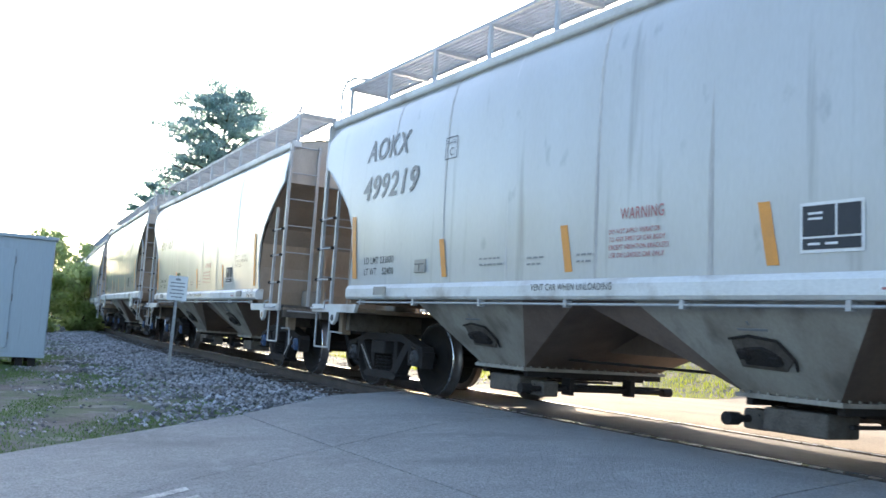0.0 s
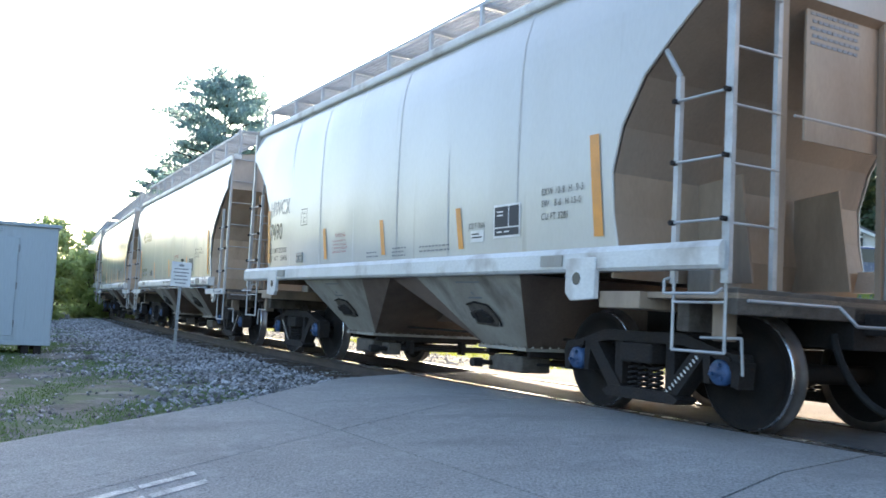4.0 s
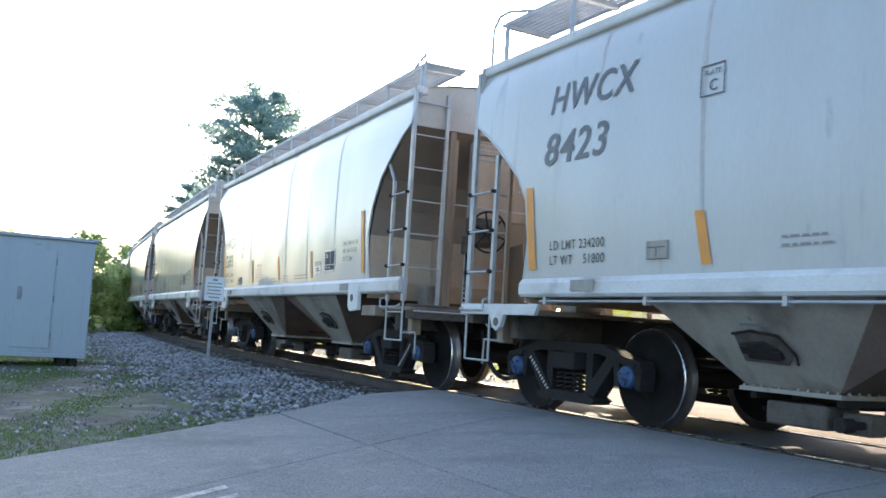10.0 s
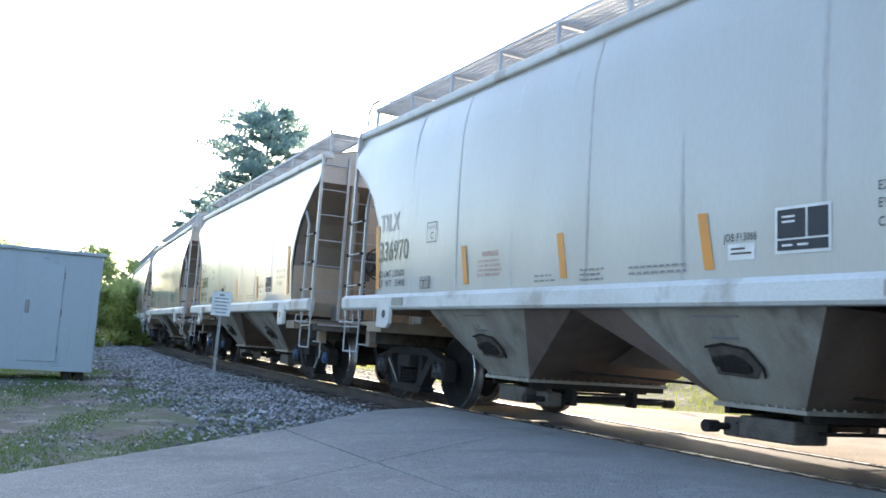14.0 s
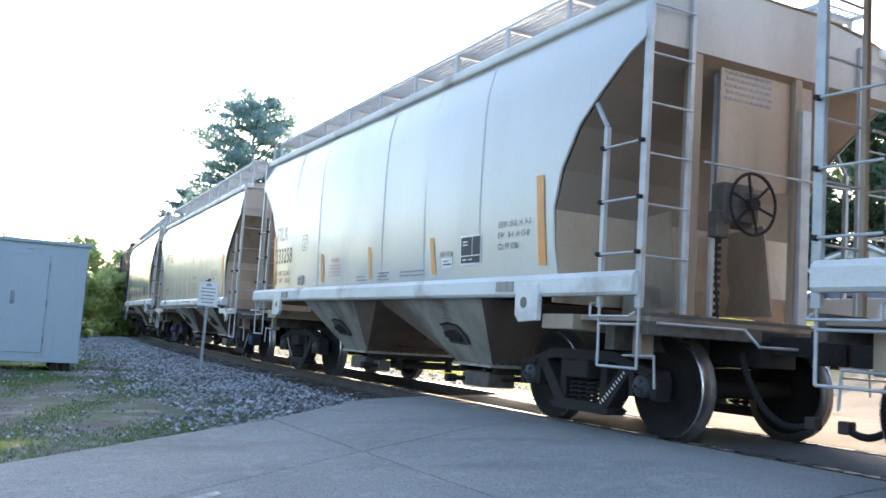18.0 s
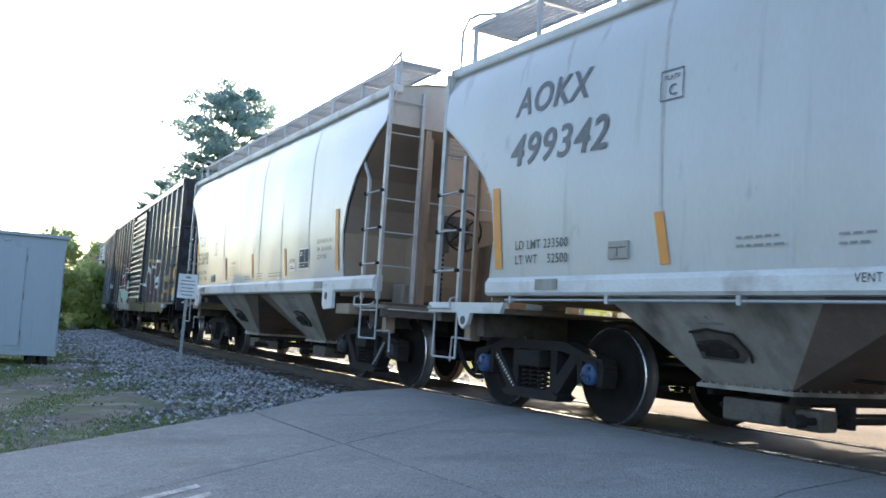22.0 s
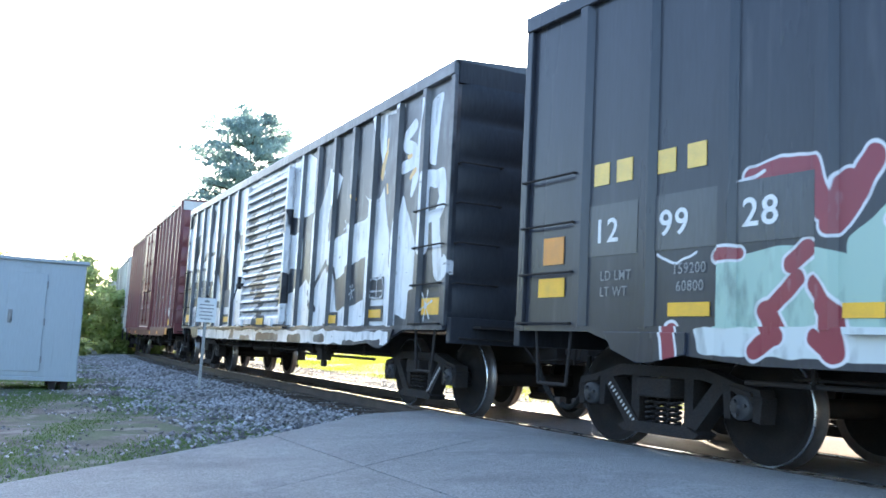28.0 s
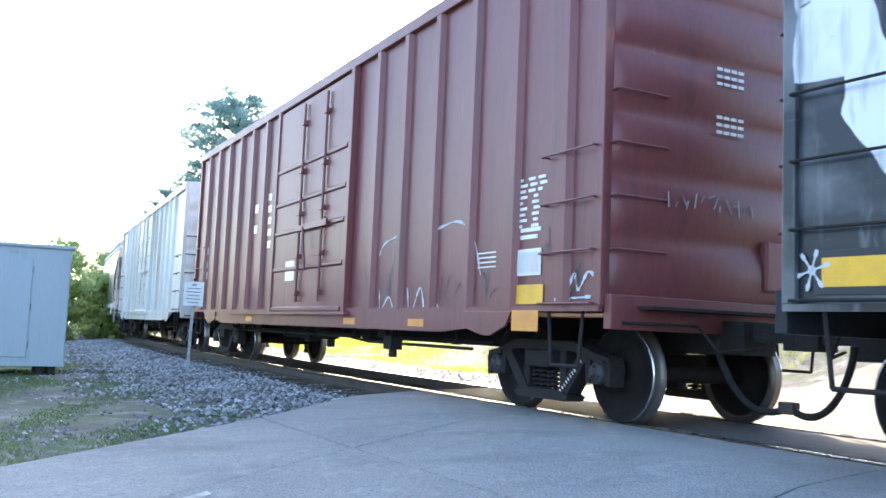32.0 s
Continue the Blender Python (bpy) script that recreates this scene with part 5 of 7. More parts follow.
        vs = []
        for i in range(n + 1):
            z = z0 + 0.05 + (H - z0 - 0.25) * i / n
            s_ = math.sin((i / n * 6.0) % 1 * math.pi)
            dep = 0.065 * s_ ** 0.8
            for x in (-X + 0.05, -X + 0.16, X - 0.16, X - 0.05):
                vs.append((x, e * (L + 0.004 + (dep if abs(x) < X - 0.1 else 0)), z))
        sh.add(vs, [(4 * i + k, 4 * i + k + 1, 4 * i + 5 + k, 4 * i + 4 + k) for i in range(n) for k in range(3)], True)
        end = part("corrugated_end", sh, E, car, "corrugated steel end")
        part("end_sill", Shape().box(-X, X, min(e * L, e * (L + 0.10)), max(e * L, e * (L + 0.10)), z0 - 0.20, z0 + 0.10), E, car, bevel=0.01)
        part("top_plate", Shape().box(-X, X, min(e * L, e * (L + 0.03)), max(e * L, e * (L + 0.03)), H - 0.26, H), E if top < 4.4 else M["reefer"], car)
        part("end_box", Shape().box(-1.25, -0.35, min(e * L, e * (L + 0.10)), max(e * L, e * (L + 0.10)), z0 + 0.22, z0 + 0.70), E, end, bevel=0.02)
        part("crossover_step", Shape().box(-1.2, 1.2, min(e * L, e * (L + 0.3)), max(e * L, e * (L + 0.3)), z0 - 0.02, z0 + 0.01), M["truck"], end)
        for d in (1, -1):
            x = d * (X + 0.09)
            iron = M["truck"] if paints[0] != "oxide" else P
            for z in (1.08, 1.55, 2.01, 2.47):
                part("grab_iron", Shape().pipe([(d * X, e * (L - 0.88), z), (x, e * (L - 0.88), z), (x, e * (L - 0.08), z), (d * X, e * (L - 0.08), z)], 0.012), iron, car)
            for z in np.arange(z0 + 0.49, 3.3, 0.47):
                part("grab_iron", Shape().pipe([(d * (X - 0.6), e * L, z), (d * (X - 0.6), e * (L + 0.10), z), (d * (X - 0.05), e * (L + 0.10), z), (d * (X - 0.05), e * L, z)], 0.012), iron, end)
            part("stirrup", Shape().pipe([(d * X, e * (L - 0.82), z0), (d * X, e * (L - 0.76), 0.52), (d * X, e * (L - 0.34), 0.52), (d * X, e * (L - 0.28), z0)], 0.018), M["truck"], car)
        part("draft_sill", Shape().box(-0.2, 0.2, min(e * (L - 2.2), e * (L + 0.35)), max(e * (L - 2.2), e * (L + 0.35)), 0.68, 0.98), M["truck"], car)
        part("uncoupling_lever", Shape().pipe([(1.4, e * (L + 0.15), 0.92), (0.6, e * (L + 0.2), 0.92), (0.5, e * (L + 0.35), 0.70), (0.1, e * (L + 0.5), 0.75)], 0.014), M["truck"], car)
        add_coupler(car, e * (L + 0.22), e)
    part("underframe", Shape().box(-0.2, 0.2, -L + 1.5, L - 1.5, 0.62, 1.0).box(-1.3, 1.3, -2.5, -2.4, 0.80, 1.05).box(-1.3, 1.3, 0.4, 0.5, 0.80, 1.05).box(-1.3, 1.3, 2.9, 3.0, 0.80, 1.05), M["truck"], car)
    part("air_reservoir", Shape().spin([(-1.35, 0.02), (-1.35, 0.12), (-1.28, 0.17), (-0.2, 0.17), (-0.13, 0.12), (-0.13, 0.02)], 16, "y", (0.75, -0.3, 0.74)), M["truck"], car)
    part("brake_cylinder", Shape().tube((0.8, 1.0, 0.74), (0.8, 1.45, 0.74), 0.13, 12).box(0.6, 1.0, 1.5, 1.62, 0.60, 0.92).tube((0.8, 1.45, 0.74), (0.8, 2.3, 0.72), 0.025, 6), M["truck"], car)
    part("control_valve", Shape().box(0.85, 1.15, 2.2, 2.5, 0.66, 0.92).box(0.9, 1.1, 2.5, 2.62, 0.70, 0.85).tube((1.0, 2.3, 0.66), (1.0, 2.3, 0.52), 0.03, 8), M["truck"], car, bevel=0.02)
    part("brake_rod", Shape().pipe([(0.95, -5.0, 0.70), (0.95, 5.0, 0.68)], 0.016).pipe([(1.25, -4.8, 0.84), (1.25, 4.9, 0.84)], 0.013), M["truck"], car)
    for y in np.arange(-4.6, 4.9, 1.55):
        part("pipe_hanger", Shape().box(1.235, 1.265, y - 0.012, y + 0.012, 0.66, 1.02).box(1.20, 1.30, y - 0.02, y + 0.02, 0.64, 0.67), M["truck"], car)
    part("train_pipe", Shape().pipe([(1.25, -5.2, 0.655), (1.25, 1.4, 0.655), (1.15, 1.9, 0.60), (1.15, 4.9, 0.60)], 0.02), M["truck"], car)
    part("slack_adjuster", Shape().tube((0.9, -2.6, 0.62), (0.9, -1.2, 0.62), 0.05, 10).box(0.8, 1.0, -1.25, -1.05, 0.52, 0.72), M["truck"], car, bevel=0.01)
    part("retainer_bracket", Shape().box(1.15, 1.32, 2.8, 3.05, 0.52, 0.70).box(1.2, 1.26, 2.85, 3.0, 0.42, 0.52), M["truck"], car, bevel=0.01)
    add_trucks(car, (6.26, -6.26), cap)
    return car


def side_patch(car, name, material, y0, y1, z0, z1, x, label=""):
    return part(name, Shape().box(x - 0.006, x, y0, y1, z0, z1), M[material], car, label)


def side_words(car, words, y, z, h, material, x, wide=1.0, slant=0.0):
    vs, fs = text_shape(words, h, slant, wide)
    sh = Shape()
    sh.add([(x, y + a, z + b) for a, b in vs], fs)
    return part("lettering", sh, M[material], car)


def side_strokes(car, name, material, strokes, x, r=0.02):
    """Hand-drawn chalk or spray lines: flat ribbons through a few places (y, z)."""
    sh = Shape()
    for line in strokes:
        pts = [Vector((0, a, b)) for a, b in line]
        fine = []
        for i in range(len(pts) - 1):
            p0, p1, p2, p3 = pts[max(0, i - 1)], pts[i], pts[i + 1], pts[min(len(pts) - 1, i + 2)]
            for k in range(5):
                t = k / 5
                fine.append(0.5 * ((2 * p1) + (p2 - p0) * t + (2 * p0 - 5 * p1 + 4 * p2 - p3) * t * t + (3 * p1 - p0 - 3 * p2 + p3) * t ** 3))
        fine.append(pts[-1])
        for i, (p, q) in enumerate(zip(fine, fine[1:])):
            dd = q - p
            if dd.length < 1e-5:
                continue
            n = Vector((0, -dd.z, dd.y)).normalized() * r * (0.8 + 0.4 * math.sin(i * 1.7))
            sh.add([(x, p.y - n.y, p.z - n.z), (x, p.y + n.y, p.z + n.z), (x, q.y + n.y, q.z + n.z), (x, q.y - n.y, q.z - n.z)], [(0, 1, 2, 3)])
    return part(name, sh, M[material], car)


# ---- the train, front to back: distance of each car's middle behind the mark that passes the crossing at nine seconds ----
TRAIN = []


def put(car, u, tc):
    TRAIN.append((car, u, tc))
    return car


put(hopper_car("a", "AOKX", "499219", ("233600", "52400"), "cap_dark", False, "brown"), -55.15, 4.47)
put(hopper_car("a", "AOKX", "497169", ("233500", "52500"), "cap", False, "brown"), -42.10, 4.47)
put(hopper_car("b", "HWCX", "7490", ("232600", "53400"), "cap", False, "brown"), -29.20, 4.24)
put(hopper_car("a", "AOKX", "483086", ("234100", "51900"), "cap", True), -16.34, 4.47)
put(hopper_car("a", "HWCX", "8423", ("234200", "51800"), "cap", False), -3.50, 4.47)
put(hopper_car("b", "HWCX", "12693", ("232600", "53400"), "cap", True), 9.40, 4.24)
put(hopper_car("b", "TILX", "336970", ("232600", "53400"), "cap_dark", False), 22.14, 4.24)
put(hopper_car("b", "TILX", "336843", ("232700", "53300"), "cap", True), 34.90, 4.24)
put(hopper_car("b", "TILX", "333258", ("232400", "53600"), "cap_dark", True), 47.68, 4.24)
put(hopper_car("a", "AOKX", "499342", ("233500", "52500"), "cap", True), 60.55, 4.47)
put(hopper_car("b", "TILX", "333698", ("232300", "53700"), "cap_dark", True, "brown"), 73.31, 4.24)

# boxcar with yellow marks: sage and maroon lettering low on its rear half
def between(shapes, a, b):
    """The spray shapes that touch a stretch of the car's side."""
    span = lambda k: (min(p[0] for p in k), max(p[0] for p in k)) if isinstance(k[0], tuple) else (min(k[0], k[2]) - k[4], max(k[0], k[2]) + k[4]) if len(k) == 5 else (k[0] - k[2], k[0] + k[2])
    return [k for k in shapes if span(k)[0] < b and span(k)[1] > a]


GREEN = [((-5.28, 1.0), (-5.27, 1.57), (-4.59, 1.65), (-4.09, 1.52), (-4.06, 1.01)), ((-4.14, 1.01), (-4.17, 1.62), (-3.74, 1.99), (-3.46, 2.16), (-3.29, 1.02)), ((-3.32, 1.05), (-3.39, 2.1), (-2.77, 2.05), (-2.54, 2.09), (-2.23, 2.09), (-2.12, 1.05)), ((-2.14, 1.05), (-2.18, 2.0), (-1.84, 2.08), (-1.79, 1.49), (-1.81, 1.06))]
PALE = [((-5.41, 0.83), (-5.48, 1.06), (-2.52, 1.09), (-1.66, 1.09), (-1.62, 0.8), (-4.05, 0.82))]
MAROON = [(-4.95, 2.18, -4.42, 2.19, 0.05), (-4.42, 2.18, -4.3, 1.85, 0.06), (-3.98, 2.17, -4.22, 1.77, 0.06), (-4.16, 2.02, -4.25, 1.75, 0.07), (-4.62, 1.49, -4.47, 1.6, 0.05), (-5.27, 1.58, -5.07, 1.6, 0.03), (-4.57, 1.39, -4.83, 1.2, 0.045), (-4.83, 1.2, -4.71, 1.0, 0.06), (-4.71, 1.0, -4.86, 0.88, 0.05), (-4.42, 1.34, -4.25, 1.13, 0.05), (-4.25, 1.13, -4.23, 0.89, 0.06), (-4.23, 0.89, -4.37, 0.98, 0.04), (-5.75, 1.05, -5.71, 0.85, 0.045)]
MAROON_2 = [(-3.43, 2.21, -2.76, 2.14, 0.05), (-2.76, 2.14, -2.95, 1.96, 0.05), (-3.54, 1.54, -3.64, 1.11, 0.06), (-3.64, 1.11, -3.41, 0.84, 0.07), (-3.23, 1.39, -3.44, 1.63, 0.03), (-2.49, 1.5, -2.35, 1.59, 0.05), (-2.35, 1.59, -2.44, 1.74, 0.03), (-2.14, 2.04, -2.03, 1.75, 0.06), (-1.91, 2.19, -2.04, 1.77, 0.06), (-1.84, 1.71, -2.03, 1.65, 0.06)]
MAROON_3 = [(-2.26, 1.48, -2.43, 1.28, 0.05), (-2.43, 1.28, -2.13, 1.17, 0.06), (-2.13, 1.17, -2.31, 0.93, 0.07), (-2.31, 0.93, -2.41, 0.83, 0.07), (-2.52, 1.07, -2.66, 1.13, 0.03), (-2.96, 1.51, -2.66, 1.07, 0.03), (-3.83, 1.75, -3.66, 1.89, 0.03), (-1.66, 0.95, -1.54, 0.82, 0.1), (-2.65, 1.8, -2.81, 1.59, 0.02)]
BLUE = [(-2.48, 2.96, -2.29, 2.95, 0.03), (-2.29, 2.95, -2.45, 2.73, 0.03), (-2.37, 2.67, -2.14, 2.71, 0.03), (-2.44, 2.55, -2.23, 2.56, 0.03), (-2.21, 2.47, -1.99, 2.51, 0.03), (-1.99, 2.51, -2.06, 2.32, 0.03), (-2.44, 2.29, -2.28, 2.1, 0.04), (-2.28, 2.1, -2.03, 2.23, 0.03)]
DROPS = [(-2.16, 2.71, -2.04, 2.75, 0.04), (-1.81, 2.88, -1.79, 2.55, 0.04), (-1.78, 2.53, -1.69, 2.55, 0.05), (-1.68, 2.76, -1.7, 2.55, 0.03), (-1.46, 3.02, -1.3, 3.01, 0.05), (-1.48, 2.83, -1.3, 2.84, 0.05), (-4.84, 2.19, -5.07, 2.15, 0.02), (-5.91, 1.66, -5.68, 1.59, 0.015), (-5.68, 1.59, -5.48, 1.64, 0.015)]
THROW_FILL = [((1.88, 1.08), (1.78, 2.06), (2.46, 2.19), (4.19, 2.2), (5.0, 2.17), (5.15, 1.3), (4.17, 1.03))]
THROW = [(1.85, 1.57, 1.88, 1.98, 0.03), (1.88, 1.98, 2.38, 2.2, 0.035), (2.38, 2.2, 2.58, 1.93, 0.03), (2.54, 2.26, 2.88, 1.63, 0.03), (2.88, 1.63, 2.97, 1.32, 0.03), (2.79, 2.2, 3.4, 2.06, 0.03), (3.4, 2.09, 4.07, 2.11, 0.03), (4.07, 2.11, 4.25, 2.24, 0.03), (4.25, 2.24, 4.66, 2.23, 0.03), (4.66, 2.23, 5.0, 2.14, 0.03), (5.0, 2.14, 5.09, 1.84, 0.025), (5.12, 1.76, 4.71, 1.73, 0.04), (4.71, 1.73, 4.45, 1.5, 0.05), (4.45, 1.5, 4.58, 1.25, 0.03), (4.58, 1.25, 5.06, 1.37, 0.03), (4.34, 1.63, 4.6, 1.88, 0.05), (4.6, 1.88, 4.8, 1.93, 0.04)]
THROW_2 = [(2.88, 2.05, 3.17, 1.79, 0.04), (3.29, 1.71, 3.02, 1.49, 0.04), (3.63, 1.86, 3.89, 1.58, 0.04), (3.89, 1.58, 4.13, 1.71, 0.04), (4.1, 2.02, 4.0, 1.77, 0.035), (3.75, 1.33, 4.17, 1.06, 0.055), (1.66, 1.63, 2.39, 1.47, 0.03), (2.41, 1.91, 2.23, 1.66, 0.03), (4.79, 1.34, 4.92, 1.07, 0.02), (3.17, 1.48, 3.48, 1.34, 0.03), (4.18, 1.63, 4.26, 1.44, 0.03), (2.11, 2.04, 2.04, 1.74, 0.02)]
MUSTARD = [(2.44, 2.34, 3.93, 2.24, 0.06), (4.78, 1.54, 5.0, 1.53, 0.09), (6.18, 1.68, 6.42, 1.69, 0.1), (6.44, 1.37, 6.11, 1.35, 0.05), (5.38, 1.91, 5.72, 1.96, 0.04)]
PALE_CORNER = [((7.1, 1.1), (7.11, 1.48), (7.48, 1.54), (7.79, 1.74), (7.8, 1.09)), ((5.96, 0.88), (5.94, 0.99), (6.61, 1.03), (6.62, 0.93))]
CORNER_BLOB = [(7.39, 1.53, 7.47, 1.46, 0.06), (7.22, 1.8, 7.18, 1.84, 0.05)]
CORNER_TAG = [(6.93, 3.02, 7.39, 3.01, 0.016), (7.1, 3.2, 7.17, 2.47, 0.018), (7.27, 3.23, 7.37, 2.44, 0.018), (7.33, 3.22, 7.55, 3.3, 0.018), (7.55, 3.3, 7.73, 3.01, 0.018), (7.5, 2.89, 7.72, 3.04, 0.018), (7.54, 2.82, 7.4, 2.54, 0.014), (7.54, 2.7, 7.67, 2.53, 0.014), (7.69, 2.85, 7.66, 2.68, 0.014), (6.96, 3.02, 6.89, 3.18, 0.014)]
RED = MAROON + MAROON_2 + MAROON_3
CHALK = (0.66, 0.66, 0.68)
LAYERS = [((0.30, 0.22, 0.10), 0.0, MUSTARD), ((0.045, 0.022, 0.04), 0.0, THROW_FILL), (CHALK, 0.012, THROW + THROW_2), ((0.40, 0.56, 0.72), 0.0, PALE_CORNER), ((0.04, 0.12, 0.30), 0.0, CORNER_BLOB), (CHALK, 0.0, CORNER_TAG),
          ((0.09, 0.16, 0.27), 0.0, BLUE), ((0.36, 0.50, 0.43), 0.0, GREEN), ((0.58, 0.62, 0.61), 0.0, PALE), (CHALK, 0.045, RED), ((0.24, 0.035, 0.055), 0.022, RED), (CHALK, 0.0, DROPS)]
for name, a, b in (("paint_1_rear", -8.0, -1.4), ("paint_1_door", -1.7, 1.8), ("paint_1_front", 1.5, 8.0)):
    M[name] = sprayed("boxcar_black_with_graffiti", (0.026, 0.030, 0.042), [(c, w, between(k, a, b)) for c, w, k in LAYERS], 0.30)
black_box = put(boxcar("black outside-post boxcar with yellow marks and sage and maroon graffiti", ("paint_1_rear", "paint_1_door", "paint_1_front"), 7.82, 4.20, [1.73 + 0.87 * i for i in range(7)] + [-2.61 - 0.857 * i for i in range(6)], (-1.52, 1.62), "navy", end_paint="navy_dull"), 88.27, 6.26)
for i, (y, z) in enumerate(((4.51, 3.00), (5.38, 3.01), (6.25, 3.03))):
    ring = Shape()
    for a, b, c, e in ((0, 0.42, 0, 0.11), (0, 0.42, 0.44, 0.55), (0, 0.12, 0.11, 0.44), (0.30, 0.42, 0.11, 0.44)):
        ring.box(1.492, 1.498, y + a, y + b, z + c, z + e)
    part("yellow_block", ring, M["yellow_ink"], black_box, "yellow hollow block")
    side_patch(black_box, "yellow_underline", "yellow_ink", y - 0.02, y + 0.44, z - 0.14, z - 0.06, 1.498)
for y in (-6.74, -6.44, -5.93, -5.60):
    side_patch(black_box, "yellow_block", "yellow_ink", y, y + 0.20, 2.32, 2.52, 1.498)
for y0, y1 in ((-6.80, -6.16), (-5.97, -5.28), (-5.14, -4.42)):
    side_patch(black_box, "number_field", "navy", y0, y1, 1.68, 2.14, 1.4975)
for words, y in (("12", -6.72), ("99", -5.90), ("28", -5.04)):
    side_words(black_box, words, y, 1.80, 0.21, "white_ink", 1.502, 1.05)
for words, y, z in (("LD LMT", -6.62, 1.46), ("LT WT", -6.62, 1.32), ("159200", -5.74, 1.48), ("60800", -5.70, 1.34)):
    side_words(black_box, words, y, z, 0.085, "grey_ink", 1.499, 0.9)
for y0, y1, z0, z1 in ((7.12, 7.55, 1.25, 1.43), (-7.52, -7.12, 1.33, 1.51), (5.43, 5.88, 1.17, 1.28), (-5.78, -5.34, 1.14, 1.25), (-3.12, -2.69, 1.12, 1.22), (3.1, 3.35, 1.12, 1.22), (-4.2, -3.9, 1.12, 1.22)):
    side_patch(black_box, "reflective_plate", "yellow", y0, y1, z0, z1, 1.503, "yellow reflective plate")
side_patch(black_box, "notice", "orange", 7.12, 7.38, 1.67, 1.93, 1.502, "torn orange notice")
side_patch(black_box, "notice", "orange", -7.46, -7.15, 1.64, 1.90, 1.502, "torn orange notice")
side_patch(black_box, "access_plate", "navy", -3.20, -2.66, 1.50, 1.84, 1.513, "dark access plate")
side_patch(black_box, "stencil_panel", "white_ink", 5.43, 5.80, 1.43, 1.73, 1.502, "white framed data panel")
side_patch(black_box, "panel_field", "spray_dark", 5.46, 5.77, 1.46, 1.70, 1.504)

# boxcar almost covered in white
WHITE = [(-0.55, 2.40, 6.85, 1.62), (-7.32, 3.35, 0.40, 0.80)]
FORE = [((3.61, 2.39), (3.46, 2.66), (3.81, 2.97), (4.41, 2.95), (4.46, 2.53)), ((3.81, 2.97), (4.11, 3.49), (4.71, 3.35), (4.76, 3.08), (4.91, 2.69), (4.36, 2.55)),
        ((4.71, 3.14), (4.96, 2.96), (5.26, 2.86), (5.26, 2.65), (4.56, 2.55), (4.51, 2.9)), ((3.91, 1.76), (4.46, 1.89), (5.26, 2.11), (5.26, 1.44), (4.06, 1.31)),
        ((1.46, 2.69), (1.41, 2.96), (2.11, 2.93), (2.11, 2.68)), ((2.11, 2.93), (2.76, 2.91), (2.91, 1.83), (2.76, 1.71), (2.26, 1.94))]
FORE_2 = [((1.41, 1.64), (1.31, 2.09), (2.26, 2.01), (2.46, 1.86), (2.06, 1.68)), ((2.71, 3.95), (3.46, 3.95), (3.31, 3.38), (3.06, 3.04), (2.81, 2.75), (2.71, 3.03)),
          ((5.71, 3.95), (6.36, 3.95), (6.36, 2.77), (5.71, 2.98)), ((5.71, 2.98), (6.36, 2.77), (6.16, 2.03), (6.01, 2.1)), ((5.26, 2.86), (5.56, 2.87), (5.71, 3.03), (5.81, 2.81), (5.41, 2.8)),
          (6.95, 2.4, 0.60, 1.8), (2.62, 1.62, 3.05, 1.33, 0.03), (6.12, 2.05, 6.33, 1.45, 0.025)]
REAR = [((-7.2, 3.09), (-6.98, 3.34), (-6.38, 3.43), (-6.22, 3.27), (-6.35, 2.97), (-6.99, 2.51)), ((-5.49, 4.05), (-4.59, 3.77), (-4.96, 3.4), (-5.14, 2.78), (-5.31, 2.81), (-5.39, 3.35)), ((-5.28, 2.75), (-5.4, 3.02), (-5.93, 2.62)), ((-3.67, 3.35), (-3.62, 3.04), (-3.47, 2.76), (-4.08, 2.72), (-3.99, 3.06), (-3.82, 3.25)), ((-4.08, 2.75), (-3.47, 2.76), (-3.22, 2.53), (-3.04, 2.24), (-3.01, 1.95), (-3.9, 2.06), (-4.18, 2.29), (-4.2, 2.44)), ((-3.9, 2.06), (-3.01, 1.95), (-3.08, 1.71), (-3.26, 1.52), (-3.45, 1.39), (-3.64, 1.39), (-3.75, 1.77)), ((-3.69, 1.46), (-3.58, 1.45), (-3.63, 0.93))]
REAR_2 = [((-6.89, 2.53), (-6.24, 2.48), (-6.19, 1.57), (-6.83, 1.57)), ((-6.07, 2.45), (-5.3, 2.48), (-5.26, 1.54), (-6.02, 1.5)), ((-5.13, 2.14), (-4.45, 2.08), (-4.43, 1.55), (-5.11, 1.56)), ((-6.04, 1.87), (-5.7, 1.62), (-5.59, 0.91), (-5.75, 0.75), (-6.13, 0.8), (-6.12, 1.48)), ((-6.68, 0.9), (-6.15, 1.05), (-5.55, 0.8), (-5.61, 0.74), (-6.54, 0.73)), ((-2.07, 1.12), (-2.07, 0.82), (-2.54, 0.81), (-2.33, 0.94), (-2.17, 1.03)), ((-2.8, 3.22), (-2.32, 3.08), (-2.37, 2.85), (-2.59, 2.96)), ((-7.91, 2.5), (-7.53, 2.45), (-6.9, 1.57), (-6.89, 1.02), (-7.85, 1.02)), ((-2.33, 3.0), (-2.05, 3.0), (-2.05, 2.67), (-2.24, 2.83)), ((-7.52, 4.09), (-6.96, 4.01), (-7.68, 3.69), (-7.83, 3.86))]
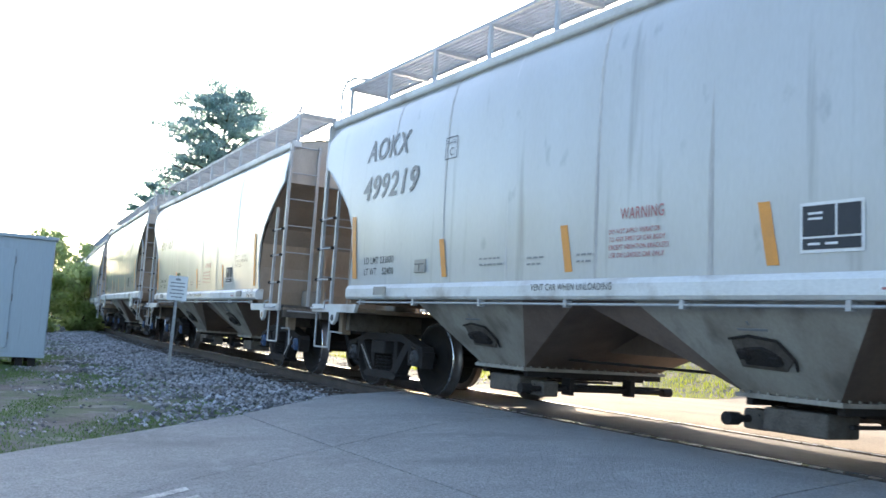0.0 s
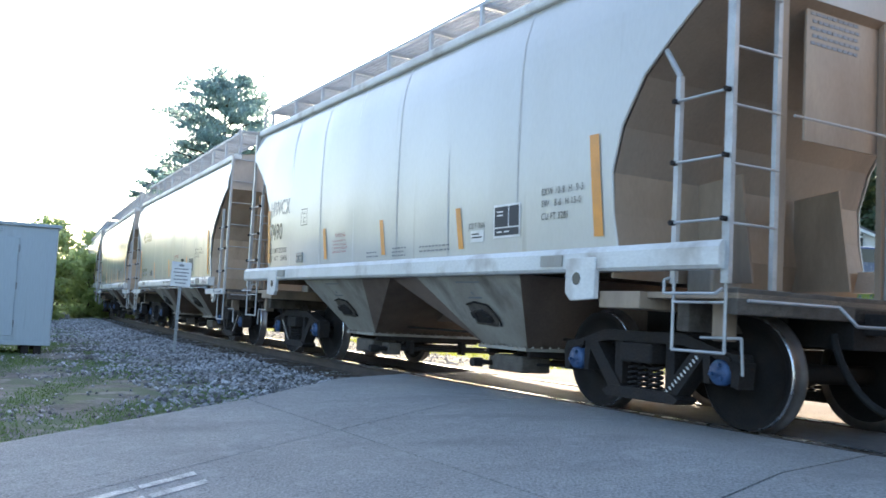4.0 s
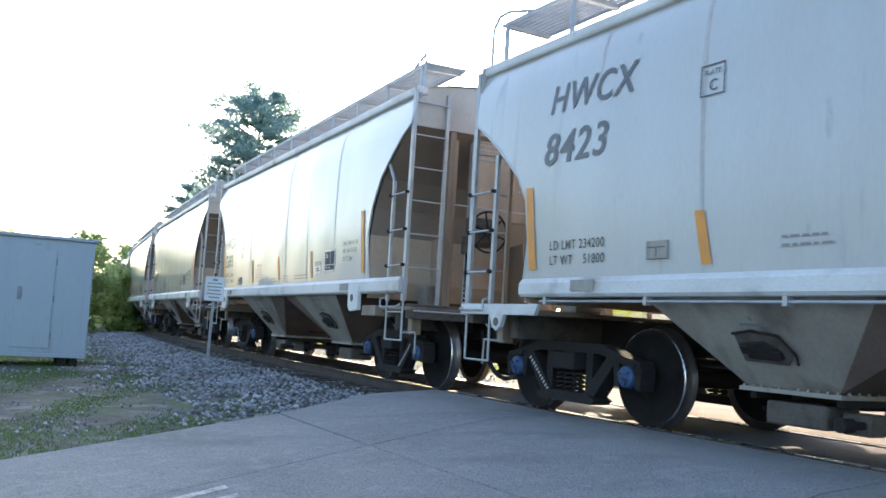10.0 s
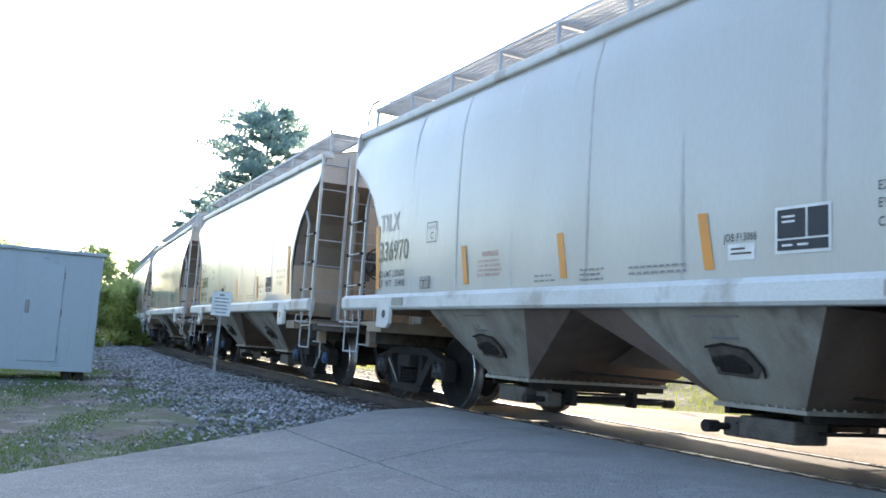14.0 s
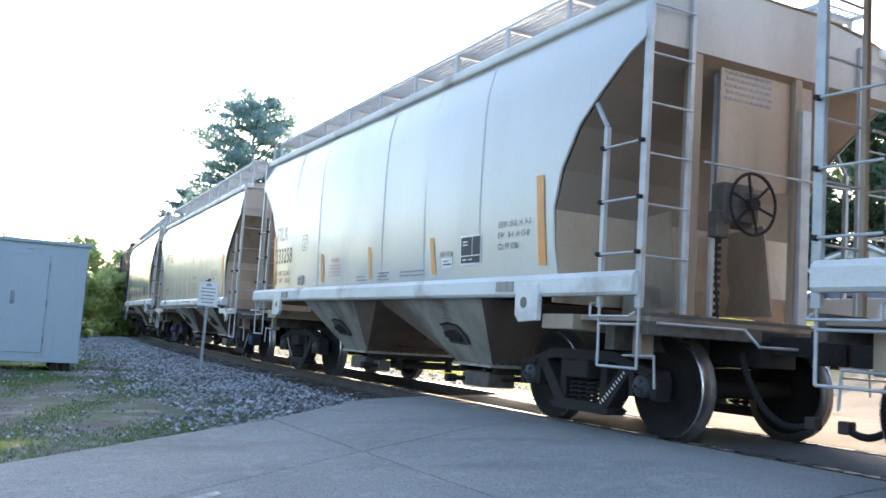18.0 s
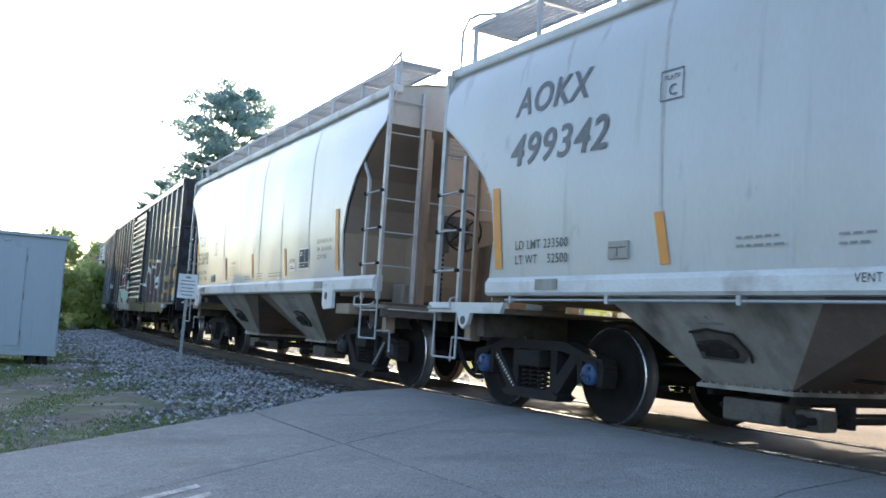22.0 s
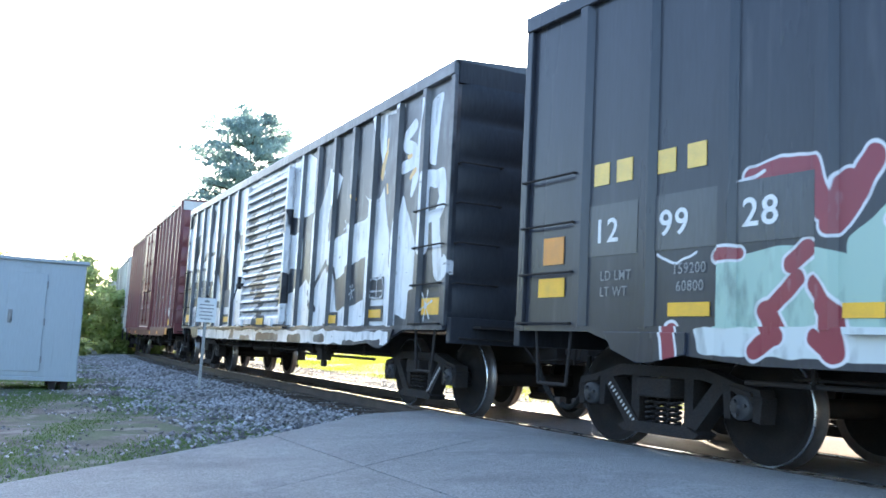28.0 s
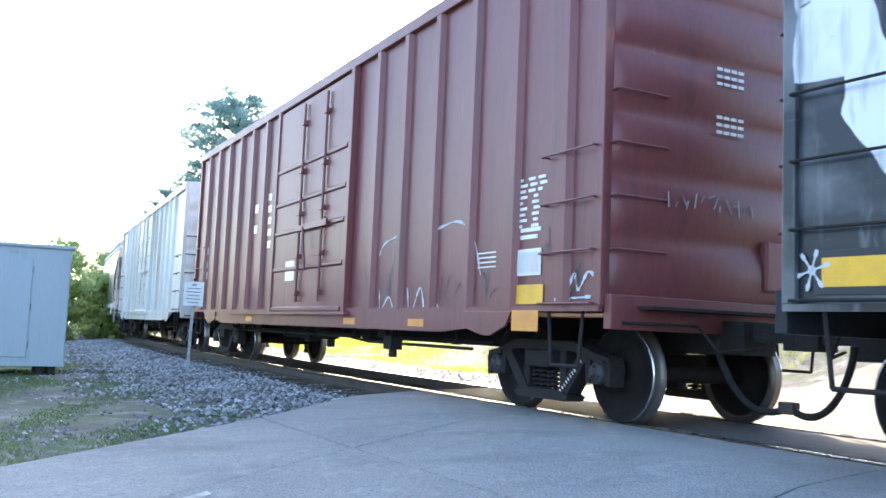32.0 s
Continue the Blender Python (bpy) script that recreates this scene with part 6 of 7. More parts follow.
DOOR_DARK = [((-1.22, 3.1), (-1.02, 3.32), (-0.62, 3.28), (-0.52, 3.0), (-0.62, 2.71), (-1.17, 2.6)), ((0.13, 2.32), (0.38, 2.66), (0.78, 2.32), (0.18, 2.01), (-0.27, 2.0)),
             ((-0.77, 1.85), (-0.12, 2.03), (0.28, 2.02), (0.18, 1.34), (-0.07, 1.44)), ((-0.07, 1.53), (0.18, 1.52), (0.08, 1.07), (-0.32, 1.05)), ((1.13, 3.17), (1.53, 3.13), (1.53, 2.7), (1.28, 2.72), (1.13, 2.96)),
             ((1.28, 1.92), (1.63, 2.01), (1.58, 1.47), (1.18, 1.42)), ((-1.37, 2.2), (-0.82, 2.55), (-1.12, 2.09)), (0.47, 3.6, 0.33, 2.66, 0.035)]
POSTS_2 = [2.08 + 0.82 * i for i in range(7)] + [-2.54 - 0.86 * i for i in range(6)]
LINES = [(-5.18, 2.78, -4.6, 2.84, 0.03), (-4.6, 2.84, -4.53, 2.45, 0.03), (-4.53, 2.45, -4.51, 2.33, 0.03), (-4.51, 2.33, -4.23, 2.32, 0.03), (-3.64, 1.41, -3.64, 1.04, 0.02), (-4.08, 2.89, -4.03, 2.52, 0.012), (-4.02, 3.02, -3.99, 2.64, 0.012), (3.0, 1.75, 3.45, 2.05, 0.03), (3.45, 2.05, 3.85, 1.95, 0.03), (3.85, 1.95, 4.0, 1.6, 0.03)]
OCHRE = [(5.60, 3.12, 5.72, 3.45, 0.055), (5.72, 3.45, 5.74, 3.62, 0.03), (5.80, 2.98, 5.82, 2.86, 0.03), (6.45, 3.26, 6.55, 3.27, 0.035), (6.58, 2.98, 6.70, 3.04, 0.045), (4.55, 2.98, 4.62, 2.92, 0.03)]
BLADES = [((6.36, 2.79), (6.16, 2.26), (6.16, 1.50), (6.96, 1.50), (6.86, 2.01)), ((6.16, 1.55), (6.68, 1.55), (6.66, 1.15), (6.16, 1.22)), ((6.84, 3.95), (7.03, 3.95), (6.81, 2.92), (6.61, 2.69), (6.56, 2.72)), ((7.09, 3.9), (7.43, 3.9), (7.31, 3.01), (7.11, 3.06))]
LETTERS = [(6.62, 3.64, 6.40, 3.56, 0.09), (6.40, 3.56, 6.38, 3.42, 0.09), (6.38, 3.42, 6.62, 3.34, 0.10), (6.62, 3.34, 6.60, 3.16, 0.10), (6.60, 3.16, 6.32, 3.14, 0.09), (7.06, 2.88, 7.08, 2.05, 0.11), (7.10, 2.88, 7.45, 2.84, 0.12), (7.45, 2.84, 7.56, 2.60, 0.11), (7.56, 2.60, 7.40, 2.40, 0.10), (7.40, 2.40, 7.16, 2.38, 0.08), (7.36, 2.36, 7.42, 1.95, 0.11), (7.42, 1.95, 7.50, 1.72, 0.12), (7.50, 1.72, 7.72, 1.74, 0.13)]
SILL = [(-7.6, 1.02, 7.4, 1.02, 0.022), (-0.2, 0.86, 1.2, 0.86, 0.05), (1.9, 0.84, 2.5, 0.84, 0.06), (3.3, 0.88, 3.7, 0.86, 0.04), (4.6, 0.80, 6.0, 0.82, 0.03), (-1.4, 0.82, -0.8, 0.80, 0.05)]
ink = (0.017, 0.020, 0.029)
for name, a, b in (("paint_2_rear", -8.0, -1.1), ("paint_2_door", -1.6, 1.8), ("paint_2_front", 1.3, 8.0)):
    M[name] = sprayed("boxcar_black_under_white_spray", (0.024, 0.027, 0.035), [(c, 0.022 if c is ink else 0.0, between(k, a, b)) for c, k in (((0.76, 0.76, 0.775), WHITE), (ink, {"paint_2_rear": REAR + REAR_2, "paint_2_door": DOOR_DARK, "paint_2_front": FORE + FORE_2}[name]), (ink, LINES + SILL), ((0.74, 0.75, 0.78), LETTERS + BLADES if b > 5 else []), ((0.72, 0.40, 0.05), OCHRE if b > 5 else []))], 0.42)
for name in ("paint_2_rear", "paint_2_door", "paint_2_front"):
    stained(M[name], (0.20, 0.21, 0.23), 0.56, 0.74, (1.0, 6.0, 1.2), 0.5)
    stained(M[name], (0.05, 0.05, 0.055), 0.67, 0.70, (3.0, 4.0, 13.0), 0.7)
    stained(M[name], (0.30, 0.31, 0.34), 0.50, 0.70, (0.9, 0.9, 1.3), 0.45)
for name in ("paint_1_rear", "paint_1_door", "paint_1_front"):
    stained(M[name], (0.12, 0.12, 0.13), 0.60, 0.78, (1.0, 5.0, 0.5), 0.45)
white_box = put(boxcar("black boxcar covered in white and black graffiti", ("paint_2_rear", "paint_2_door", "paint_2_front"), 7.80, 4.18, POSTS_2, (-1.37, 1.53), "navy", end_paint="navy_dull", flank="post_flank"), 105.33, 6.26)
for y in (-6.75, -6.46, -5.93, -5.60):
    side_patch(white_box, "white_block", "white_ink", y, y + 0.19, 2.19, 2.43, 1.498)
for words, y in (("13", -6.74), ("01", -5.89), ("7", -5.04), ("8", -4.72)):
    side_words(white_box, words, y, 1.77, 0.25, "white_ink", 1.499, 0.95)
for y0, y1, z0, z1 in ((7.13, 7.60, 1.19, 1.39), (5.37, 5.85, 1.17, 1.28), (3.62, 4.10, 1.10, 1.22), (0.1, 0.55, 1.08, 1.20), (-7.53, -7.08, 1.17, 1.36), (-5.02, -4.54, 1.15, 1.26), (-3.23, -2.76, 1.15, 1.27)):
    back = side_patch(white_box, "plate_back", "spray_dark", y0 - 0.06, y1 + 0.06, z0 - 0.05, z1 + 0.05, 1.502 if abs(y0) > 1 else 1.644)
    side_patch(white_box, "reflective_plate", "yellow", y0, y1, z0, z1, 1.505 if abs(y0) > 1 else 1.648, "yellow reflective plate")
side_patch(white_box, "data_panel", "spray_dark", 5.40, 5.88, 1.42, 1.72, 1.502, "dark framed data panel")
side_strokes(white_box, "white_lines", "spray_white", [[(5.43, 1.45), (5.43, 1.69), (5.66, 1.69), (5.85, 1.69), (5.85, 1.45), (5.43, 1.45)], [(5.66, 1.45), (5.66, 1.69)], [(5.43, 1.53), (5.85, 1.53)]], 1.505, 0.012)
for cy, cz, r in ((7.25, 1.30, 0.2), (4.72, 1.55, 0.12), (4.35, 2.55, 0.13), (-0.15, 1.72, 0.10), (-7.6, 1.28, 0.14)):
    side_strokes(white_box, "spray_star", "spray_white", [[(cy - r * math.cos(a), cz - r * math.sin(a)), (cy, cz), (cy + r * math.cos(a), cz + r * math.sin(a))] for a in (0.3, 1.3, 2.2)], 1.508 if abs(cy) > 1 else 1.637, 0.014)
side_patch(white_box, "hatch_plate", "spray_dark", -4.05, -3.78, 1.48, 1.63, 1.512)
side_patch(white_box, "hatch_plate", "post_flank", -3.32, -2.71, 1.48, 1.86, 1.512, "grey mottled access plate")
side_strokes(white_box, "white_curl", "spray_white", [[(-1.75, 1.0), (-1.68, 1.08), (-1.6, 1.02), (-1.66, 0.95), (-1.78, 0.98), (-1.76, 1.1), (-1.64, 1.14), (-1.54, 1.04)]], 1.60, 0.012)

side_strokes(white_box, "black_tag", "panel_black", [[(-6.88, 1.46), (-6.84, 1.32), (-6.76, 1.45), (-6.70, 1.33)], [(-6.66, 1.34), (-6.60, 1.46), (-6.55, 1.33)], [(-6.50, 1.46), (-6.50, 1.33)], [(-6.42, 1.46), (-6.42, 1.33), (-6.34, 1.40)], [(-6.80, 1.25), (-6.86, 1.18), (-6.76, 1.14)], [(-6.70, 1.14), (-6.68, 1.27), (-6.58, 1.15), (-6.56, 1.27)], [(-6.44, 1.27), (-6.51, 1.22), (-6.42, 1.17), (-6.50, 1.12)], [(-6.9, 1.29), (-6.36, 1.30)]], 1.4965, 0.012)

red_box = put(boxcar("oxide red plug-door boxcar with scratched white graffiti", "oxide", 7.72, 4.72, [2.75 + 0.88 * i for i in range(6)] + [-2.42 - 0.88 * i for i in range(6)], (-1.55, 1.90), "oxide", "plug"), 122.65, 6.26)
side_patch(red_box, "stencil_panel", "white_ink", 6.31, 6.76, 1.36, 1.62, 1.502, "white framed data panel")
side_patch(red_box, "panel_field", "reefer", 6.34, 6.73, 1.39, 1.59, 1.504)
side_patch(red_box, "reflective_plate", "yellow", 6.31, 6.81, 1.08, 1.27, 1.503, "dirty yellow plate")
side_patch(red_box, "reflective_plate", "orange", 6.38, 6.84, 0.82, 1.02, 1.57, "orange plate on the sill")
for y in (1.9, 4.0, -3.1, -5.6):
    side_patch(red_box, "reflective_plate", "orange", y, y + 0.42, 0.83, 0.92, 1.55)
for r_ in range(9):
    for k in range(3 if r_ < 3 else 2):
        y = 6.33 + k * (0.17 if r_ < 3 else 0.24) + 0.03 * (r_ % 2)
        side_patch(red_box, "stencil", "white_ink", y, y + (0.12 if (r_ * 7 + k * 3) % 4 else 0.07), 2.30 - r_ * 0.058, 2.33 - r_ * 0.058, 1.497)
for r_, w in enumerate((0.36, 0.30)):
    side_patch(red_box, "stencil", "white_ink", 6.38, 6.38 + w, 1.79 - r_ * 0.07, 1.83 - r_ * 0.07, 1.497)
for r_ in range(4):
    side_patch(red_box, "stencil", "white_ink", 5.55, 5.92, 1.62 - r_ * 0.05, 1.635 - r_ * 0.05, 1.497)
side_strokes(red_box, "chalk_graffiti", "spray_white", [[(2.95, 1.75), (3.1, 1.9), (3.55, 1.98)], [(3.0, 1.30), (3.05, 1.02), (3.3, 1.2), (3.5, 1.0), (3.6, 1.3)], [(3.85, 1.3), (3.95, 0.95), (4.2, 1.3), (4.36, 0.95), (4.4, 1.35)], [(4.65, 1.1), (4.8, 0.93), (5.2, 0.95), (5.3, 1.3)], [(4.55, 1.97), (5.1, 2.02), (5.45, 1.8), (5.62, 1.4)],
                                                         [(7.05, 1.22), (7.12, 1.38), (7.2, 1.22), (7.3, 1.36), (7.36, 1.2), (7.5, 1.36), (7.62, 1.3)], [(7.0, 1.12), (7.55, 1.14)]], 1.498, 0.016)
rnd = random.Random(4)
scuffs = []
for k in range(34):
    y, z = rnd.uniform(2.3, 7.5), 1.08 + abs(rnd.gauss(0, 0.35))
    scuffs.append([(y, z), (y + rnd.uniform(-0.05, 0.05), z + rnd.uniform(0.03, 0.10)), (y + rnd.uniform(-0.12, 0.12), z + rnd.uniform(0.08, 0.28))])
side_strokes(red_box, "scuff", "post_flank", scuffs, 1.4985, 0.010)
end_tag = Shape()
for k in range(14):
    a = k * 0.055
    end_tag.tube((0.85 - a * 1.4, 7.80, 2.05 + rnd.uniform(-0.08, 0.08)), (0.85 - a * 1.4 + rnd.uniform(-0.09, 0.03), 7.80, 2.05 + rnd.uniform(-0.10, 0.10)), 0.007, 4)
part("chalk_tag", end_tag, M["grey_ink"], red_box, "faint chalk tag")
for k in range(5):
    side_patch(red_box, "stencil_block", "white_ink", -2.25 + 0.02 * k, -2.05 + 0.02 * k, 3.05 - k * 0.22, 3.18 - k * 0.22, 1.497)
for y, z in ((-6.9, 2.3), (-6.9, 2.0), (-6.85, 1.75), (-5.3, 1.9), (-5.2, 1.6), (-4.4, 1.75), (-3.1, 2.9), (-3.1, 2.5)):
    side_patch(red_box, "stencil_block", "white_ink", y, y + 0.22, z, z + 0.16, 1.497)
for z0 in (3.32, 2.86):
    for r_ in range(3):
        side = Shape()
        for k in range(4):
            side.box(0.22 - k * 0.09, 0.29 - k * 0.09, 7.795, 7.80, z0 - r_ * 0.07, z0 + 0.03 - r_ * 0.07)
        part("stencil", side, M["white_ink"], red_box)
pale_box = put(boxcar("dirty white boxcar with a plug door", "reefer", 7.7, 4.35, [2.3 + 0.9 * i for i in range(5)] + [-2.3 - 0.9 * i for i in range(5)], (-1.6, 1.6), "reefer", "plug"), 139.9, 6.26)
for u in (154.9, 167.7, 180.5, 193.3):
    put(hopper_car("b", "", "", ("", ""), "cap_dark", False), u, 4.47)


# ---- signal cabinet and sign beside the track ----
def signal_cabinet():
    shed = thing("signal_cabinet", "grey steel railway signal cabinet on short legs", "cabinet")
    part("body", Shape().box(-3.1, 0, 0, 1.9, 0.24, 2.57), M["cabinet"], shed, bevel=0.03)
    part("roof", Shape().box(-3.16, 0.05, -0.06, 1.96, 2.55, 2.62), M["cabinet"], shed, bevel=0.015)
    for x0, x1 in ((-1.42, -0.72), (-2.7, -2.0)):
        dr = part("door", Shape().box(x0, x1, -0.022, 0.0, 0.36, 2.32), M["cabinet"], shed, bevel=0.008)
        part("handle", Shape().box(x0 + 0.06, x0 + 0.10, -0.07, -0.02, 1.35, 1.52).box(x0 + 0.04, x0 + 0.12, -0.03, -0.02, 1.30, 1.57), M["post"], dr, "steel latch handle", bevel=0.006)
        for z in (0.6, 1.35, 2.1):
            part("hinge", Shape().tube((x1 + 0.012, -0.02, z - 0.07), (x1 + 0.012, -0.02, z + 0.07), 0.014, 8), M["post"], dr)
    for x in (-0.15, -0.5, -1.6, -3.0):
        part("seam", Shape().box(x - 0.015, x + 0.015, -0.005, 0.0, 0.26, 2.53), M["cabinet"], shed)
    part("base_rail", Shape().box(-3.1, 0, -0.01, 0.05, 0.18, 0.26), M["cabinet"], shed, bevel=0.006)
    for x in (-0.22, -0.45, -2.7, -2.95):
        part("leg", Shape().box(x - 0.07, x + 0.07, 0.1, 0.24, -0.12, 0.24), M["truck"], shed, bevel=0.006)
        part("leg", Shape().box(x - 0.07, x + 0.07, 1.6, 1.74, -0.12, 0.24), M["truck"], shed, bevel=0.006)
    part("lifting_eye", Shape().box(-1.15, -1.02, -0.03, 0.0, 2.42, 2.50), M["cabinet"], shed, bevel=0.01)
    return shed


shed = signal_cabinet()
shed.matrix_basis = pose(-7.46, 18.50, -0.42, 0, 0, 26)


def notice_sign():
    sg = thing("notice_sign", "small white notice sign on a thin steel post", "sign")
    post = part("post", Shape().prism([(-0.03, 0.012), (-0.03, -0.008), (0.03, -0.008), (0.03, 0.012), (0.022, 0.012), (0.022, 0.0), (-0.022, 0.0), (-0.022, 0.012)], -0.25, 1.90, "z"), M["post"], sg)
    for z in np.arange(0.1, 1.3, 0.15):
        part("hole", Shape().tube((0, -0.010, z), (0, -0.006, z), 0.008, 8), M["black"], post)
    pl = part("plate", Shape().box(-0.195, 0.195, -0.022, -0.014, 1.40, 1.90), M["sign"], sg, "white sign face with faded blue lines", bevel=0.003)
    for k, w in enumerate((0.10, 0.28, 0.30, 0.24, 0.28, 0.22)):
        z = 1.83 - k * 0.072
        part("sign_bar", Shape().box(-w / 2, w / 2, -0.026, -0.0221, z - (0.022 if k == 0 else 0.011), z + (0.022 if k == 0 else 0.011)), M["grey_ink"], pl)
    for z in (1.46, 1.86):
        part("bolt", Shape().tube((0, -0.03, z), (0, -0.018, z), 0.012, 8), M["post"], pl)
    part("finial", Shape().box(-0.012, 0.012, -0.005, 0.005, 1.90, 1.97).box(-0.03, 0.03, -0.006, 0.006, 1.93, 1.955), M["truck"], sg)
    return sg


sign = notice_sign()
sign.matrix_basis = pose(-5.02, 18.7, -0.30, 0, 1.0, 14)


def signal_mast():
    sm = thing("signal_mast", "rusty crossing signal mast on a squat base", "signal mast")
    part("foundation", Shape().prism([(-0.43, -0.2), (0.43, -0.2), (0.43, 0.20), (0.36, 0.26), (-0.36, 0.26), (-0.43, 0.20)], -0.40, 0.40, "y"), M["rail"], sm, "rust-stained foundation block", bevel=0.02)
    part("junction_base", Shape().prism([(-0.20, 0.26), (0.20, 0.26), (0.17, 0.75), (-0.17, 0.75)], -0.18, 0.18, "y"), M["bay_dark"], sm, "cast junction base", bevel=0.03)
    part("mast", Shape().tube((0, 0, 0.7), (0, 0, 4.6), 0.065, 16), M["post"], sm, "grey steel tube")
    for x in (-0.3, 0.3):
        for y in (-0.28, 0.28):
            part("anchor_bolt", Shape().tube((x, y, 0.24), (x, y, 0.34), 0.02, 6), M["truck"], sm)
    return sm


mast = signal_mast()
mast.matrix_basis = pose(4.25, 25.1, float(ground_height(np.array([4.25]), np.array([25.1]))[0]), 0, 0, 8)


# ---- trees ----
def leaf_cloud(rnd, clumps, per, size):
    """Small leaf blades scattered in clumps; returns one mesh's vertices and faces."""
    c = np.repeat(np.array([k[:3] for k in clumps]), per, axis=0)
    r = np.repeat(np.array([k[3:6] for k in clumps]), per, axis=0)
    n = len(c)
    d = rnd.normal(size=(n, 3))
    d /= np.linalg.norm(d, axis=1, keepdims=True)
    p = c + d * r * (rnd.uniform(0.15, 1.0, (n, 1)) ** 0.6)
    a = rnd.normal(size=(n, 3))
    a /= np.linalg.norm(a, axis=1, keepdims=True)
    b = np.cross(a, rnd.normal(size=(n, 3)))
    b /= np.linalg.norm(b, axis=1, keepdims=True)
    s = size * rnd.uniform(0.6, 1.4, (n, 1))
    v = np.stack([p - a * s, p + b * s * 0.55, p + a * s, p - b * s * 0.55], 1).reshape(-1, 3)
    f = np.arange(n * 4).reshape(-1, 4)
    return v, f


def tree(label, height, crown_from, radius, seed, material, leaf=0.35, per=120, limbs=26, lean=0.0, tiers=True):
    rnd = np.random.default_rng(seed)
    tr = thing("tree", label, "tree")
    sh = Shape()
    pts = [Vector((lean * (i / 6) ** 2 + rnd.uniform(-0.1, 0.1), rnd.uniform(-0.1, 0.1), height * 0.93 * i / 6)) for i in range(7)]
    for i in range(6):
        r0, r1 = (0.03 * height / 2) * (1 - i / 6.3), (0.03 * height / 2) * (1 - (i + 1) / 6.3)
        sh.tube(pts[i], pts[i + 1], r0, 10, r1)
    clumps = []
    for k in range(limbs):
        f = (k + 0.5) / limbs
        z = height * (crown_from + (0.97 - crown_from) * f)
        ang = k * 2.4 + rnd.uniform(-0.4, 0.4)
        g = 1 - f
        wide = radius * (min(1.0, 0.42 + 2.0 * g) * (1 if g < 0.7 else 1 - 0.5 * (g - 0.7) / 0.3) if tiers else math.sqrt(max(0.02, 1 - (2 * f - 1) ** 2)))
        wide *= rnd.uniform(0.75, 1.12)
        base = Vector((lean * (z / height) ** 2, 0, z - wide * 0.35))
        tip = Vector((base.x + math.cos(ang) * wide, math.sin(ang) * wide, z + rnd.uniform(-0.3, 0.4)))
        mid = base.lerp(tip, 0.5) + Vector((0, 0, 0.12 * wide))
        r = 0.008 * height * (1 - 0.7 * f)
        sh.tube(base, mid, r, 6, r * 0.7).tube(mid, tip, r * 0.7, 6, r * 0.25)
        sprays = 8 if tiers else 5
        for j in range(sprays):
            q = base.lerp(tip, 0.25 + 0.75 * (j + rnd.uniform(0, 0.9)) / sprays)
            q += Vector(rnd.normal(size=3)) * (0.06 if tiers else 0.10) * radius
            cr = radius * (rnd.uniform(0.07, 0.17) if tiers else rnd.uniform(0.16, 0.30))
            clumps.append((q.x, q.y, q.z, cr * 1.5, cr * 1.5, cr * 0.45) if tiers else (q.x, q.y, q.z, cr * 1.25, cr * 1.25, cr * 0.62))
    for j in range(6):
        cr = radius * (0.10 if tiers else 0.22)
        clumps.append((lean + rnd.normal() * radius * 0.15, rnd.normal() * radius * 0.15, height * rnd.uniform(0.9, 0.99), cr, cr, cr * 0.8))
    part("trunk", sh, M["bark"], tr, "dark tapering trunk with limbs")
    v, f = leaf_cloud(rnd, clumps, per, leaf)
    me = bpy.data.meshes.new("crown")
    me.from_pydata(v.tolist(), [], f.tolist())
    me.materials.append(M[material])
    cr = new("crown", me)
    cr.parent = tr
    tagged(cr, "open tiers of green leaves", kind="stuff")
    return tr


main_tree = tree("tall dark green tree with open layered branches", 19.0, 0.40, 5.0, 3, "leaf_blue", 0.13, 66, 72)
main_tree.matrix_basis = pose(-15.75, 68.1, -0.4)
side_tree = tree("smaller dark green tree beside the railway", 12.8, 0.3, 2.7, 8, "leaf_blue", 0.125, 62, 44)
side_tree.matrix_basis = pose(-22.7, 76.4, -0.4)
for i, (x, y, hgt, rad) in enumerate(((-19.6, 41.5, 4.2, 1.7), (-17.2, 41.5, 4.5, 1.6), (-15.9, 43.5, 3.2, 1.3), (-21.8, 43.0, 4.6, 2.0), (-15.2, 47.0, 3.5, 1.5), (-24.5, 46.0, 5.2, 2.2), (-18.4, 50.0, 4.7, 2.0), (-14.9, 52.0, 3.0, 1.4),
                                      (-27.5, 38.5, 5.6, 2.4), (-30.0, 34.0, 6.2, 2.6), (-31.5, 29.0, 5.8, 2.5), (-33.0, 24.0, 6.6, 2.8), (-33.5, 18.5, 6.0, 2.6), (-34.0, 13.0, 6.8, 2.8), (-33.5, 7.5, 6.2, 2.6), (-33.0, 2.0, 6.8, 2.8), (-32.0, -3.5, 6.2, 2.6))):
    sb = tree("leafy light green shrub along the far verge", hgt, 0.08, rad, 20 + i, "leaf_light", 0.12, 52, 20, tiers=False)
    sb.matrix_basis = pose(x, y, -0.45)
for i, (x, y, hgt, rad) in enumerate(((22.5, 63, 15.5, 5.0), (26.5, 59, 16.5, 5.0), (31.0, 55.5, 16.0, 5.2), (18.0, 66, 12.5, 4.6), (35.5, 50, 15.0, 5.0), (13.5, 72, 11.5, 4.6))):
    bt = tree("broad dark green tree behind the houses", hgt, 0.12, rad, 40 + i, "leaf", 0.22, 120, 34, tiers=False)
    p = (x, y)
    bt.matrix_basis = pose(x, y, float(ground_height(np.array([x]), np.array([y]))[0]) - 0.1)


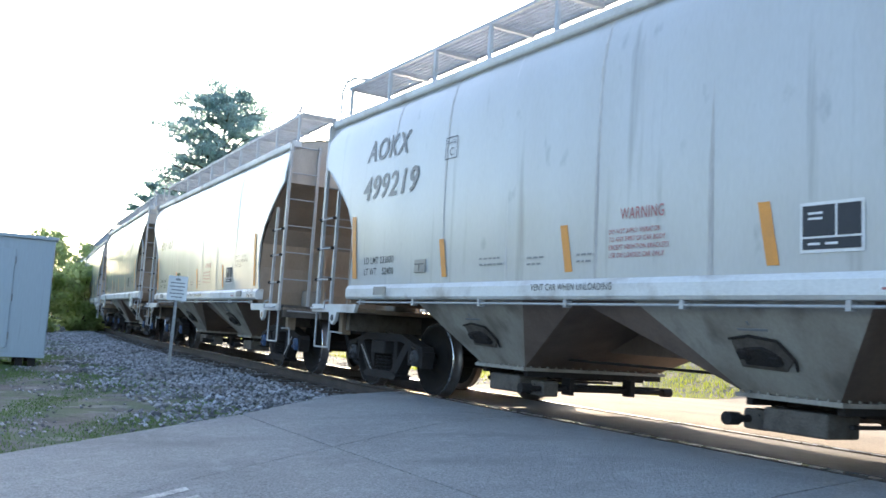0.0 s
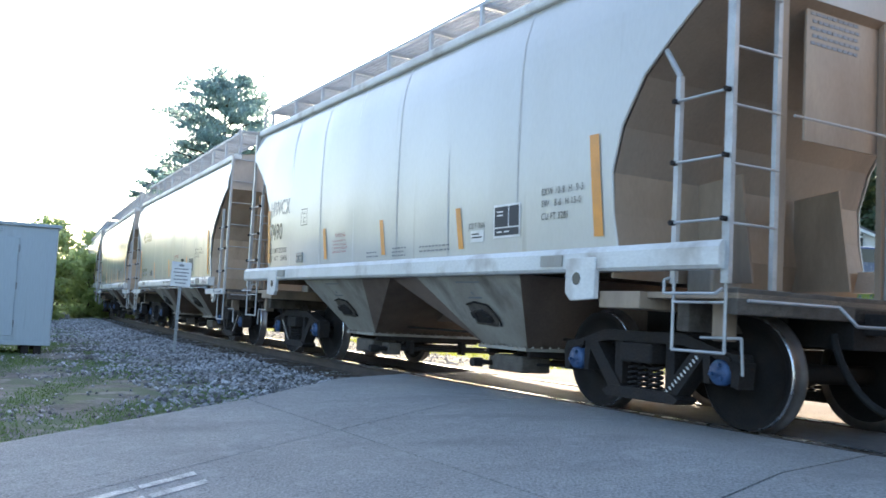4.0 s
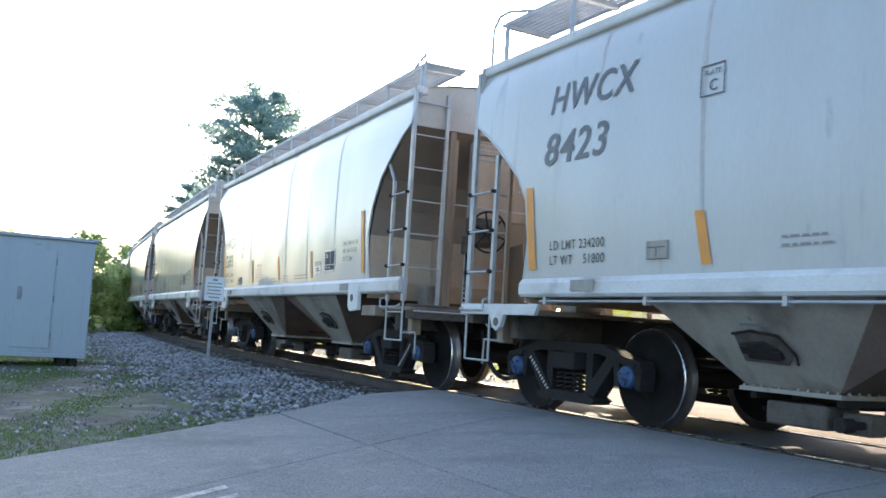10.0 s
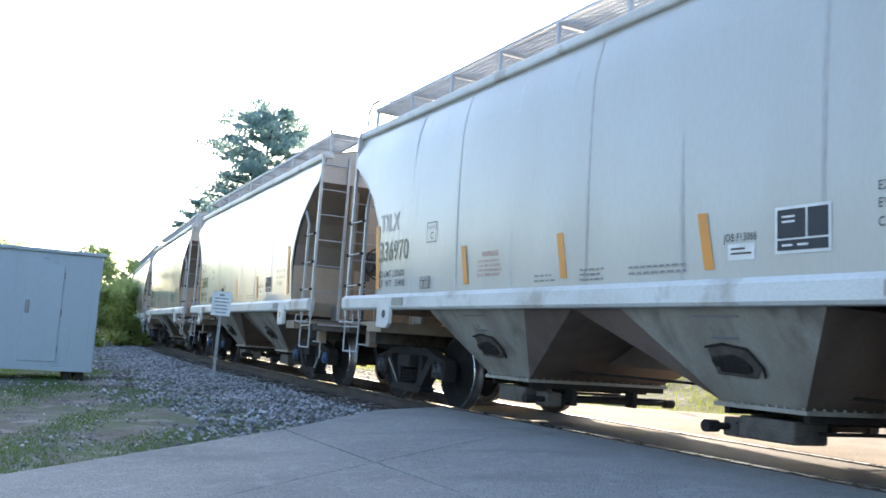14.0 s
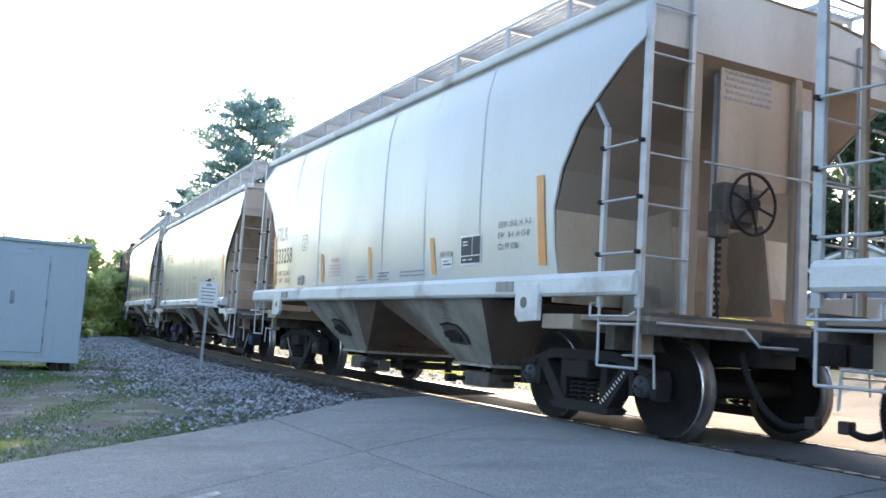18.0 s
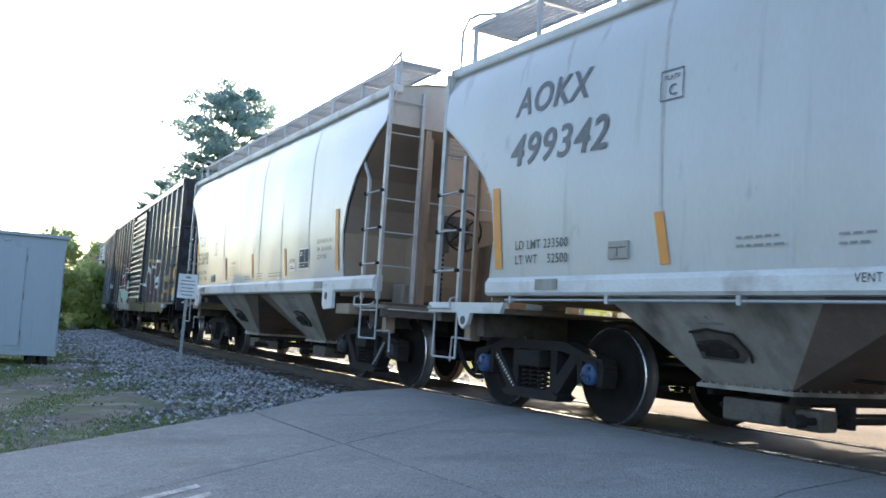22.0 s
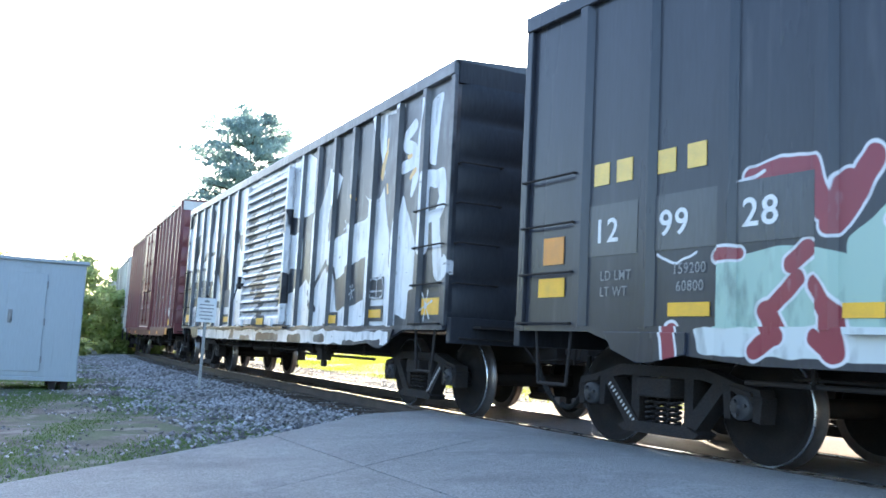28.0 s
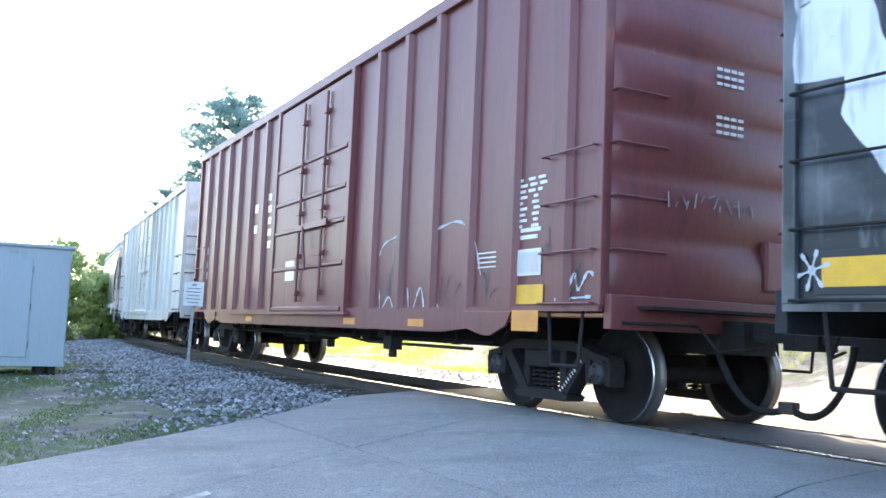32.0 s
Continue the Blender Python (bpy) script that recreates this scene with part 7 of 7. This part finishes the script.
# ---- houses beyond the crossing ----
def house(label, w, depth, eave, ridge, seed=0):
    hs = thing("house", label, "house")
    wall = Shape().prism([(-w / 2, 0), (w / 2, 0), (w / 2, eave), (0, ridge), (-w / 2, eave)], 0, depth, "y")
    wl = part("wall", wall, M["house"], hs, "white clapboard walls")
    for i in range(int(eave / 0.25)):
        part("clapboard", Shape().box(-w / 2, w / 2, -0.015, 0.0, 0.1 + i * 0.25, 0.115 + i * 0.25), M["house"], wl)
    for sg in (1, -1):
        a, b = Vector((0, ridge + 0.06)), Vector((sg * (w / 2 + 0.35), eave - 0.25 * (ridge - eave) / (w / 2) * 1.0 + 0.06))
        part("roof", Shape().prism([(a.x, a.y), (b.x, b.y), (b.x, b.y + 0.14), (a.x, a.y + 0.14)], -0.35, depth + 0.3, "y"), M["shingle"], hs, "dark shingle roof slope")
        part("barge_board", Shape().prism([(a.x, a.y - 0.14), (b.x, b.y - 0.14), (b.x, b.y + 0.02), (a.x, a.y + 0.02)], -0.40, -0.34, "y"), M["house"], hs)
    for x, z, ww, hh in ((0, eave + 0.25 * (ridge - eave), 0.35, 0.6), (-w * 0.22, eave * 0.55, 0.8, 1.3), (w * 0.22, eave * 0.55, 0.8, 1.3), (w * 0.22, 1.0, 0.8, 1.3)):
        wd = part("window", Shape().box(x - ww / 2, x + ww / 2, -0.03, 0.02, z, z + hh), M["glass_dark"], hs)
        part("frame", Shape().box(x - ww / 2 - 0.07, x + ww / 2 + 0.07, -0.05, -0.01, z - 0.08, z).box(x - ww / 2 - 0.07, x + ww / 2 + 0.07, -0.05, -0.01, z + hh, z + hh + 0.08).box(x - ww / 2 - 0.07, x - ww / 2, -0.05, -0.01, z, z + hh).box(x + ww / 2, x + ww / 2 + 0.07, -0.05, -0.01, z, z + hh), M["house"], wd)
    return hs


def parked_car(label, paint):
    cr = thing("parked_car", label, "car")
    prof = [(-2.2, 0.35), (-2.25, 0.75), (-1.5, 0.92), (-0.8, 1.45), (0.9, 1.48), (1.6, 0.98), (2.2, 0.9), (2.25, 0.4)]
    part("body", Shape().prism(prof, -0.85, 0.85, "y"), M[paint], cr, bevel=0.08)
    part("window", Shape().prism([(-1.3, 0.98), (-0.75, 1.38), (0.85, 1.40), (1.35, 1.0)], -0.87, 0.87, "y"), M["glass_dark"], cr)
    for x in (-1.4, 1.4):
        for y in (-0.80, 0.80):
            wh = part("wheel", Shape().tube((x, y - 0.11, 0.33), (x, y + 0.11, 0.33), 0.33, 20), M["rubber"], cr)
            part("rim", Shape().tube((x, y - 0.12, 0.33), (x, y + 0.12, 0.33), 0.19, 10), M["galv"], wh, "alloy rim")
    for x in (-2.22, 2.22):
        for y in (-0.6, 0.6):
            part("headlight" if x > 0 else "tail_light", Shape().box(x - 0.05, x + 0.05, y - 0.15, y + 0.15, 0.65, 0.78), M["sign" if x > 0 else "spray_red"], cr, bevel=0.02)
    return cr


def on_ground(ob, x, y, turn=0.0):
    ob.matrix_basis = pose(x, y, float(ground_height(np.array([x]), np.array([y]))[0]) - 0.02, 0, 0, turn)
    return ob


on_ground(house("small white clapboard house with a gable and dark roof", 3.6, 8.0, 2.7, 4.5), 16.6, 47.4, -22)
on_ground(house("low white outbuilding with a pale roof", 4.4, 6.0, 2.2, 3.2), 21.0, 46.0, -22)
on_ground(parked_car("dark blue parked car", "car_blue"), 12.9, 27.5, 12)


# ---- ballast, grass and litter on the ground: too many to count ----
def scatter_stones(name, label, n, sa, sb, qa, qb, size, seed, keep):
    rnd = np.random.default_rng(seed)
    s = rnd.uniform(sa, sb, n)
    q = rnd.uniform(qa, qb, n)
    ok = keep(s, q, rnd)
    s, q = s[ok], q[ok]
    n = len(s)
    h = heading(s)
    x = np.interp(s, _s, _x) - q * np.cos(h)
    y = np.interp(s, _s, _y) - q * np.sin(h)
    z = ground_height(x, y)
    base = np.array([(1, 0, 0), (-1, 0, 0), (0, 1, 0), (0, -1, 0), (0, 0, 1), (0, 0, -1), (0.6, 0.6, 0.5), (-0.6, 0.5, -0.5)], float)[:6]
    faces = np.array([(0, 2, 4), (2, 1, 4), (1, 3, 4), (3, 0, 4), (2, 0, 5), (1, 2, 5), (3, 1, 5), (0, 3, 5)])
    sz = size * rnd.uniform(0.55, 1.5, (n, 1, 1))
    pts = base[None] * (1 + rnd.uniform(-0.35, 0.35, (n, 6, 3))) * sz * np.array([1.0, 0.8, 0.6])
    a = rnd.uniform(0, math.tau, n)
    ca, sa_ = np.cos(a)[:, None], np.sin(a)[:, None]
    px = pts[:, :, 0] * ca - pts[:, :, 1] * sa_
    py = pts[:, :, 0] * sa_ + pts[:, :, 1] * ca
    tilt = rnd.uniform(-0.6, 0.6, (n, 1))
    pz = pts[:, :, 2] + px * tilt
    v = np.stack([px + x[:, None], py + y[:, None], pz + z[:, None] + sz[:, :, 0] * 0.25], 2).reshape(-1, 3)
    f = (faces[None] + (np.arange(n) * 6)[:, None, None]).reshape(-1, 3)
    me = bpy.data.meshes.new(name)
    me.from_pydata(v.tolist(), [], f.tolist())
    me.materials.append(M["stone_pile"])
    return tagged(new(name, me), label, "gravel", kind="stuff")


def island_stone():
    m = mat("ballast_stones", (0.26, 0.26, 0.27), 0.85, 0, 0.25, 0.8, 40, 0.3, (0.15, 0.14, 0.13), 0.9)
    n, l = m.node_tree.nodes, m.node_tree.links
    geo = n.new("ShaderNodeNewGeometry")
    ramp = n.new("ShaderNodeMapRange")
    ramp.inputs[3].default_value, ramp.inputs[4].default_value = 0.25, 1.85
    l.new(geo.outputs["Random Per Island"], ramp.inputs[0])
    bsdf = n["Principled BSDF"]
    src = bsdf.inputs["Base Color"].links[0].from_socket
    hs = n.new("ShaderNodeHueSaturation")
    l.new(src, hs.inputs["Color"])
    l.new(ramp.outputs[0], hs.inputs["Value"])
    l.new(hs.outputs[0], bsdf.inputs["Base Color"])
    return m


M["stone_pile"] = island_stone()
noise_at = lambda s, q: np.sin(s * 1.7 + 2 * np.sin(q * 1.3)) * np.sin(q * 2.1 + 1.4 * np.sin(s * 0.9))
off_road = lambda s, q: s > ROAD_EDGE(q) + 0.15
scatter_stones("ballast", "grey crushed stone ballast beside and between the rails", 62000, -3, 40, -2.3, 4.6, 0.036, 5, lambda s, q, r: off_road(s, q) & (r.uniform(size=len(s)) < np.clip(1.5 - np.maximum(0, q - 1.6 - 0.5 * noise_at(s * 0.7, q * 0.5)) * 0.52, 0, 1)))
scatter_stones("ballast", "grey crushed stone ballast far along the curve", 12000, 40, 95, -2.2, 4.0, 0.06, 6, lambda s, q, r: r.uniform(size=len(s)) < 0.9)
scatter_stones("loose_gravel", "loose gravel strewn over the bare verge", 15000, -5, 30, 2.6, 8.0, 0.024, 7, lambda s, q, r: off_road(s, q) & (r.uniform(size=len(s)) < 0.22 + 0.45 * noise_at(s, q)))
scatter_stones("loose_gravel", "loose gravel beyond the rails", 3500, -2, 30, -7.5, -2.0, 0.035, 8, lambda s, q, r: (s > ROAD_EDGE(q) + 0.3) & (r.uniform(size=len(s)) < 0.5))


def scatter_grass(name, label, n, sa, sb, qa, qb, height, seed, keep, material="grass"):
    rnd = np.random.default_rng(seed)
    s, q = rnd.uniform(sa, sb, n), rnd.uniform(qa, qb, n)
    ok = keep(s, q, rnd)
    s, q = s[ok], q[ok]
    n = len(s)
    h = heading(s)
    x = np.interp(s, _s, _x) - q * np.cos(h)
    y = np.interp(s, _s, _y) - q * np.sin(h)
    z = ground_height(x, y) - 0.01
    a = rnd.uniform(0, math.tau, n)
    w = 0.006 + 0.006 * rnd.uniform(size=n)
    w = w * max(1.0, height / 0.12)
    hh = height * rnd.uniform(0.4, 1.3, n)
    bx, by = rnd.normal(size=n) * hh * 0.45, rnd.normal(size=n) * hh * 0.45
    v = np.stack([np.stack([x - np.cos(a) * w, y - np.sin(a) * w, z], 1), np.stack([x + np.cos(a) * w, y + np.sin(a) * w, z], 1), np.stack([x + bx, y + by, z + hh], 1)], 1).reshape(-1, 3)
    me = bpy.data.meshes.new(name)
    me.from_pydata(v.tolist(), [], np.arange(n * 3).reshape(-1, 3).tolist())
    me.materials.append(M[material])
    return tagged(new(name, me), label, "grass", kind="stuff")


scatter_grass("grass", "thin short grass on the trodden verge", 300000, -6, 26, 2.9, 9.0, 0.036, 11, lambda s, q, r: off_road(s, q) & (r.uniform(size=len(s)) < np.clip(0.50 + 1.0 * noise_at(s * 0.55, q * 0.9), 0, 1)))
scatter_grass("grass", "grass tufts along the road's edge", 6000, -6, 0, 3.2, 9.0, 0.045, 12, lambda s, q, r: off_road(s, q) & (s < ROAD_EDGE(q) + 1.6) & (noise_at(s * 1.3, q * 1.3) > 0.35))
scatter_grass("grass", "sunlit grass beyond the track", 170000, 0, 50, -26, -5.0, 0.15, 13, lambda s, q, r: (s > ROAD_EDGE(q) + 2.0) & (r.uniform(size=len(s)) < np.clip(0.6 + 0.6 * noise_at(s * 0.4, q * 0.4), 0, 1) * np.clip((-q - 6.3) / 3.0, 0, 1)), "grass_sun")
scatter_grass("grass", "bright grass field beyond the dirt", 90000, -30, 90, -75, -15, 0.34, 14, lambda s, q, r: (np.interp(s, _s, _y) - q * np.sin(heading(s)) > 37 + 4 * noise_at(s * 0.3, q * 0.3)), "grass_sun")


# ---- movement ----
def travelled(t):
    return 5.438 * (t - 9) - 0.0081 * (t - 9) ** 2


def car_pose(u, tc, t):
    a, b = at(u - travelled(t) - tc), at(u - travelled(t) + tc)
    d = a - b
    mid = (a + b) / 2
    return pose(mid.x, mid.y, 0, 0, 0, math.degrees(math.atan2(-d.x, d.y)))


def motions():
    times = [i * 0.5 for i in range(65)]
    turns = [i * 0.1 for i in range(321)]
    for car, u, tc in TRAIN:
        walk(car, [(t, car_pose(u, tc, t)) for t in times])
        for truck in car.children:
            if truck.name.split(".")[0] != "truck":
                continue
            for ws in truck.children:
                if ws.name.split(".")[0] == "wheelset":
                    y = ws.location.y
                    walk(ws, [(t, pose(0, y, WHEEL_R, -math.degrees(travelled(t) / WHEEL_R) % 360)) for t in turns])


motions()
